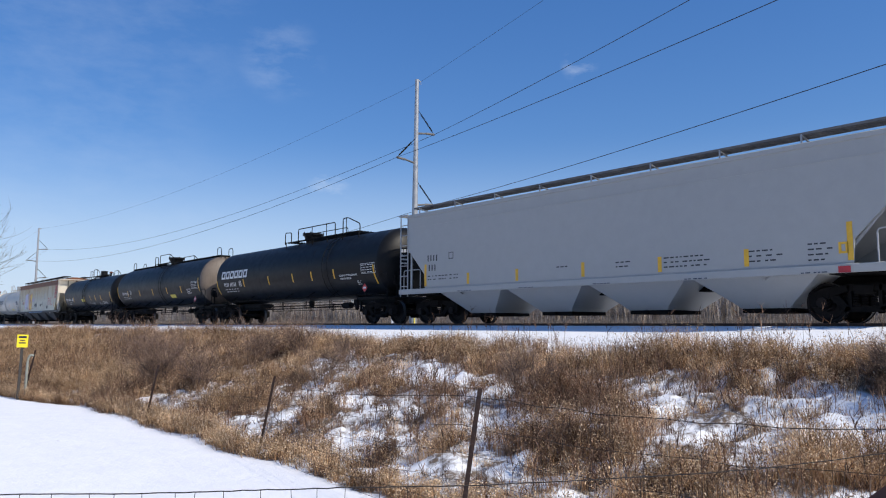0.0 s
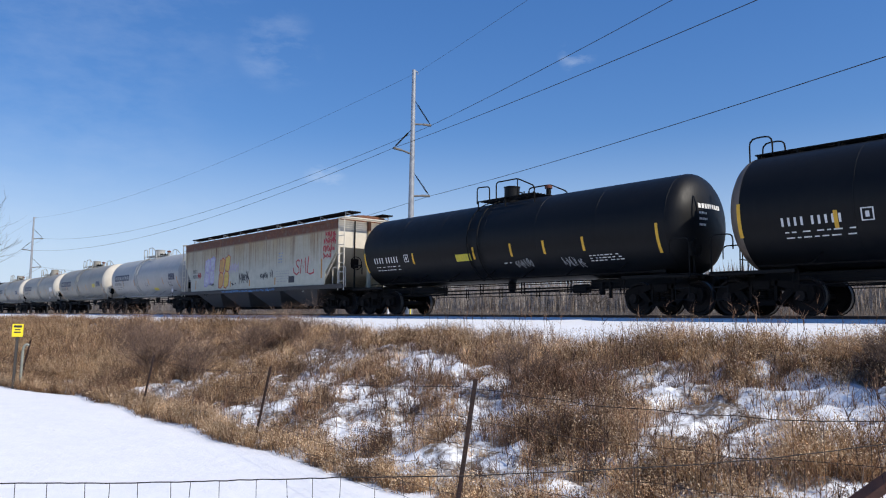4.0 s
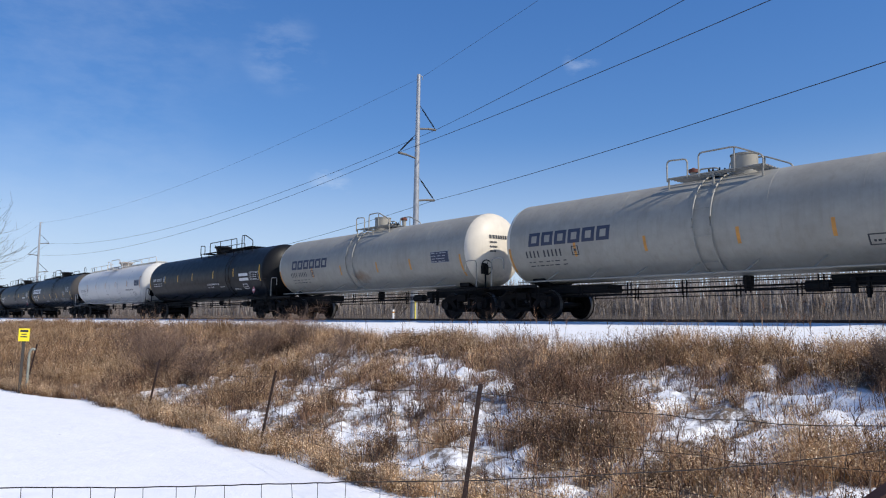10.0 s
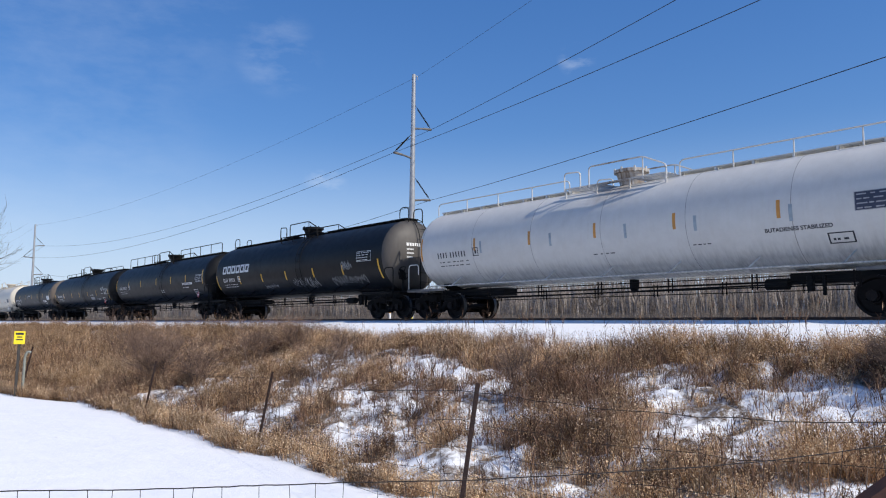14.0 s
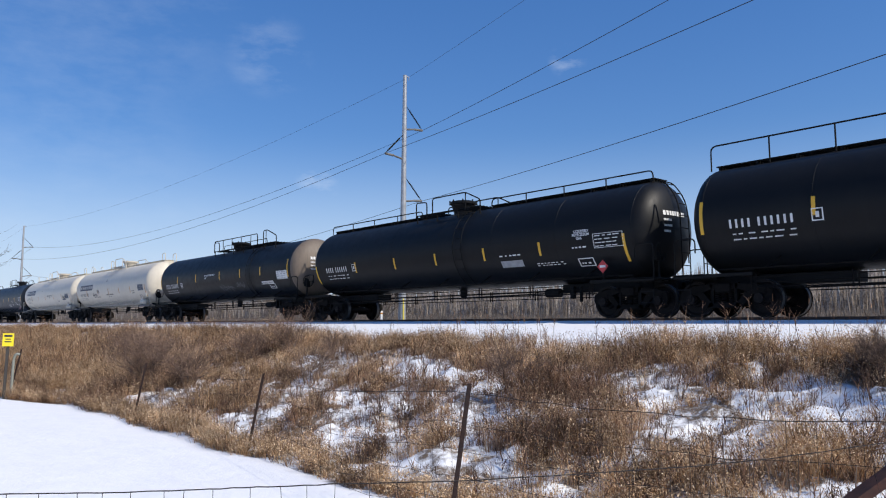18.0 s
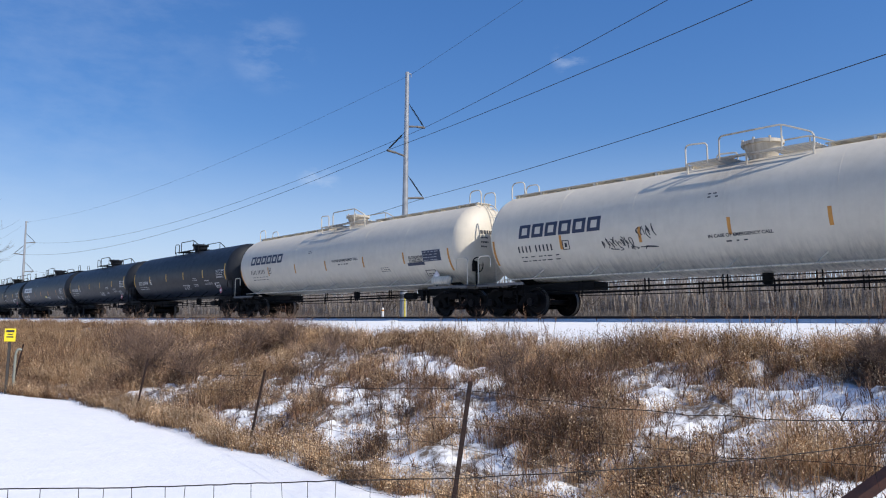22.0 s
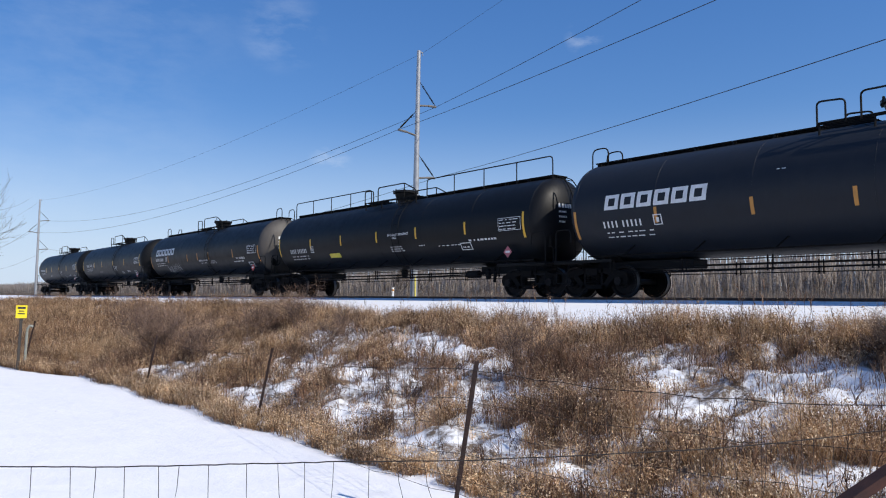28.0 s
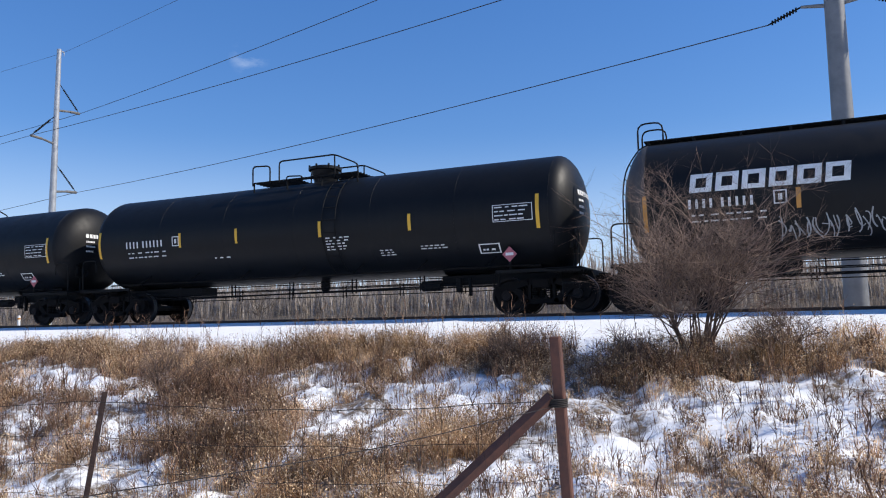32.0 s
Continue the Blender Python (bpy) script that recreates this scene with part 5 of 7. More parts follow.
def build_train():
    def tank(i, *args, **kw):
        c, h, fore, aft = reach(i)
        tank_car(c, h - 0.64, fore, aft, *args, **kw)
    K, BL, OR = M_LETTER_K, M_LETTER_B, M_ORANGE
    c, a, fore, aft = reach(0)
    hopper_car(c, a, fore, aft, M_HOPPER_GREY, "clean light grey covered hopper car with yellow reflective strips", M_GALV, K, False, grey_hopper_marks)
    tank(1, M_BLACK, "black tank car with a white maker's mark and long railed platform", R=1.45, zc=2.52, dome=0.4, plat=(-1.3, 5.25), strips=(-4.3, -1.5, 0.95, 2.7, 4.6), number=(-6.72, -0.53, (4, 5), 0.22),
         logo_at=(-7.0, -0.1), table=(6.72, -0.48), spray=((4.98, -0.52, 0.078, "LIQUEFIED PETROLEUM GAS"), (5.02, -0.66, 0.078, "NON-ODORIZED")), jotted=((6.2, -0.8, 0.4, 3, 0.05),), placard=M_PLACARD_R)
    tank(2, M_BLACK, "black tank car with dusty tan heads and a roof walkway", "loops", head_mat=M_TAN_HEAD, dome=0.1, strips=(-5.4, -2.9, -0.3, 2.35, 4.75), strip_v=-0.66, end_v=-0.7, number=(-6.6, -0.5, (4, 5), 0.2),
         table=(6.5, -0.47), stencil=(5.7, -0.75), sticker=(2.7, -0.98, 0.85, 0.24, M_STICKER), placard=M_PLACARD)
    tank(3, M_BLACK, "short black tank car with side ladder and hand rails on top", "mid", R=1.41, zc=2.52, dome=0.15, dome_r=0.27, plat=(-0.9, 1.8), strips=(-3.72, -0.4, 1.36, 2.77, 4.3), strip_v=-0.66, end_v=-0.9,
         number=(-6.2, -0.53, (4, 5), 0.23), sticker=(-1.34, -0.69, 0.78, 0.26, M_STICKER), jotted=((0.9, -0.9, 0.5, 1, 0.06), (4.4, -0.85, 1.3, 3, 0.06)),
         scrawl=((1.4, -1.1, 0.75, 0.35, 6, M_GHOST), (3.35, -1.2, 0.8, 0.4, 6, M_GHOST)))
    c, a, fore, aft = reach(4)
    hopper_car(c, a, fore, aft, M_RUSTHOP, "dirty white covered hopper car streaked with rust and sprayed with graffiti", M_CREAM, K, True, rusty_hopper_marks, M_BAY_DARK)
    mid = dict(R=1.40, zc=2.52, strip_mat=OR, letter=K, logo_mat=BL, strip_v=-0.63, end_v=-1.05)
    low = dict(mid, R=1.34, zc=2.48)
    tank(5, M_GREY, "light grey tank car with a dark maker's mark and side ladder", "mid", dome=-0.42, dome_r=0.33, plat=(-0.75, 1.65), strips=(-3.9, -1.47, 1.39, 4.0), number=(-5.7, -0.49, (4, 5), 0.21),
         logo_at=(-5.65, -0.19), table=(5.1, -0.41), panel_mat=M_LETTER_B, stencil=(4.85, -0.82), sticker=(1.93, -1.08, 0.78, 0.22, M_STICKER), placard=M_PLACARD_W, trim=M_GREY, jotted=((0.6, -0.5, 0.6, 4, 0.06),), **mid)
    tank(6, M_TANGREY, "dusty tan-grey tank car with dark blue maker's mark", "mid", head_mat=M_CREAM, dome=0.07, dome_r=0.3, plat=(-0.9, 1.7), strips=(-3.85, -2.08, -0.2, 2.1, 4.3), number=(-5.62, -0.52, (4, 5), 0.22),
         logo_at=(-5.56, -0.19), table=(5.0, -0.4), panel_mat=M_LETTER_B, sticker=(3.9, -0.45, 0.75, 0.3, M_STICKER), trim=M_TANGREY, **mid)
    tank(7, M_TANGREY, "dusty grey tank car with cream head and dark blue maker's mark", "mid", head_mat=M_CREAM, dome=1.1, dome_r=0.34, plat=(-1.8, 0.9), strips=(-3.6, -1.16, 1.52, 3.76), number=(-5.6, -0.56, (4, 5), 0.22),
         logo_at=(-5.45, -0.2), table=(5.1, -0.45), panel_mat=M_LETTER_W, stencil=(4.4, -0.93), placard=M_PLACARD_W, trim=M_TANGREY, **low)
    tank(8, M_TANGREY_STAINED, "grimy tan-grey tank car with rust stains low on its side", "mid", head_mat=M_CREAM, dome=0.1, dome_r=0.34, plat=(-0.8, 1.6), strips=(-3.6, -1.2, 1.5, 3.7), number=(-5.6, -0.56, (4, 5), 0.22),
         logo_at=(-5.45, -0.2), table=(5.0, -0.45), panel_mat=M_LETTER_B, trim=M_TANGREY, **low)
    tank(9, M_BLACK, "long black tank car with a long railed platform on top", R=1.41, zc=2.45, back=0.25, dome=0.55, plat=(-1.4, 5.6), strips=(-5.18, -2.97, -0.63, 2.46, 5.16), strip_v=-0.2, end_v=-0.55, number=(-7.34, -0.06, (4, 6), 0.2),
         table=(7.1, -0.46), stencil=(6.1, -0.94), sticker=((5.82, -0.22, 1.1, 0.15, M_LETTER_W), (5.85, -0.47, 1.1, 0.15, M_LETTER_W)), spray=((1.5, -0.58, 0.085, "IN CASE OF EMERGENCY CALL"),), jotted=((1.55, -0.72, 0.7, 1, 0.07), (3.2, -0.74, 0.8, 1, 0.05), (4.9, -0.9, 1.0, 2, 0.05)), placard=M_PLACARD)
    tank(10, M_WHITE, "white tank car with brown stains below its dome", "full", R=1.42, zc=2.54, rail_h=0.4, dome=0.22, plat=(-1.9, 1.7), strips=(-5.2, -2.68, -0.12, 2.46, 5.2), second=(-4.9, -1.81, 0.93, 3.06, 5.48), strip_v=-0.24, end_v=-0.44,
         strip_mat=OR, letter=K, number=(-7.16, -0.4, (4, 6), 0.2), table=(6.85, -0.26), panel_mat=M_LETTER_B, stencil=(6.2, -0.98), spray=((4.82, -0.56, 0.098, "BUTADIENES STABILIZED"),),
         jotted=((-0.3, -0.75, 0.7, 1, 0.06), (2.9, -0.72, 0.8, 1, 0.05)), trim=M_WHITE, base_mat=M_SILL)
    tank(11, M_BLACK, "black tank car with dusty heads and pale graffiti along its side", "loops", head_mat=M_DUST_HEAD, dome=0.2, strips=(-4.9, -2.4, 0.07, 2.6, 5.03), strip_v=-0.7, end_v=-1.0, logo_at=(-6.9, -0.1), number=(-6.9, -0.55, (4, 5), 0.21),
         table=(6.2, -0.2), scrawl=((0.6, -1.25, 2.2, 0.6, 12, M_GHOST), (4.0, -1.2, 2.6, 0.5, 12, M_GHOST), (-2.4, -1.1, 1.4, 0.25, 8, M_GHOST), (5.0, -0.5, 0.8, 0.4, 6, M_GHOST)))
    tank(12, M_BLACK, "long black tank car with a full-length roof railing", "full", R=1.41, zc=2.49, back=0.2, dome=0.1, strips=(-5.1, -2.6, 0.44, 3.03, 5.47), strip_v=-0.22, end_v=-0.42, number=(-7.1, -0.33, (4, 6), 0.21),
         table=(6.95, -0.27), stencil=(6.4, -1.0), sticker=(4.9, -0.39, 1.55, 0.13, M_LETTER_W), on_bar=(4.93, -0.37, 0.075, "LIQUEFIED PETROLEUM GAS"), jotted=((4.9, -0.58, 0.9, 1, 0.1), (0.9, -0.65, 0.9, 2, 0.07)), placard=M_PLACARD)
    tank(13, M_BLACK, "long black tank car with roof railing and white stencils", "full", R=1.41, zc=2.49, back=0.25, rail_h=0.28, dome=0.16, strips=(-4.9, -2.28, 0.12, 2.6, 5.05), strip_v=-0.58, end_v=-1.0, number=(-7.1, -0.48, (4, 6), 0.21),
         table=(7.1, -0.5), stencil=(6.4, -1.06), sticker=(3.3, -0.89, 0.95, 0.24, M_GHOST), spray=((6.42, 0.0, 0.08, "LIQUEFIED"), (6.36, -0.1, 0.08, "PETROLEUM"), (6.5, -0.2, 0.08, "GAS")),
         jotted=((3.3, -0.5, 0.9, 1, 0.08), (4.8, -0.85, 1.2, 2, 0.05), (6.3, -0.45, 0.7, 1, 0.08)), placard=M_PLACARD_R)
    tank(14, M_BLACK, "long black tank car with a tan head and railed platform", R=1.40, zc=2.48, back=0.2, head_mat=M_TAN_HEAD, dome=0.35, open_front=True, plat=(-1.65, 5.45), strips=(-5.2, -2.5, 0.66, 3.1, 5.32), strip_v=-0.26, end_v=-0.45, number=(-7.04, -0.51, (4, 6), 0.25),
         table=(6.95, -0.54), panel_mat=M_LETTER_W, stencil=(6.0, -1.0), sticker=(5.3, -0.73, 1.2, 0.16, M_LETTER_W), on_bar=(5.33, -0.7, 0.075, "BUTADIENE STABILIZED"), spray=((-1.3, 0.0, 0.085, "IN CASE OF EMERGENCY"), (-1.3, -0.14, 0.085, "CALL")), scrawl=((0.6, -0.95, 1.5, 0.4, 6, M_FAINT), (2.5, -0.8, 1.0, 0.3, 5, M_FAINT)))
    cream = dict(strip_mat=OR, letter=K, logo_mat=BL, trim=M_CREAM, base_mat=M_SILL, placard=M_PLACARD_W)
    tank(15, M_CREAM, "cream-white tank car with dark maker's mark and black graffiti", "loops", dome=0.5, plat=(-1.7, 1.6), strips=(-5.04, -2.3, 0.25, 2.6, 4.95), strip_v=-0.57, end_v=-0.95, number=(-6.78, -0.57, (4, 5), 0.21),
         logo_at=(-6.71, -0.12), table=(6.5, -0.5), panel_mat=M_LETTER_B, stencil=(6.4, -1.1), spray=((-0.35, -0.62, 0.085, "IN CASE OF EMERGENCY CALL"),), jotted=((0.1, -0.76, 0.6, 1, 0.07), (-0.3, 0.5, 0.3, 2, 0.06), (5.2, -0.5, 0.8, 2, 0.1)),
         scrawl=((-3.55, -0.7, 1.0, 0.35, 8, K), (-2.4, -0.45, 0.6, 0.4, 4, K), (-3.2, -0.76, 1.3, 0.1, 3, K)), **cream)
    tank(16, M_CREAM, "cream-white tank car with black grime at its lower head", "loops", dome=0.37, plat=(-1.7, 1.7), strips=(-5.16, -2.6, 0.0, 2.84, 5.48), strip_v=-0.57, end_v=-1.0, number=(-6.94, -0.45, (4, 5), 0.21),
         logo_at=(-6.93, 0.02), table=(6.6, -0.57), panel_mat=M_LETTER_B, stencil=(6.5, -1.19), sticker=(5.66, -0.68, 0.98, 0.12, M_LETTER_B),
         spray=((0.55, -0.24, 0.1, "IN CASE OF EMERGENCY CALL"), (5.78, -0.42, 0.11, "BUTADIENE"), (5.78, -0.55, 0.11, "STABILIZED")), jotted=((1.0, -0.38, 0.7, 1, 0.08), (3.9, -0.68, 0.8, 3, 0.05), (-1.4, 0.35, 0.3, 2, 0.05)), **cream)
    plainb = dict(strip_v=-0.34, placard=M_PLACARD)
    for i, u0 in ((17, -6.23), (18, -6.16)):
        tank(i, M_BLUEBLACK, "blue-black tank car with a small railed platform and dome", dome=0.3, dome_r=0.44, plat=(-1.9, 1.7), strips=(-4.2, -1.35, 1.36, 4.16), end_v=-0.52, number=(u0, -0.44, (4, 6), 0.22),
             table=(5.95, -0.41), stencil=(5.5, -0.98), jotted=((1.1, -0.72, 1.0, 4, 0.055), (2.7, -0.36, 0.8, 2, 0.06), (2.7, -0.72, 0.7, 2, 0.06), (4.25, -0.55, 0.6, 1, 0.1), (4.25, -0.68, 1.1, 2, 0.045)), **plainb)
    tank(19, M_BLUEBLACK, "blue-black tank car with large white maker's mark", "loops", dome=0.3, plat=(-1.6, 2.0), strips=(-5.25, -2.6, -0.3, 2.5, 5.22), strip_v=-0.57, end_v=-0.9, strip_mat=OR, logo_at=(-6.9, -0.1), number=(-6.98, -0.61, (4, 5), 0.19),
         table=(6.4, -0.45), stencil=(6.3, -1.05), sticker=(1.14, -0.78, 0.5, 0.19, M_STICKER), spray=((1.72, -0.74, 0.07, "IN CASE OF EMERGENCY"),), jotted=((1.72, -0.86, 1.2, 1, 0.07), (5.4, -0.6, 0.6, 4, 0.07), (-2.0, 0.45, 0.5, 1, 0.04)))
    tank(20, M_BLACK, "glossy black tank car with a full-length roof railing", "full", R=1.41, zc=2.49, back=0.45, rail_h=0.68, dome=0.34, strips=(-4.95, -2.4, 0.25, 2.8, 5.56), end_v=-0.62, number=(-6.85, -0.52, (4, 6), 0.2), table=(7.2, -0.34), stencil=(5.17, -0.92),
         sticker=(-3.5, -0.86, 0.85, 0.21, M_STICKER), spray=((1.02, -0.14, 0.085, "IN CASE OF EMERGENCY"), (1.3, -0.26, 0.085, "CALL")), jotted=((5.66, -0.6, 1.5, 1, 0.12), (1.1, -0.6, 0.9, 3, 0.06), (2.9, -0.62, 0.6, 1, 0.05), (4.0, -0.7, 1.1, 1, 0.05)), **plainb)
    tank(21, M_BLACK, "black tank car with dusty heads, white maker's mark and scribble", "loops", head_mat=M_DUST_HEAD, dome=0.25, strips=(-4.77, -1.57, 0.0, 1.63, 4.86), strip_v=-0.48, end_v=-0.82, strip_mat=OR, logo_at=(-6.93, 0.01), number=(-6.96, -0.34, (4, 5), 0.2),
         table=(6.67, -0.36), stencil=(6.5, -1.11), spray=((0.16, -0.56, 0.09, "EMERGENCY NUMBER"), (5.19, -0.6, 0.1, "NOT ODORIZED")), jotted=((0.45, -0.7, 0.8, 1, 0.08), (4.85, -0.76, 1.4, 1, 0.1), (1.85, -0.6, 0.8, 3, 0.045)), placard=M_PLACARD_R,
         scrawl=((-5.2, -1.2, 1.2, 0.6, 7, M_GHOST), (-3.9, -1.2, 0.9, 0.65, 6, M_GHOST)))
    for i in (22, 23):
        tank(i, M_BLACK, "plain black tank car with a small railed platform", dome=0.3, dome_r=0.44, plat=(-2.0, 1.6), strips=(-3.9, -1.8, 1.04, 3.77), end_v=-0.52, number=(-6.06, -0.26, (4, 6), 0.2),
             table=(6.05, -0.3), stencil=(5.58, -1.12), jotted=((1.2, -0.4, 0.85, 5, 0.055), (2.8, -0.85, 0.6, 3, 0.05), (4.0, -0.8, 0.9, 2, 0.05), (-2.7, -0.75, 0.6, 1, 0.07)), **plainb)


# near-black colour for the rusty hopper's bays and side sills
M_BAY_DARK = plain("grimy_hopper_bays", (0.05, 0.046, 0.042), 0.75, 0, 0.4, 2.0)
build_train()


# ---- poles, wires ----
WIRE_Z = (22.05, 17.4, 14.65, 10.85)      # heights of the four cables at the poles
SIDES = (0.25, 1, -1, 1)                  # the side of the pole, along y, on which each one hangs


def steel_pole(x, y, H, r, lean=0.0):
    """A pole that carries the cables on braced arms."""
    pole = new("power_pole")
    tagged(pole, "tall tapered galvanised steel power pole with braced arms", "power pole", "poles of the power line")
    z0 = ground_z(x, y) - 0.3
    pole.matrix_basis = pose(x, y, z0, 0, lean, 0)
    bm = bmesh.new()
    lathe(bm, [(0, r), (H - z0, r * 0.5)], 12, "z")
    part("shaft", bm, M_GALV, pole)
    tips = []
    for k, (h, s) in enumerate(zip(WIRE_Z, SIDES)):
        z = h - z0 + (H - 22.15)
        tip = Vector((0.0, s * 2.1, z))
        bm = bmesh.new()
        if k == 0:
            tip.y = 0.45
            rod(bm, (0, 0, z + 0.05), tip, 0.05, 6)
            rod(bm, tip, tip - Vector((0, 0, 0.3)), 0.03, 6)
            part("shield_wire_arm", bm, M_GALV, pole)
        else:
            rod(bm, (0, 0, z - 0.25), (0, s * 1.25, z - 0.05), 0.10, 8, 0.08)
            rod(bm, (0, s * 1.2, z - 0.06), tip, 0.11, 8)
            part("arm", bm, M_SILL, pole)
            bm = bmesh.new()
            a = Vector((0, s * 0.18, z + 1.95))
            rod(bm, a, tip, 0.03, 6)
            for j in range(14):
                p = a.lerp(tip, 0.2 + j * 0.05)
                d = (tip - a).normalized() * 0.03
                rod(bm, p - d, p + d, 0.075, 8)
            part("insulator_brace", bm, M_STEEL_DARK, pole)
        tips.append(pole.matrix_basis @ tip)
    return tips, tips


def end_pole(x, y, H, r):
    """A stout pole at which the cables end on both sides in line."""
    pole = new("power_pole")
    tagged(pole, "stout galvanised steel pole at which the cables are anchored", "power pole", "poles of the power line")
    z0 = ground_z(x, y) - 0.3
    pole.matrix_basis = pose(x, y, z0)
    bm = bmesh.new()
    lathe(bm, [(0, r), (H - z0, r * 0.6)], 16, "z")
    part("shaft", bm, M_DULL_STEEL, pole)
    left, right = [], []
    for k, h in enumerate(WIRE_Z):
        z = h - z0 - 1.0
        for s, store in ((-1, left), (1, right)):
            bm = bmesh.new()
            tip = Vector((s * 0.95, 0.1, z))
            rod(bm, (0, 0, z - 0.15), tip, 0.08, 8, 0.05)
            part("bracket", bm, M_DULL_STEEL, pole)
            bm = bmesh.new()
            out = Vector((s * 1.95, 0.3, z - 0.35))
            rod(bm, tip, out, 0.03, 6)
            for j in range(9):
                p = tip.lerp(out, 0.15 + j * 0.09)
                rod(bm, p - Vector((0.025, 0, 0)), p + Vector((0.025, 0, 0)), 0.085, 8)
            part("insulator", bm, M_STEEL_DARK, pole)
            store.append(pole.matrix_basis @ out)
    for k in range(3):
        bm = bmesh.new()
        zz = WIRE_Z[3] - z0 - 0.3 + 4.2 * k
        lathe(bm, [(zz, r * 0.9), (zz, r * 0.99), (zz + 0.35, r * 0.98), (zz + 0.35, r * 0.9)], 16, "z")
        part("collar", bm, M_DULL_STEEL, pole)
    return left, right


def wire(a, b, sag, r):
    a, b = Vector(a), Vector(b)
    bm = bmesh.new()
    n = 48
    path(bm, [a.lerp(b, i / n) - Vector((0, 0, 4 * sag * (i / n) * (1 - i / n))) for i in range(n + 1)], r, 5)
    thing("power_cable", bm, M_CABLE, "thin dark power cable strung between steel poles", "power cable", "cables of the power line")


anchor = end_pole(2.78, 25.9, 22.6, 0.36)
line = [anchor, steel_pole(-50.85, 39.85, 22.15, 0.34, 1.0), steel_pole(-186.3, 36.9, 21.9, 0.34, 0.6), steel_pole(-330.0, 35.5, 22.0, 0.34), steel_pole(-480.0, 34.0, 22.0, 0.34)]
past = steel_pole(75.0, 12.0, 22.15, 0.34)
for (near, far, sg) in ((past, anchor, 1.0), (line[0], line[1], 0.35), (line[1], line[2], 3.2), (line[2], line[3], 3.4), (line[3], line[4], 3.4)):
    starts = near[0] if near is not past else past[0]
    ends = far[1] if far is anchor else far[0]
    for k, (p, q) in enumerate(zip(starts, ends)):
        wire(p, q, sg * (0.75 if k == 0 else 1.0), 0.011 if k == 0 else 0.02)


# ---- fences ----
def t_post(x, y, top, base, dx=0.0, dy=0.0):
    bm = bmesh.new()
    h = top - base
    sh = Matrix(((1, 0, dx / h, 0), (0, 1, dy / h, 0), (0, 0, 1, 0), (0, 0, 0, 1)))
    box(bm, -0.022, 0.022, -0.004, 0.004, -0.3, h)
    box(bm, -0.004, 0.004, 0.004, 0.04, -0.3, h)
    for k in range(int(h / 0.09)):
        box(bm, -0.012, 0.012, -0.014, -0.004, 0.05 + k * 0.09, 0.08 + k * 0.09)
    bmesh.ops.transform(bm, matrix=sh, verts=bm.verts)
    ob = thing("fence_post", bm, M_RUST, "leaning rusty steel fence post in the grass", "fence post", "posts of the wire fence", "", False)
    ob.matrix_basis = pose(x, y, base, 0, 0, 35)
    return ob


t_post(-5.25, 4.66, -0.66, -2.15, 0.22, 0.0)
t_post(-11.41, 5.7, -0.93, -2.25, 0.22, 0.1)
t_post(-16.9, 5.7, -0.97, -2.2, 0.2, 0.1)
t_post(-25.2, 4.85, -0.85, -2.2, 0.25, 0.1)


M_RUST_IRON = plain("sunlit_rusty_iron", (0.12, 0.05, 0.033), 0.85, 0.1, 0.4, 12.0, 0.5)


def corner_post():
    post = new("corner_post")
    tagged(post, "rusty iron corner post with a diagonal brace", "fence post", "posts of the wire fence")
    cx, cy, zt, zb = -1.22, 5.2, -0.24, -2.1
    bm = bmesh.new()
    box(bm, cx - 0.037, cx + 0.037, cy - 0.037, cy + 0.037, zb - 0.3, zt, 0.008)
    for v in bm.verts:
        v.co += Vector((0.075, 0.03, 0)) * (zt - v.co.z) / (zt - zb)
    part("upright", bm, M_RUST_IRON, post, "", False)
    bm = bmesh.new()
    a, b = Vector((cx - 0.03, cy - 0.02, -0.66)), Vector((cx - 1.55, cy - 0.25, -2.05))
    rod(bm, a, b, 0.05, 4)
    part("brace", bm, M_RUST_IRON, post, "", False)
    bm = bmesh.new()
    for k in range(5):
        path(bm, [(cx + 0.07 * math.cos(q), cy + 0.07 * math.sin(q), -0.72 + 0.012 * k) for q in [j * math.tau / 10 for j in range(11)]], 0.006, 4)
    part("tie_wire", bm, M_WIRE, post)
    return post


corner_post()


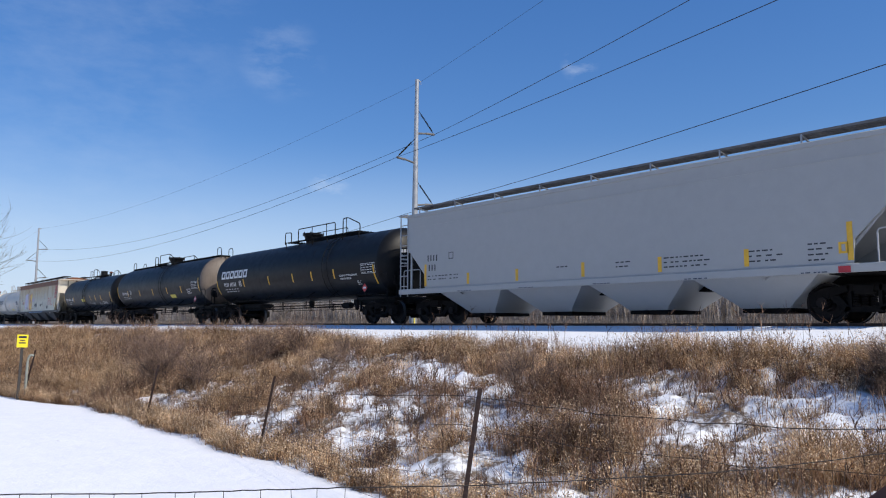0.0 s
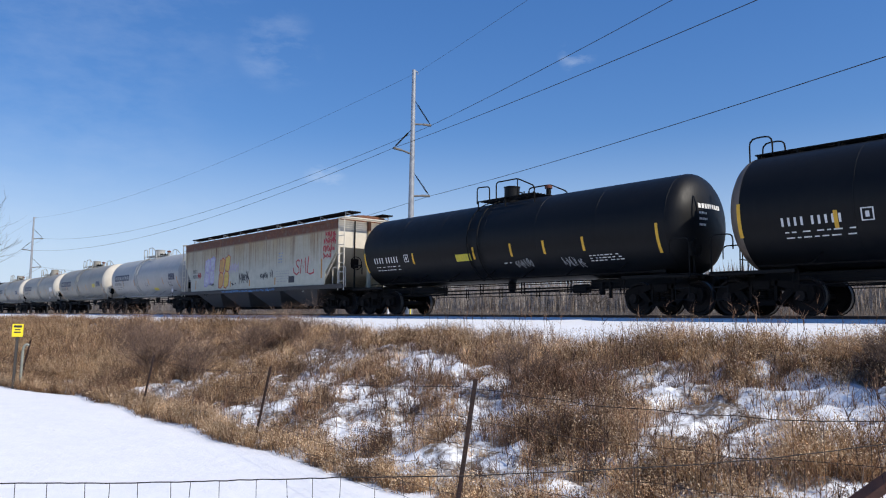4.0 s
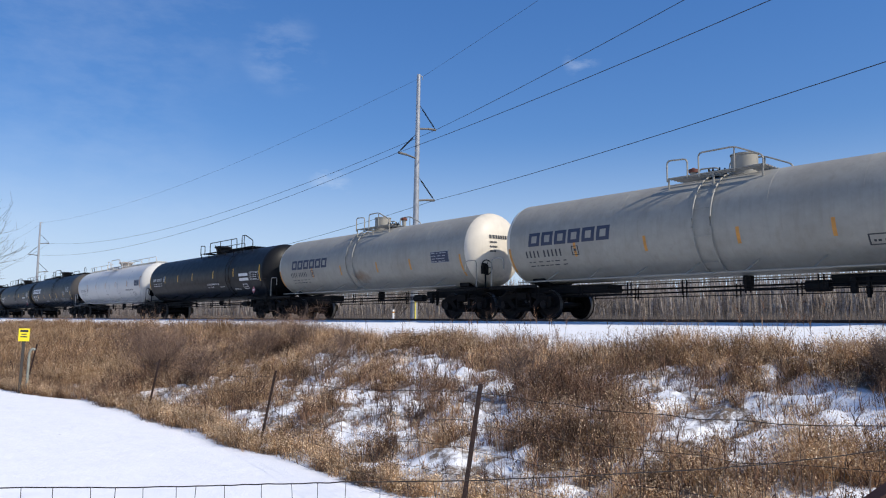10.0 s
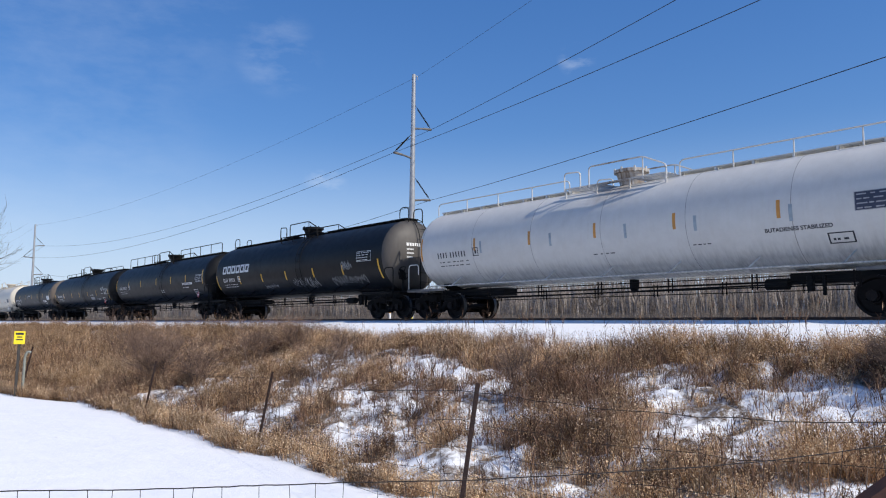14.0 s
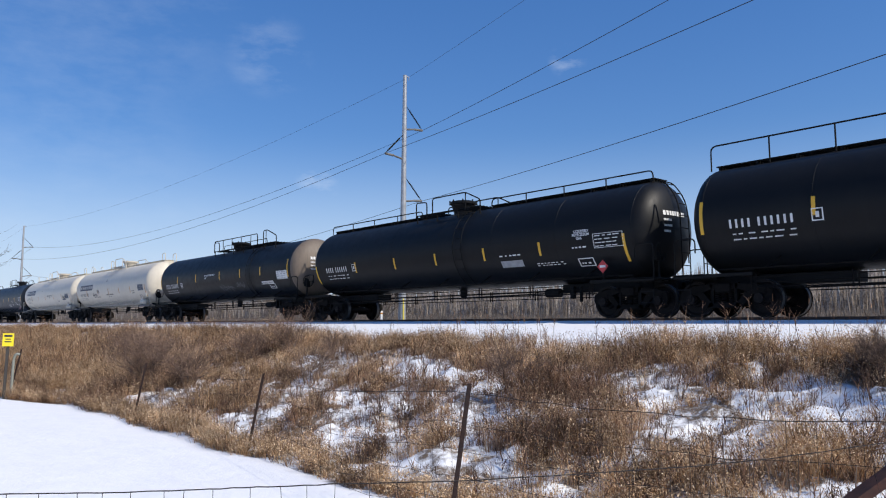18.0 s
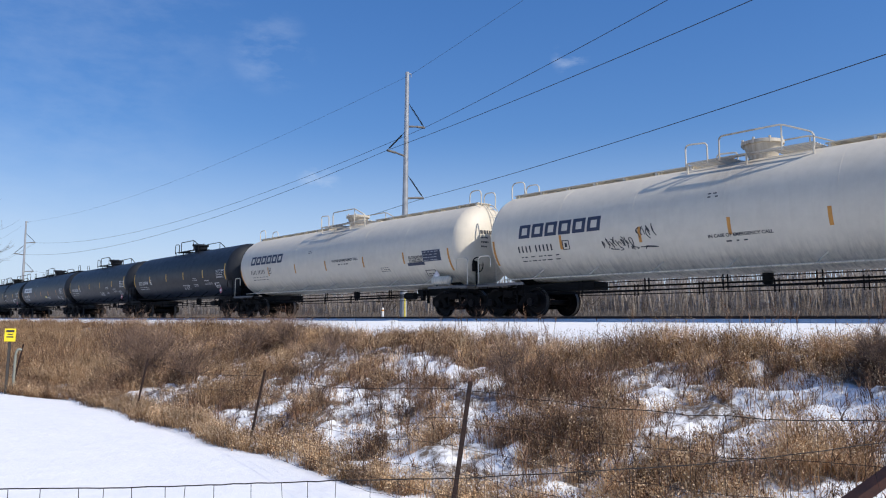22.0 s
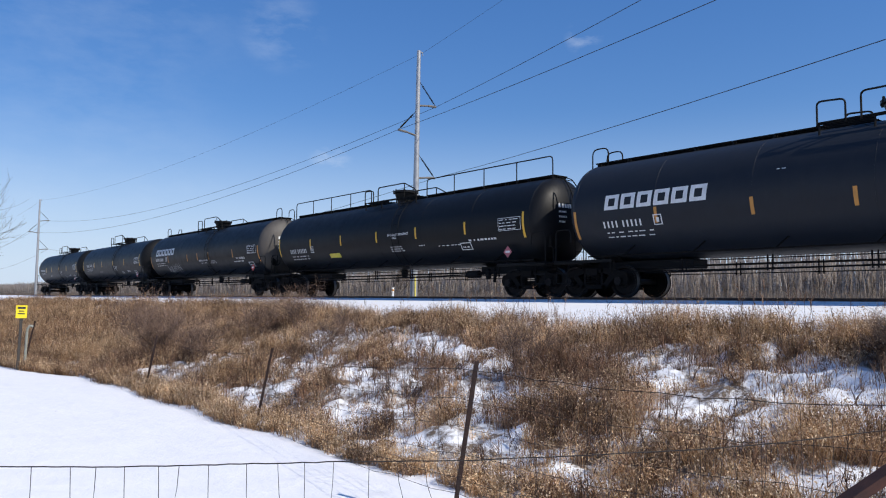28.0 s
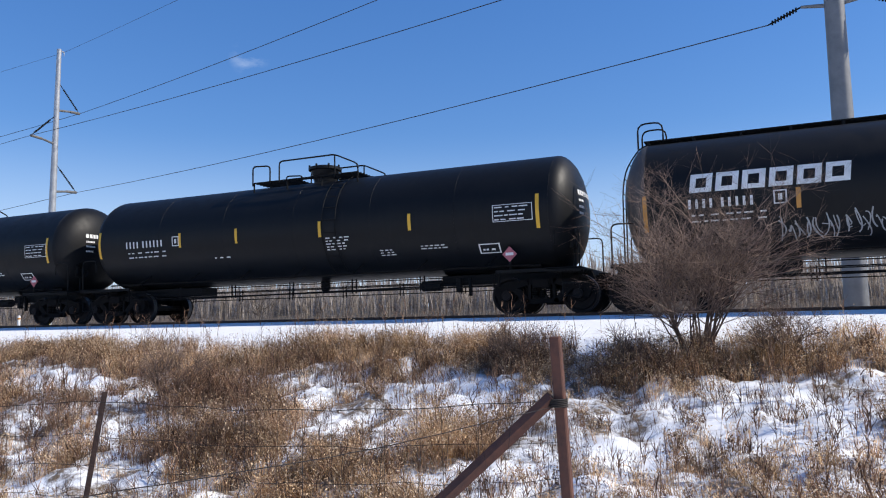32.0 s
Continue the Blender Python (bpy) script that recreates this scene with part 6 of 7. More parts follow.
def woven_fence(pts, tops, height, rows, step, seed, label, ragged=0.0, sag=0.08, shake=0.012):
    """Woven wire between posts: long strands that sag, and upright stays."""
    rnd = random.Random(seed)
    f = new("wire_fence")
    tagged(f, label, "wire fence")
    dense = []
    for (a, za), (b, zb) in zip(zip(pts, tops), list(zip(pts, tops))[1:]):
        n = 14
        for i in range(n):
            k = i / n
            dense.append(Vector((a[0] + (b[0] - a[0]) * k, a[1] + (b[1] - a[1]) * k, za + (zb - za) * k - sag * math.sin(math.pi * k))))
    dense.append(Vector((pts[-1][0], pts[-1][1], tops[-1])))
    if not sag:
        for _ in range(12):
            dense = [dense[0]] + [(a + b * 2 + c) / 4 for a, b, c in zip(dense, dense[1:], dense[2:])] + [dense[-1]]
    for r in range(rows):
        d = height * (1 - (1 - r / (rows - 1)) ** 1.25) if rows > 1 else 0
        bm = bmesh.new()
        path(bm, [p + Vector((rnd.uniform(-1, 1) * shake, rnd.uniform(-1, 1) * shake, -d + rnd.uniform(-1, 1) * shake * (1 + ragged * r * 2))) for p in dense], 0.0022 if r else 0.003, 4)
        part("strand", bm, M_WIRE, f)
    length = sum((b - a).length for a, b in zip(dense, dense[1:]))
    n = int(length / step)
    for i in range(n):
        q = (i + rnd.uniform(0.3, 0.7)) / n * (len(dense) - 1)
        j = int(q)
        p = dense[j].lerp(dense[min(j + 1, len(dense) - 1)], q - j)
        bm = bmesh.new()
        hh = height * (1 - ragged * rnd.uniform(0.2, 0.9))
        bend = rnd.uniform(-1, 1) * ragged * 0.12
        path(bm, [p, p + Vector((bend * 0.3, 0, -hh * 0.35)), p + Vector((bend, 0, -hh * 0.7)), p + Vector((bend * rnd.uniform(-0.5, 1.6), 0, -hh))], 0.0017, 4)
        part("stay", bm, M_WIRE, f)
    return f


woven_fence([(-1.22, 5.2), (-5.2, 4.66), (-11.3, 5.75), (-16.8, 5.75)], [-0.68, -0.72, -1.02, -1.05], 1.15, 6, 0.3, 4, "rusty woven wire fence along the foot of the bank", 0.15)
woven_fence([(-1.22, 5.2), (-2.0, 3.9), (-2.75, 2.65), (-3.2, 1.9), (-3.65, 1.25), (-4.1, 0.62), (-5.4, -1.4)], [-0.72, -0.85, -0.88, -0.865, -0.875, -0.865, -0.9], 0.95, 3, 0.22, 9, "slack, broken woven wire fence beside the snowy field", 0.8, 0, 0.002)


# ---- marker sign ----
def marker_sign():
    s = new("marker_sign")
    tagged(s, "yellow warning sign on a dark post beside the snow", "sign")
    s.matrix_basis = pose(-23.5, 4.38, -2.32, 0, 1.5, 70)
    bm = bmesh.new()
    box(bm, -0.035, 0.035, -0.04, 0.03, -0.2, 1.9, 0.008)
    part("post", bm, plain("dark_weathered_post", (0.05, 0.045, 0.04), 0.8), s, "", False)
    bm = bmesh.new()
    box(bm, -0.14, 0.14, -0.055, -0.043, 1.6, 1.96, 0.004)
    part("panel", bm, plain("yellow_sign", (0.85, 0.68, 0.02), 0.45, 0, 0.08), s, "", False)
    bm = bmesh.new()
    for k, (w, h) in enumerate(((0.2, 0.06), (0.13, 0.03), (0.17, 0.035))):
        z = 1.86 - k * 0.075
        v = [bm.verts.new(p) for p in ((-w / 2, -0.058, z), (w / 2, -0.058, z), (w / 2, -0.058, z + h), (-w / 2, -0.058, z + h))]
        bm.faces.new(v)
    part("writing", bm, M_LETTER_K, s, "", False)
    bm = bmesh.new()
    path(bm, rounded([(0.16, 0.05, -0.2), (0.16, 0.05, 1.28), (0.22, 0.05, 1.4), (0.30, 0.05, 1.36)], 0.08), 0.036, 8)
    part("vent_pipe", bm, plain("grey_green_pipe", (0.25, 0.26, 0.22), 0.6), s)


marker_sign()


# ---- dry grass, weeds, shrubs and trees ----
STEP = 0.15
GX = np.arange(-75.0, 18.01, STEP)
GY = np.arange(3.6, 17.01, STEP)
GZ = np.array([[ground_z(float(x), float(y)) for x in GX] for y in GY])
rng = np.random.default_rng(7)


def ground_at(x, y):
    i = np.clip((x - GX[0]) / STEP, 0, len(GX) - 1.001)
    j = np.clip((y - GY[0]) / STEP, 0, len(GY) - 1.001)
    i0, j0 = i.astype(int), j.astype(int)
    fx, fy = i - i0, j - j0
    return (GZ[j0, i0] * (1 - fx) + GZ[j0, i0 + 1] * fx) * (1 - fy) + (GZ[j0 + 1, i0] * (1 - fx) + GZ[j0 + 1, i0 + 1] * fx) * fy


class Cloudy:
    """Smooth random values over the plan, from a grid of random numbers."""
    def __init__(self, cell, seed):
        self.c = cell
        self.g = np.random.default_rng(seed).random((400, 400))

    def __call__(self, x, y):
        u, v = (x + 200) / self.c, (y + 50) / self.c
        i, j = u.astype(int), v.astype(int)
        a, b = u - i, v - j
        a, b = a * a * (3 - 2 * a), b * b * (3 - 2 * b)
        i, j = i % 399, j % 399
        g = self.g
        return (g[j, i] * (1 - a) + g[j, i + 1] * a) * (1 - b) + (g[j + 1, i] * (1 - a) + g[j + 1, i + 1] * a) * b


def blades(x, y, z, h, lean_x, lean_y, width, droop):
    """Tapered blades of two bends each; returns verts and faces."""
    n = len(x)
    ang = rng.uniform(0, math.tau, n)
    cx, cy = np.cos(ang) * width / 2, np.sin(ang) * width / 2
    V = np.empty((n, 7, 3))
    for k, (t, w) in enumerate(((0.0, 1.0), (0.45, 0.85), (0.8, 0.55))):
        px, py = x + lean_x * t ** 1.6, y + lean_y * t ** 1.6
        pz = z - 0.04 + h * (t - droop * t ** 3)
        V[:, 2 * k] = np.stack([px - cx * w, py - cy * w, pz], 1)
        V[:, 2 * k + 1] = np.stack([px + cx * w, py + cy * w, pz], 1)
    V[:, 6] = np.stack([x + lean_x, y + lean_y, z + h * (1 - droop)], 1)
    return V.reshape(-1, 3)


def grass_object(name, V, mat, label, category, tone=None):
    """Joins the blades; tone: how bleached each one is, from 0 to 1."""
    n = len(V) // 7
    base = np.arange(n)[:, None] * 7
    quads = (base[:, :, None] + np.array([[0, 1, 3, 2], [2, 3, 5, 4]])[None]).reshape(-1, 4)
    tris = base + np.array([[4, 5, 6]])
    me = bpy.data.meshes.new(name)
    me.vertices.add(len(V))
    me.vertices.foreach_set("co", V.astype(np.float32).ravel())
    loops = np.concatenate([quads.ravel(), tris.ravel()]).astype(np.int32)
    me.loops.add(len(loops))
    me.loops.foreach_set("vertex_index", loops)
    sizes = np.concatenate([np.full(len(quads), 4), np.full(len(tris), 3)])
    starts = np.concatenate([[0], np.cumsum(sizes)[:-1]]).astype(np.int32)
    me.polygons.add(len(sizes))
    me.polygons.foreach_set("loop_start", starts)
    me.update(calc_edges=True)
    me.validate()
    me.materials.append(mat)
    set_tone(me, rng.random(n) if tone is None else tone, 7)
    return tagged(new(name, me), label, category, "", "stuff")


def set_tone(me, tone, corners):
    att = me.attributes.new("tone", "FLOAT", "POINT")
    att.data.foreach_set("value", np.repeat(np.clip(tone, 0, 1), corners).astype(np.float32))


def straw_material(name, stops, trans=0.25, tufted=0.0):
    m, nt, b = node_mat(name)
    geo = nt.nodes.new("ShaderNodeNewGeometry")
    own = geo.outputs["Random Per Island"]
    if tufted:
        # blades of one tuft are bleached alike
        att = nt.nodes.new("ShaderNodeAttribute")
        att.attribute_name = "tone"
        blend = nt.nodes.new("ShaderNodeMix")
        blend.inputs["Factor"].default_value = tufted
        nt.links.new(own, blend.inputs["A"])
        nt.links.new(att.outputs["Fac"], blend.inputs["B"])
        own = blend.outputs["Result"]
    col = ramp(nt, own, stops)
    slow = noise_tex(nt, 0.45, 4, 0.6)
    col = mix_col(nt, 1.0, col, ramp(nt, slow, [(0.3, (0.85, 0.82, 0.8)), (0.7, (1.15, 1.12, 1.08))]), "MULTIPLY")
    clump = noise_tex(nt, 2.3, 3, 0.6)
    col = mix_col(nt, 1.0, col, ramp(nt, clump, [(0.36, (0.55, 0.51, 0.47)), (0.6, (1.45, 1.38, 1.28))]), "MULTIPLY")
    nt.links.new(col, b.inputs["Base Color"])
    b.inputs["Roughness"].default_value = 0.7
    tr = nt.nodes.new("ShaderNodeBsdfTranslucent")
    nt.links.new(col, tr.inputs["Color"])
    mx = nt.nodes.new("ShaderNodeMixShader")
    mx.inputs["Fac"].default_value = trans
    nt.links.new(b.outputs["BSDF"], mx.inputs[1])
    nt.links.new(tr.outputs["BSDF"], mx.inputs[2])
    nt.links.new(mx.outputs["Shader"], nt.nodes["Material Output"].inputs["Surface"])
    return m


M_STRAW = straw_material("dry_straw", [(0.0, (0.05, 0.033, 0.021)), (0.28, (0.18, 0.11, 0.06)), (0.55, (0.43, 0.285, 0.16)), (0.8, (0.68, 0.5, 0.32)), (1.0, (0.84, 0.71, 0.53))], 0.55, 0.65)
M_SEED = straw_material("straw_seed", [(0.0, (0.17, 0.11, 0.062)), (0.4, (0.5, 0.375, 0.24)), (0.75, (0.8, 0.68, 0.5)), (1.0, (0.9, 0.82, 0.67))], 0.35, 0.5)
M_DEADLEAF = straw_material("dead_leaf", [(0.0, (0.03, 0.019, 0.014)), (0.5, (0.16, 0.1, 0.066)), (0.8, (0.42, 0.295, 0.2)), (1.0, (0.74, 0.62, 0.48))], 0.2, 0.5)
M_BROWN = straw_material("brown_weed", [(0.0, (0.022, 0.015, 0.012)), (0.45, (0.11, 0.064, 0.043)), (0.8, (0.3, 0.185, 0.118)), (1.0, (0.58, 0.46, 0.34))], 0.3, 0.65)
M_SHRUB = straw_material("reddish_brown_twig", [(0.0, (0.05, 0.032, 0.026)), (0.6, (0.15, 0.1, 0.077)), (1.0, (0.31, 0.235, 0.185))], 0.0)
M_BARK = straw_material("dark_bark", [(0.0, (0.03, 0.024, 0.02)), (0.6, (0.06, 0.048, 0.04)), (1.0, (0.11, 0.09, 0.075))], 0.0)
M_FARREED = straw_material("dull_dead_reed", [(0.0, (0.17, 0.145, 0.118)), (0.5, (0.20, 0.172, 0.14)), (1.0, (0.24, 0.208, 0.17))], 0.5)
# grey lightened to carry the distance haze in the woods' own colour
M_HAZEWOOD = straw_material("pale_distant_wood", [(0.0, (0.26, 0.24, 0.225)), (0.5, (0.34, 0.32, 0.305)), (1.0, (0.42, 0.4, 0.385))], 0.5)
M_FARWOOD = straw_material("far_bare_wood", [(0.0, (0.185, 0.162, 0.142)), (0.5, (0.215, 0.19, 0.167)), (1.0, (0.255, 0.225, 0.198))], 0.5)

big, mid, small, tiny = Cloudy(3.2, 1), Cloudy(1.1, 2), Cloudy(0.42, 3), Cloudy(0.2, 4)


# clumps of growth: x, y, reach along x and y, thickness, height, and kind (0 straw, 1 brown weeds)
BROW = [(-11.3, 11.7, 2.0, 0.9, 1.0, 0.55, 0.1), (-8.6, 12.2, 1.0, 0.6, 1.0, 0.72, 0.0), (-6.1, 11.6, 0.9, 0.7, 0.9, 0.48, 0.1), (-5.4, 12.4, 0.8, 0.5, 0.8, 0.46, 0.2), (-18.8, 10.8, 0.7, 0.6, 0.8, 0.42, 0.0),
        (-21.0, 11.0, 1.8, 1.0, 1.0, 0.62, 1.0), (-14.5, 12.0, 1.6, 0.7, 0.8, 0.5, 0.2), (-3.6, 11.9, 0.6, 0.7, 0.9, 0.62, 1.0), (-1.3, 11.3, 1.2, 0.9, 1.0, 0.62, 0.7), (0.5, 12.0, 0.8, 0.6, 1.0, 0.75, 0.0), (2.4, 12.0, 1.2, 0.6, 0.8, 0.45, 0.3)]
SLOPE = [(-20.5, 7.3, 1.6, 1.5, 1.0, 0.75, 1.0), (-16.0, 7.6, 1.3, 1.3, 1.0, 0.72, 0.25), (-12.2, 7.4, 0.6, 0.6, 0.9, 0.46, 0.9), (-14.0, 9.8, 0.8, 0.8, 0.9, 0.5, 0.5), (-8.3, 9.6, 0.85, 1.1, 1.0, 0.7, 1.0),
         (-6.4, 8.0, 1.0, 1.4, 1.0, 0.55, 0.65), (-17.5, 9.2, 1.0, 0.8, 0.9, 0.55, 0.4), (-12.6, 9.2, 0.5, 0.5, 0.8, 0.4, 0.2), (-11.0, 9.3, 0.45, 0.5, 0.8, 0.42, 0.8), (-10.2, 8.3, 0.4, 0.4, 0.8, 0.4, 0.7), (-4.7, 8.3, 0.25, 0.3, 1.0, 0.38, 1.0), (-13.4, 8.2, 0.5, 0.4, 0.7, 0.4, 0.3)]
FOOT = [(-9.2, 6.6, 0.5, 0.45, 0.9, 0.48, 1.0), (-8.6, 7.2, 0.45, 0.6, 0.9, 0.52, 0.4), (-3.5, 8.4, 0.65, 0.7, 1.0, 0.7, 0.0), (-4.5, 7.4, 1.0, 0.55, 1.0, 0.45, 0.35), (-3.3, 6.8, 0.9, 0.6, 1.0, 0.55, 0.05), (-10.9, 6.3, 0.4, 0.3, 0.8, 0.42, 0.5),
        (-5.0, 6.2, 1.0, 0.4, 0.8, 0.45, 0.6), (0.6, 7.0, 0.9, 0.5, 0.8, 0.4, 0.1), (2.4, 7.6, 0.9, 0.6, 0.8, 0.45, 0.2), (1.0, 8.3, 2.8, 2.2, 0.4, 0.3, 0.35), (-0.6, 8.6, 0.4, 0.3, 0.7, 0.32, 0.7), (1.6, 9.8, 0.7, 0.4, 0.7, 0.32, 0.6)]
# places where the snow lies bare: x, y, reach along x and y
BARE = [(-7.0, 6.6, 0.45, 0.9), (-9.0, 8.6, 0.5, 1.0), (-10.2, 10.0, 0.6, 0.5), (-5.3, 8.9, 0.45, 1.2), (-6.6, 10.6, 0.6, 0.9), (-3.9, 10.6, 0.5, 0.6), (-11.3, 7.9, 0.5, 0.7), (-9.9, 7.4, 0.45, 0.5), (-13.3, 7.0, 0.7, 0.4), (-15.9, 10.2, 0.8, 0.5), (-1.6, 9.2, 0.8, 0.8), (0.4, 9.6, 0.9, 0.7), (-12.8, 10.4, 0.8, 0.4)]


def hem(x):
    """Where the field ends and the growth of the bank begins."""
    return 5.5 + 0.33 * np.minimum(0, x + 20.5) + 0.1 * np.sin(x * 1.7)


def growth(x, y):
    """How thickly the bank is grown, how high, and with what kind."""
    b, m, f, g = big(x, y), mid(x, y), small(x, y), tiny(x, y)
    patchy = 0.5 * b + 0.5 * m
    kind = np.clip((0.6 * big(x + 30, y + 9) + 0.4 * mid(x + 60, y + 9) - 0.36) * 4, 0, 1)
    dens = 0.04 + 0.32 * np.clip((0.3 * b + 0.35 * m + 0.35 * f - 0.55) * 6, 0, 1)
    tall = 0.2 + 0.2 * m

    def over(w, k, t, c):
        nonlocal dens, tall, kind
        dens = np.maximum(dens, w * k)
        tall = tall * (1 - w) + t * w
        kind = kind * (1 - w) + c * w
    far = np.clip((-18.0 - x) / 5.0, 0, 1) * np.clip((patchy - 0.22 + 0.2 * np.clip((-26 - x) / 6, 0, 1)) * 3.4, 0, 1)
    over(far, 0.95, 0.42 + 0.4 * b, kind)
    brow = np.clip(1.4 - np.abs(y - (11.9 + 0.3 * np.sin(x * 0.7) + 0.5 * (m - 0.5))) / 0.7, 0, 1) * np.clip(patchy * 2.2 - 0.2, 0, 1)
    over(brow, 0.85, 0.36 + 0.26 * m, kind * 0.25)
    fringe = np.clip(1.5 - np.abs(y - hem(x) - 0.2) / 0.32, 0, 1) * np.clip((-4.5 - x) / 1.5, 0, 1) * np.clip(0.5 + f, 0, 1)
    over(fringe, 0.95, 0.3 + 0.26 * m, 0.15)
    for cx, cy, rx, ry, k, t, c in BROW + SLOPE + FOOT:
        over(np.clip((1.08 - np.hypot((x - cx) / rx, (y - cy) / ry) - 0.6 * (m - 0.5) - 1.3 * (f - 0.5) - 0.6 * (g - 0.5)) * 2, 0, 1), k, t, c)
    for cx, cy, rx, ry in BARE:
        dens = dens * (1 - 0.86 * np.clip((1.15 - np.hypot((x - cx) / rx, (y - cy) / ry) - 1.2 * (f - 0.5)) * 2, 0, 1))
    dens = dens * np.clip(0.1 + 1.1 * f + 0.8 * g, 0, 1)
    dens *= np.clip((y - hem(x) + 0.12) / 0.15, 0, 1) * np.clip((13.0 + 0.5 * m - y) / 0.4, 0, 1)
    return dens, tall, kind


def cover(x, y):
    return growth(x, y)[0]


def lay_thatch_shade():
    """Notes on the ground where dead growth covers it, for its litter and painted shade."""
    me = bpy.data.objects["ground"].data
    co = np.empty(len(me.vertices) * 3, dtype=np.float32)
    me.vertices.foreach_get("co", co)
    co = co.reshape(-1, 3)
    x, y = co[:, 0].astype(float), co[:, 1].astype(float)
    near = (x > -75) & (x < 18) & (y > 3.6) & (y < 15)
    val = np.zeros(len(x), dtype=np.float32)
    val[near] = cover(x[near], y[near])
    att = me.attributes.new("thatch", "FLOAT", "POINT")
    att.data.foreach_set("value", val)


lay_thatch_shade()


def scatter(n, x0, x1, y0, y1, keep):
    x, y = rng.uniform(x0, x1, n), rng.uniform(y0, y1, n)
    ok = rng.random(n) < keep(x, y)
    return x[ok], y[ok]


def tufts(count, x0, x1, keep, per, spread, hmin, hmax, width, name, mat, label, heads=0):
    """Clumps of thin blades that lean all ways; some carry a ragged seed head."""
    cx, cy = scatter(count, x0, x1, 3.8, 13.8, keep)
    size = growth(cx, cy)[1] * rng.uniform(0.6, 1.15, len(cx))
    tint = rng.normal(0.5, 0.26, len(cx)) + 0.6 * (small(cx + 9, cy) - 0.5) + 0.3 * (mid(cx + 40, cy) - 0.5)
    lean = rng.normal(0, 0.22, (2, len(cx)))
    k = np.repeat(np.arange(len(cx)), per)
    n = len(k)
    a, r = rng.uniform(0, math.tau, n), np.sqrt(rng.random(n)) * spread * np.sqrt(size[k] / 0.5)
    x, y = cx[k] + np.cos(a) * r, cy[k] + np.sin(a) * r
    h = (hmin + (hmax - hmin) * rng.random(n) ** 1.3) * size[k]
    lx = (rng.normal(-0.06, 0.24, n) + lean[0][k] + 0.35 * np.cos(a) * r / spread) * h
    ly = (rng.normal(-0.03, 0.24, n) + lean[1][k] + 0.35 * np.sin(a) * r / spread) * h
    w = width * rng.uniform(0.6, 1.5, n)
    z, droop = ground_at(x, y), rng.uniform(0.0, 0.5, n) * (np.hypot(lx, ly) / h).clip(0, 1)
    ob = grass_object(name, blades(x, y, z, h, lx, ly, w, droop), mat, label, "grass", tint[k])
    if heads:
        V, shades, owner = [], [], k
        for _ in range(heads):
            m = rng.random(n) < 0.7
            k = int(m.sum())
            t = rng.uniform(0.4, 1.0, k)
            p = np.stack([x[m] + lx[m] * t ** 1.6, y[m] + ly[m] * t ** 1.6, z[m] + h[m] * (t - droop[m] * t ** 3)], 1) + rng.normal(0, 0.02, (k, 3))
            shades.append(tint[owner[m]])
            V.append(specks(p, rng.uniform(0.007, 0.018, k) * (w[m] / 0.0055) ** 0.7, rng.uniform(0.016, 0.042, k)))
        speck_object("seed_heads", np.concatenate(V), np.concatenate(shades), M_SEED if mat is M_STRAW else M_DEADLEAF, "ragged seed heads and dead leaves of " + name.replace("_", " "))
    return ob


def specks(p, wide, long):
    """Small dead leaves and seed heads: one crooked slip each."""
    n = len(p)
    d = rng.normal(0, 1, (n, 3)) + np.array([0, 0, 0.7])
    d /= np.linalg.norm(d, axis=1)[:, None]
    s = np.cross(d, rng.normal(0, 1, (n, 3)))
    s /= np.linalg.norm(s, axis=1)[:, None]
    d, s = d * long[:, None], s * wide[:, None]
    return np.stack([p - d * 0.5, p + s * 0.5, p + d * 0.5, p - s * 0.5], 1).reshape(-1, 3)


def speck_object(name, V, tone, mat, label):
    n = len(V) // 4
    me = bpy.data.meshes.new(name)
    me.vertices.add(n * 4)
    me.vertices.foreach_set("co", V.astype(np.float32).ravel())
    me.loops.add(n * 4)
    me.loops.foreach_set("vertex_index", np.arange(n * 4, dtype=np.int32))
    me.polygons.add(n)
    me.polygons.foreach_set("loop_start", np.arange(0, n * 4, 4, dtype=np.int32))
    me.update(calc_edges=True)
    me.materials.append(mat)
    set_tone(me, tone, 4)
    return tagged(new(name, me), label, "grass", "", "stuff")


def straw_at(x, y):
    d, _, c = growth(x, y)
    return d * (1 - 0.9 * c)


def weeds_at(x, y):
    d, _, c = growth(x, y)
    return d * (0.1 + 0.9 * c)


def stubble_at(x, y):
    return np.clip((small(x + 5, y) * 0.5 + tiny(x, y) * 0.5 - 0.46) * 5, 0, 1) * np.clip((y - hem(x) - 0.1) / 0.5, 0, 1) * np.clip(13.2 - y, 0, 1)


tufts(30000, -26, 6, straw_at, 15, 0.10, 0.45, 1.05, 0.006, "dry_grass", M_STRAW, "ragged tufts of straw-coloured dry grass on the bank", 4)
tufts(9000, -75, -25, cover, 14, 0.25, 0.45, 1.05, 0.011, "dry_grass", M_STRAW, "far tufts of dry straw-coloured grass on the bank", 2)
tufts(30000, -26, 6, weeds_at, 15, 0.11, 0.4, 1.05, 0.006, "brown_weeds", M_BROWN, "dark reddish-brown dead weeds among the dry grass", 4)
tufts(9000, -75, -23, weeds_at, 12, 0.25, 0.45, 1.05, 0.012, "brown_weeds", M_BROWN, "far brown weeds on the bank", 2)
# low matted tufts that poke through the snow on the slope
tufts(19000, -24, 6, stubble_at, 10, 0.06, 0.3, 0.9, 0.0055, "grass_stubble", M_BROWN, "short dead stubble poking through the snow")


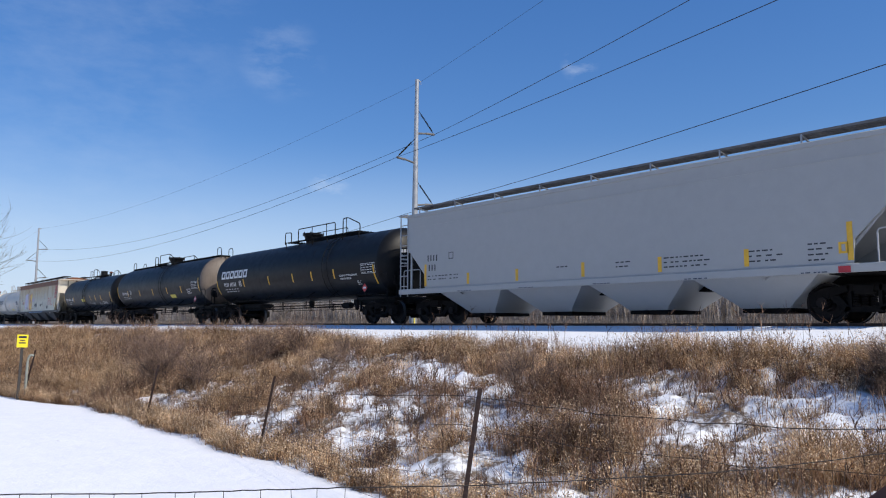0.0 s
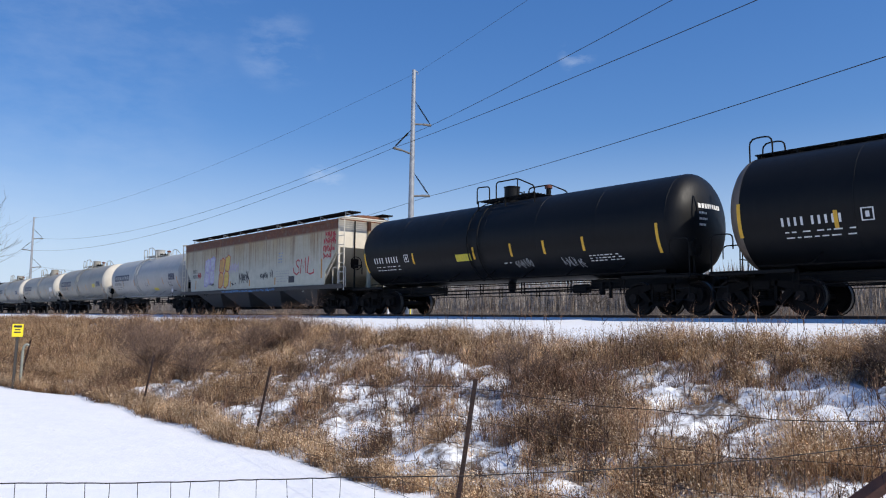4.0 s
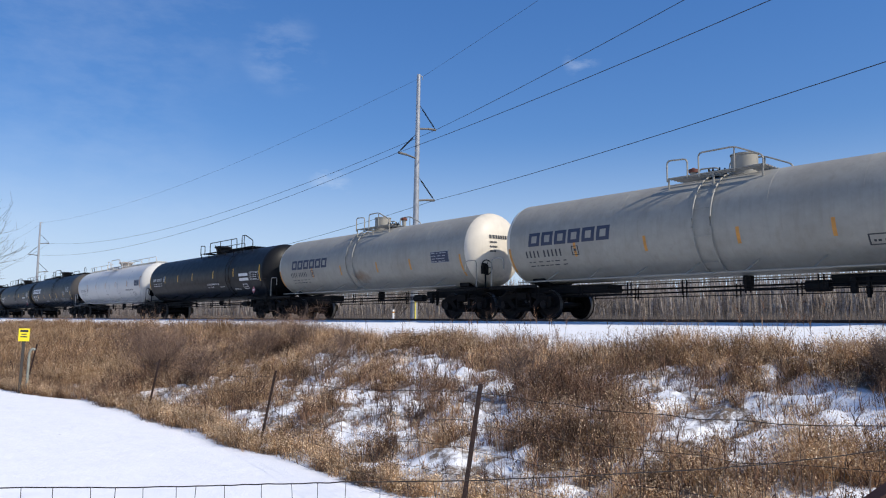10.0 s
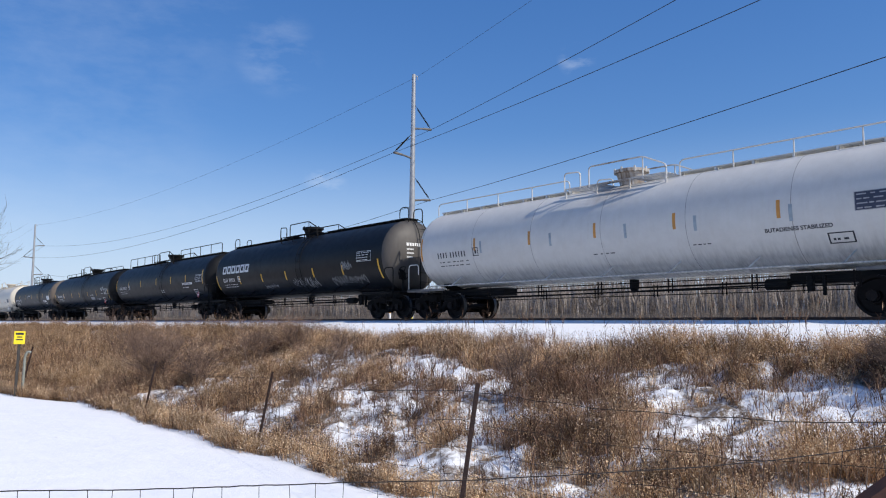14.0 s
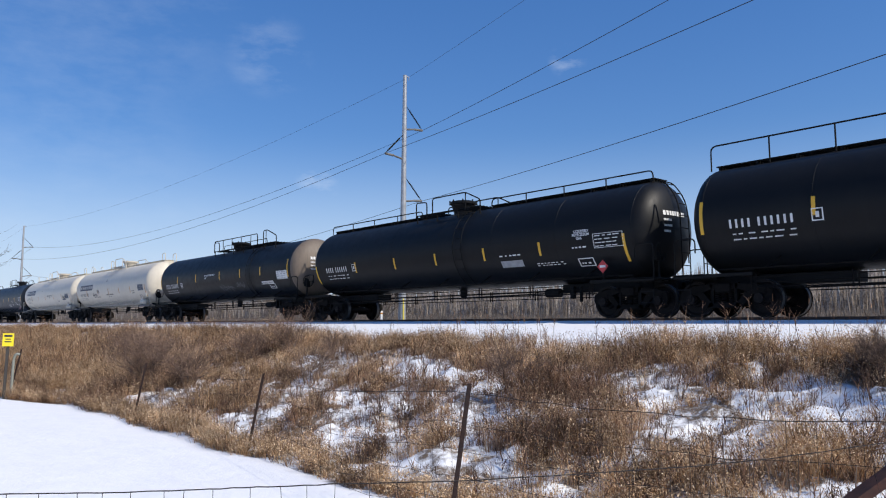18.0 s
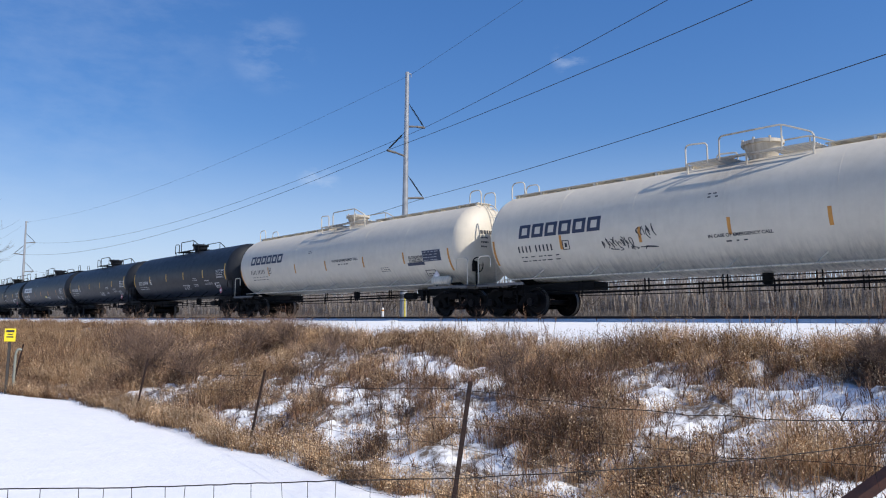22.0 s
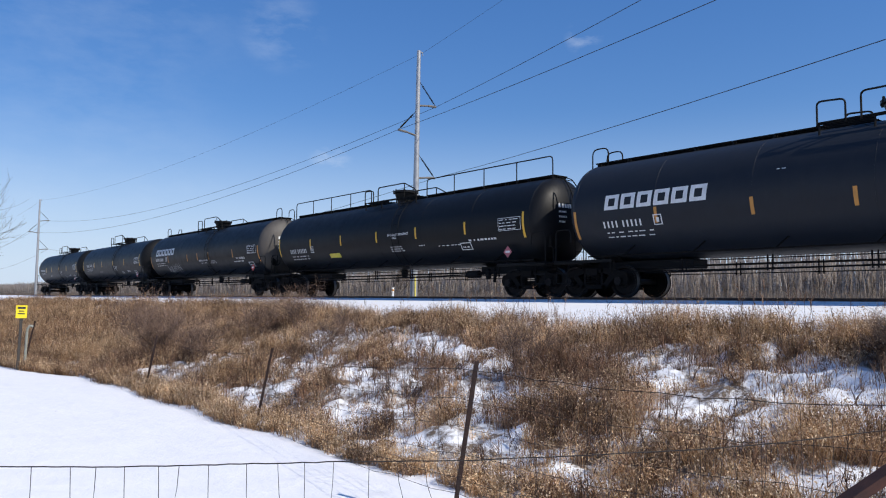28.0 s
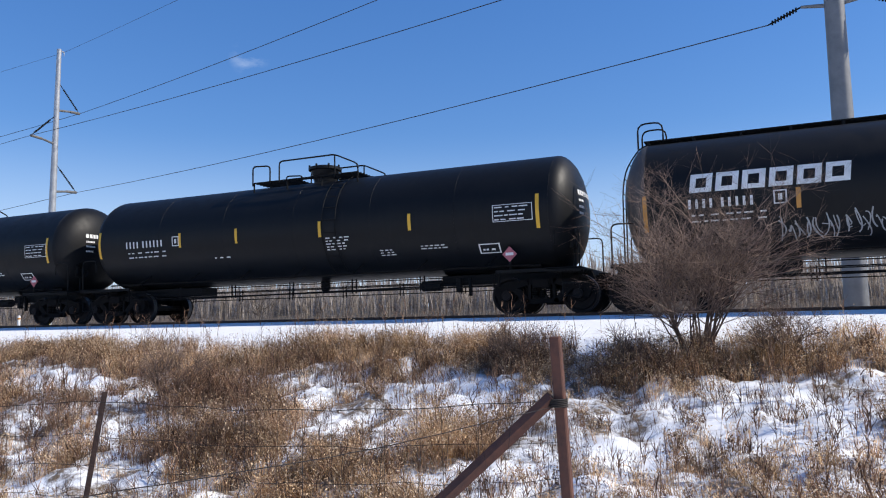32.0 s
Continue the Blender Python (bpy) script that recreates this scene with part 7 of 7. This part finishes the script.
def weed_stalks(n, x0, x1, y0, y1, hmin, hmax, name, label, mat):
    """Upright stalks with short side twigs and seed heads."""
    x, y = scatter(n, x0, x1, y0, y1, lambda a, b: 0.15 + 0.85 * np.clip((mid(a, b) - 0.3) * 2, 0, 1))
    h = rng.uniform(hmin, hmax, len(x))
    lx, ly = rng.normal(-0.03, 0.09, len(x)) * h, rng.normal(0, 0.07, len(x)) * h
    z = ground_at(x, y)
    parts = [blades(x, y, z, h, lx, ly, np.full(len(x), 0.007), np.zeros(len(x)))]
    for _ in range(7):
        t = rng.uniform(0.45, 0.98, len(x))
        hh = rng.uniform(0.06, 0.2, len(x))
        parts.append(blades(x + lx * t ** 1.6, y + ly * t ** 1.6, z + h * t, hh * 0.8, rng.normal(0, 0.07, len(x)), rng.normal(0, 0.07, len(x)), rng.uniform(0.005, 0.016, len(x)), np.zeros(len(x))))
    return grass_object(name, np.concatenate(parts), mat, label, "weeds")


weed_stalks(420, -26, 6, 11.0, 14.2, 0.4, 0.85, "weed_stalks", "tall dead weed stalks with seed heads along the brow", M_BROWN)
weed_stalks(2600, -16, 4, 5.8, 11.6, 0.2, 0.6, "weed_stalks", "thin dead weed stalks on the lower bank", M_BROWN)
weed_stalks(500, -70, -26, 7, 13.0, 0.5, 1.0, "weed_stalks", "far dead weed stalks on the bank", M_BROWN)


def branchy(name, x, y, z, height, stems, spread, depth, r0, seed, label, category, mat, kids=3, group=""):
    """A bare shrub or tree: stems that fork again and again."""
    rnd = random.Random(seed)
    bms = []

    def grow(bm, p, d, length, r, level):
        pts = [p]
        for k in range(4):
            d = (d + Vector((rnd.uniform(-1, 1), rnd.uniform(-1, 1), rnd.uniform(-0.5, 0.8))) * 0.16).normalized()
            pts.append(pts[-1] + d * length / 4)
        segs = 6 if level == 0 else (4 if r > 0.012 else 3)
        rings = []
        for k, q in enumerate(pts):
            rr = r * (1 - 0.16 * k)
            t = (pts[min(k + 1, 4)] - pts[max(0, k - 1)]).normalized()
            s = t.cross(Vector((0.3, 0.9, 0.2))).normalized()
            u = s.cross(t)
            rings.append([bm.verts.new(q + rr * (math.cos(j * math.tau / segs) * s + math.sin(j * math.tau / segs) * u)) for j in range(segs)])
        for a, b in zip(rings, rings[1:]):
            for j in range(segs):
                bm.faces.new((a[j], a[(j + 1) % segs], b[(j + 1) % segs], b[j]))
        if level >= depth:
            return
        for i in range(kids + (1 if level == 0 else 0)):
            k = rnd.choice((2, 3, 3, 4))
            nd = (d + Vector((rnd.gauss(0, 1), rnd.gauss(0, 1), rnd.gauss(0.15, 0.5))) * spread).normalized()
            grow(bm, pts[k], nd, length * rnd.uniform(0.5, 0.8), r * 0.55, level + 1)
    root = new(name)
    tagged(root, label, category, group)
    root.matrix_basis = pose(x, y, z)
    for i in range(stems):
        bm = bmesh.new()
        a = rnd.uniform(0, math.tau)
        out = rnd.uniform(0.1, 0.55) * (1 if stems > 2 else 0.15)
        d = Vector((math.cos(a) * out, math.sin(a) * out, 1)).normalized()
        grow(bm, Vector((math.cos(a) * 0.12 * (stems > 2), math.sin(a) * 0.12 * (stems > 2), -0.1)), d, height * rnd.uniform(0.32, 0.5), r0, 0)
        part("stem" if stems > 2 else "trunk", bm, mat, root)
    return root


branchy("bare_shrub", -0.85, 12.1, ground_z(-0.85, 12.1), 3.1, 22, 0.95, 4, 0.02, 3, "large leafless shrub with tangled reddish-brown twigs on the bank", "shrub", M_SHRUB, 4)
for i, (x, y, h, n, lab) in enumerate(((-3.7, 11.6, 1.0, 22, "small dense leafless shrub on the brow of the bank"), (0.3, 11.9, 1.2, 16, "low leafless shrub beside the large one"), (-1.7, 11.3, 1.0, 14, "low brown leafless shrub in the snow"),
                                     (-9.0, 9.6, 1.5, 18, "dark dense leafless shrub on the slope"), (-17.2, 11.2, 1.1, 12, "thin leafless shrub in the dry grass"), (-15.6, 9.4, 1.5, 14, "dark leafless shrub in the grass"),
                                     (-20.3, 7.2, 1.9, 26, "reddish leafless shrub in the dry grass"), (-18.6, 7.6, 1.5, 20, "tangled reddish shrub at the foot of the bank"), (-21.3, 10.6, 1.3, 20, "dark leafless shrub just below the brow"), (-19.7, 9.6, 2.0, 5, "thin upright leafless sapling on the bank"), (-23.5, 8.4, 2.0, 20, "reddish leafless shrub low on the bank"), (-27.0, 8.6, 2.2, 20, "reddish-brown tangled shrub low on the bank"), (-19.0, 10.8, 1.6, 14, "brown leafless shrub near the brow"))):
    branchy("bare_shrub", x, y, ground_z(x, y), h, n, 0.85, 3, 0.012, 5 + i, lab, "shrub", M_SHRUB, 4)
branchy("bare_tree", -41.0, 2.95, ground_z(-41, 2.95), 7.3, 26, 0.42, 5, 0.09, 12, "bare many-stemmed winter tree beside the bank", "tree", M_BARK)
branchy("bare_tree", -46.0, 1.6, ground_z(-46, 1.6), 7.0, 10, 0.42, 4, 0.08, 14, "bare winter tree beside the bank", "tree", M_BARK, 4)


def far_growth(n, x0, x1, y0, y1, hmin, hmax, width, name, label, mat, zoff=0.0):
    """Distant stems as tall thin tapered slips, past counting."""
    x, y = rng.uniform(x0, x1, n), rng.uniform(y0, y1, n)
    wave = 0.75 + 0.2 * Cloudy(14.0, 21)(x % 700, y % 200) + 0.12 * Cloudy(4.0, 22)(x % 700, y % 200)
    h = rng.uniform(hmin, hmax, n) * wave
    z = np.full(n, -1.25 + zoff)
    return grass_object(name, blades(x, y, z, h, rng.normal(0, 0.1, n) * h, rng.normal(0, 0.1, n) * h, width * rng.uniform(0.5, 1.5, n), np.zeros(n)), mat, label, "brush")


far_growth(70000, -200, 45, 27, 46, 0.7, 1.45, 0.05, "far_reeds", "field of dull tan dead reeds behind the railway", M_FARREED)
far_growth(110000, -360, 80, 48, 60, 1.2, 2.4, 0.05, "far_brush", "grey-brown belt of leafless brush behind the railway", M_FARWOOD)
far_growth(60000, -1300, 300, 150, 200, 9.0, 17.0, 0.4, "far_woods", "pale distant leafless woods along the horizon", M_HAZEWOOD)
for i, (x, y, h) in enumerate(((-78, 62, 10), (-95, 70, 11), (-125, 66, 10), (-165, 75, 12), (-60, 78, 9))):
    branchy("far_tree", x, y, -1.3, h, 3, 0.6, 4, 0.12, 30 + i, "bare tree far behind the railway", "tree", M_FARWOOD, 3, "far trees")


# ---- markers beyond the track ----
def marker_post(x, y, h, mat, label):
    p = new("marker_post")
    tagged(p, label, "marker post")
    p.matrix_basis = pose(x, y, ground_z(x, y) - 0.1)
    bm = bmesh.new()
    lathe(bm, [(0, 0.075), (h - 0.05, 0.075), (h, 0.05)], 12, "z")
    part("tube", bm, mat, p)
    bm = bmesh.new()
    lathe(bm, [(h - 0.22, 0.079), (h - 0.22, 0.082), (h - 0.12, 0.082), (h - 0.12, 0.079)], 12, "z")
    part("band", bm, M_ORANGE, p)


marker_post(-36.5, 27.0, 1.9, plain("white_marker_tube", (0.75, 0.74, 0.70), 0.5), "white plastic marker post with a coloured band")
marker_post(-49.8, 39.2, 3.2, plain("yellow_marker_tube", (0.7, 0.58, 0.08), 0.5), "yellow guy marker beside the steel pole")


# ---- motion ----
def motions():
    for car, x in CARS:
        walk(car, [(t, pose(x + d, TRACK_Y, 0)) for t, d in RUN])
    # the wheels roll without slipping; all axles of one place in their trucks turn alike
    ts = [i / 30 for i in range(961)]
    ds = np.interp(ts, [t for t, _ in RUN], [d for _, d in RUN])
    for sets, s in ((FRONT_SETS, 1), (REAR_SETS, -1)):
        rows = [(t, Matrix.Translation((s * 0.889, 0, WHEEL_R)) @ Matrix.Rotation(float(d) / WHEEL_R, 4, "Y")) for t, d in zip(ts, ds)]
        walk(sets[0], rows)
        lead = sets[0].animation_data
        for ob in sets[1:]:
            ob.rotation_mode = "QUATERNION"
            ob.animation_data_create()
            ob.animation_data.action = lead.action
            ob.animation_data.action_slot = lead.action_slot


motions()
